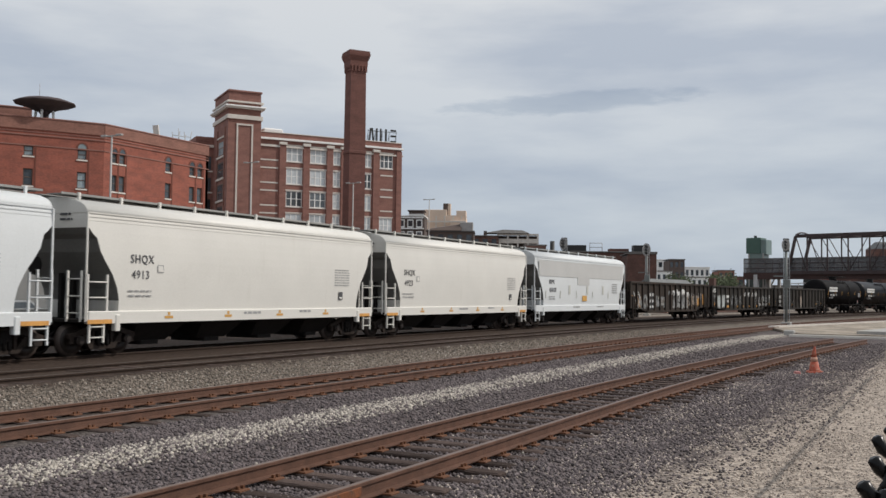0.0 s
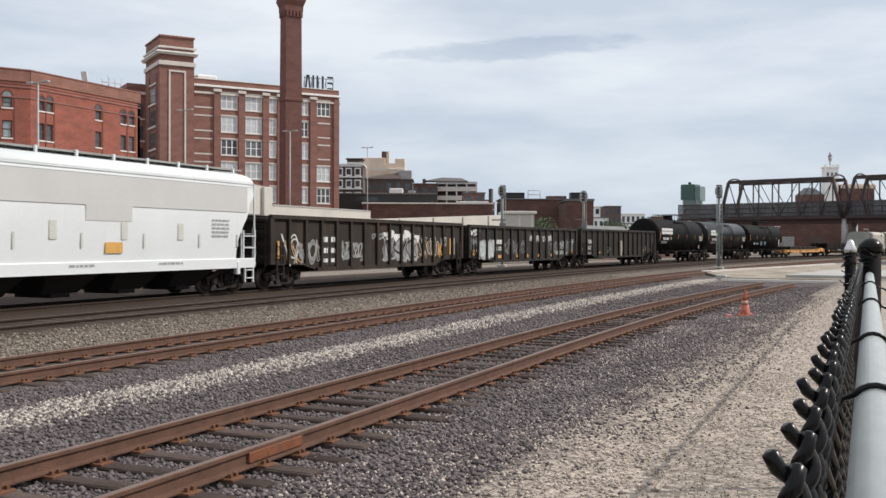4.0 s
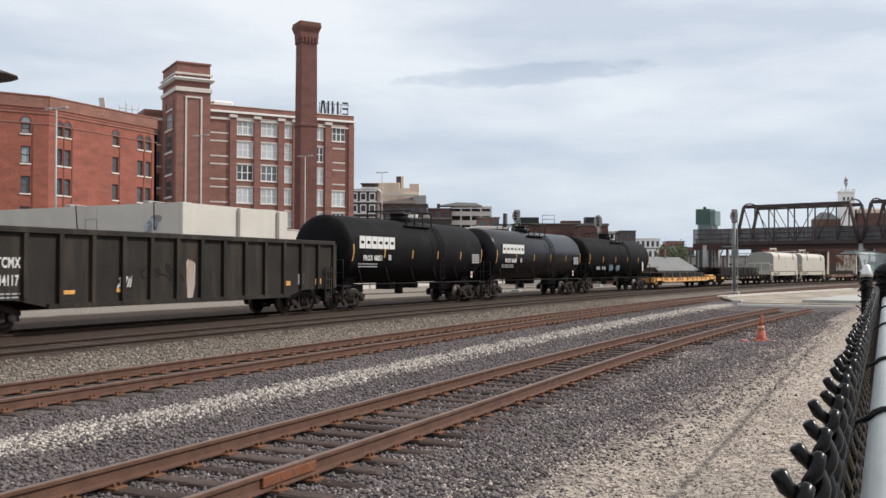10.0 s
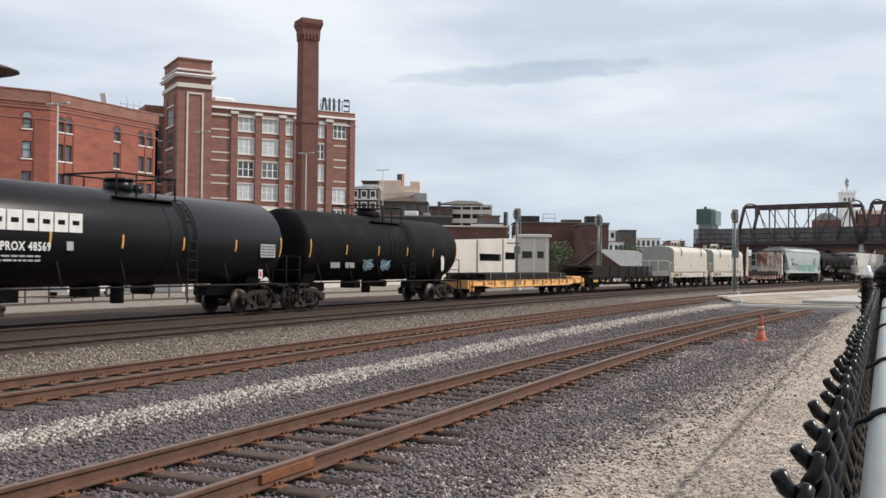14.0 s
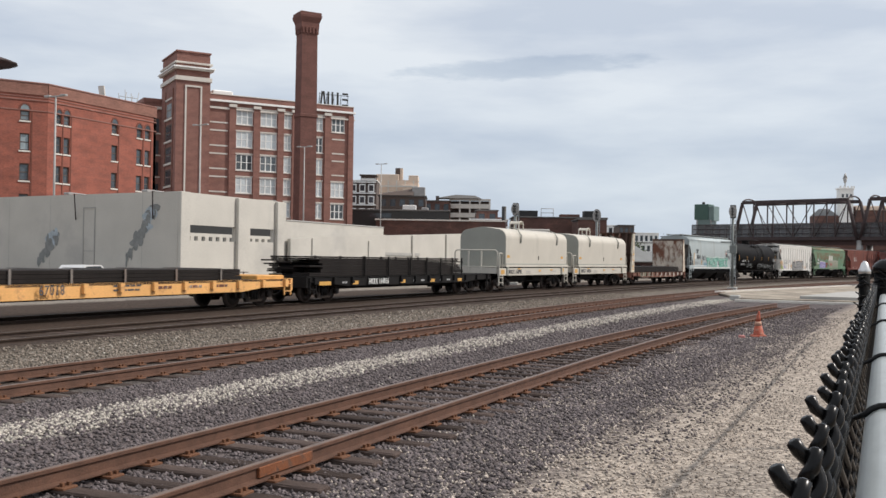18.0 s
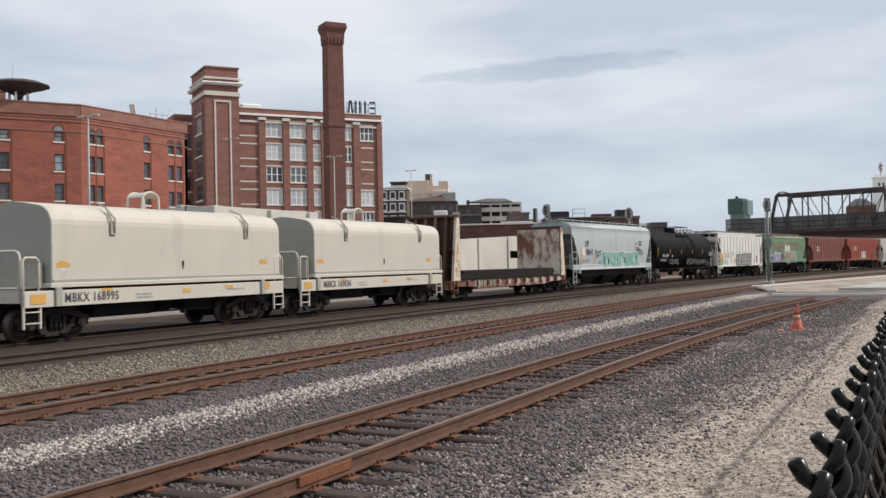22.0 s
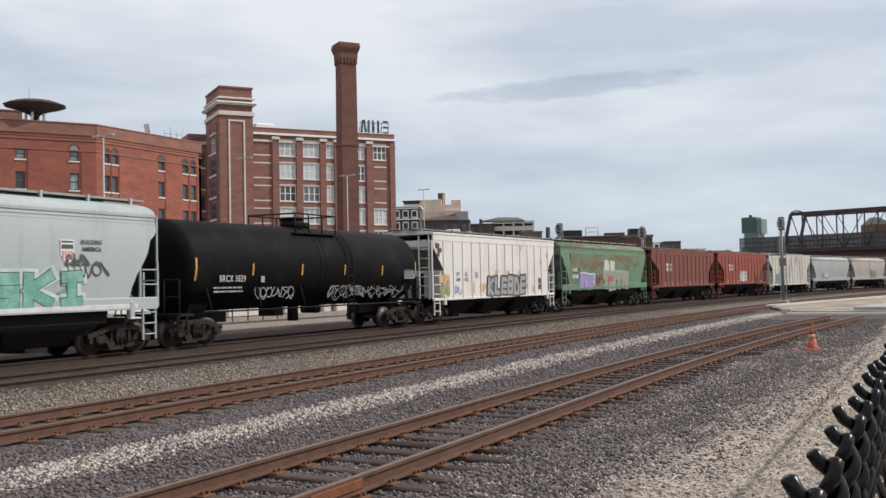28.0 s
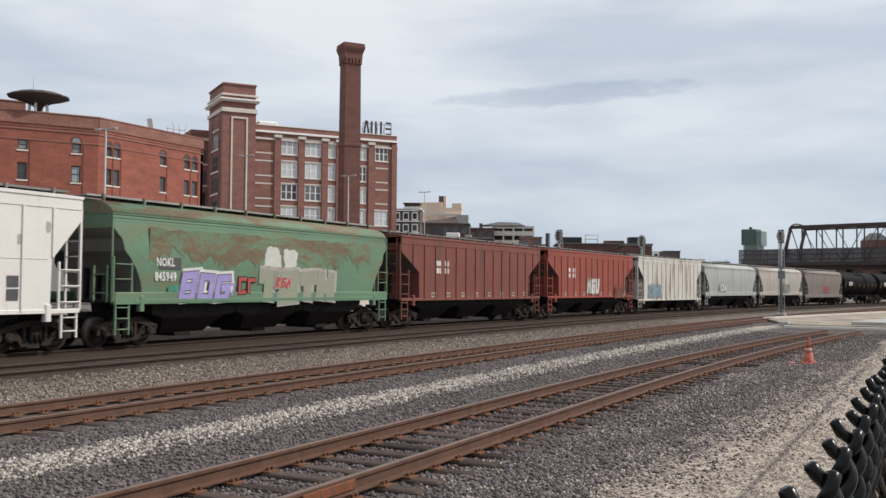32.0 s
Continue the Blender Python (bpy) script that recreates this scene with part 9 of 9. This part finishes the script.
stones("ballast_stones", "dark grey crushed ballast stones between the tracks", M["stone"],
       [(30000, -11.0, -3.1, 4.5, 14, 0.018, 0.04), (28000, -11.2, -3.0, 14, 30, 0.022, 0.045), (9000, -11, -2.4, 30, 50, 0.03, 0.055), (1500, -3.7, -2.7, 5, 40, 0.014, 0.032), (2600, -3.2, -2.0, 10, 40, 0.014, 0.034), (700, -2.3, -1.5, 14, 40, 0.012, 0.03), (700, -3.6, -2.2, 5, 40, 0.012, 0.03), (260, -3.0, -1.3, 5, 40, 0.01, 0.026), (120, -2.5, -0.3, 5, 40, 0.01, 0.022)], 3)
stones("pale_ballast_stones", "pale limestone ballast spilled in a strip", M["stone_pale"],
       [(6500, -9.85, -8.55, 5, 20, 0.018, 0.042), (6000, -9.9, -8.5, 20, 55, 0.025, 0.05), (700, -10.9, -3.4, 5, 30, 0.015, 0.035), (500, -16.9, -14.0, 9, 40, 0.02, 0.045)], 4)
stones("tan_gravel_stones", "brown and grey gravel between the main tracks", M["stone_tan"],
       [(10000, -16.9, -14.0, 9, 30, 0.022, 0.045), (5000, -16.8, -14.0, 30, 60, 0.03, 0.055)], 5)
stones("sandy_gravel_stones", "pale sandy gravel beside the fence", M["stone_sand"],
       [(2600, -4.6, -1.6, 5, 22, 0.012, 0.03), (900, -4.4, -1.4, 22, 45, 0.015, 0.035), (4500, -2.7, -0.15, 4, 9, 0.006, 0.016), (4500, -2.2, -0.15, 9, 16, 0.007, 0.018), (3500, -1.9, -0.3, 16, 50, 0.01, 0.024), (1500, -3.6, -1.9, 5, 11, 0.012, 0.028), (500, -3.4, -2.0, 11, 30, 0.014, 0.03)], 6)

stones("pale_chip_drifts", "pale stone chips drifted over the dark ballast", M["stone_sand"],
       [(3600, -5.0, -2.6, 6.5, 26, 0.012, 0.03), (900, -5.2, -3.4, 24, 40, 0.018, 0.035)], 8, 55)


# ---- what moves ----
def motions():
    for car, a, b in zip(TRAIN, SPLIT, SPLIT[1:]):
        rows = []
        for k in range(33):
            s = (a + b) / 2 - travelled(k)
            h = (b - a) / 2 - 2.4
            x0, y0, _ = along(4, s - h)
            x1, y1, _ = along(4, s + h)
            rows.append((float(k), pose((x0 + x1) / 2, (y0 + y1) / 2, 0, 0, 0, -math.degrees(math.atan2(x1 - x0, y1 - y0)))))
        walk(car, rows)
    # the wheels roll with the distance travelled; alike wheelsets share one set of keys
    for w in WHEELS:
        y = w.location.y
        walk(w, [(k / 15, pose(0, y, WHEEL_R, math.degrees(travelled(k / 15) / WHEEL_R) % 360)) for k in range(481)])
    for w in ROLLING:
        if w not in WHEELS:
            first = WHEELS[0] if w.location.y < 0 else WHEELS[1]
            w.rotation_mode = "QUATERNION"
            w.animation_data_create()
            w.animation_data.action = first.animation_data.action
            w.animation_data.action_slot = first.animation_data.action_slot


motions()
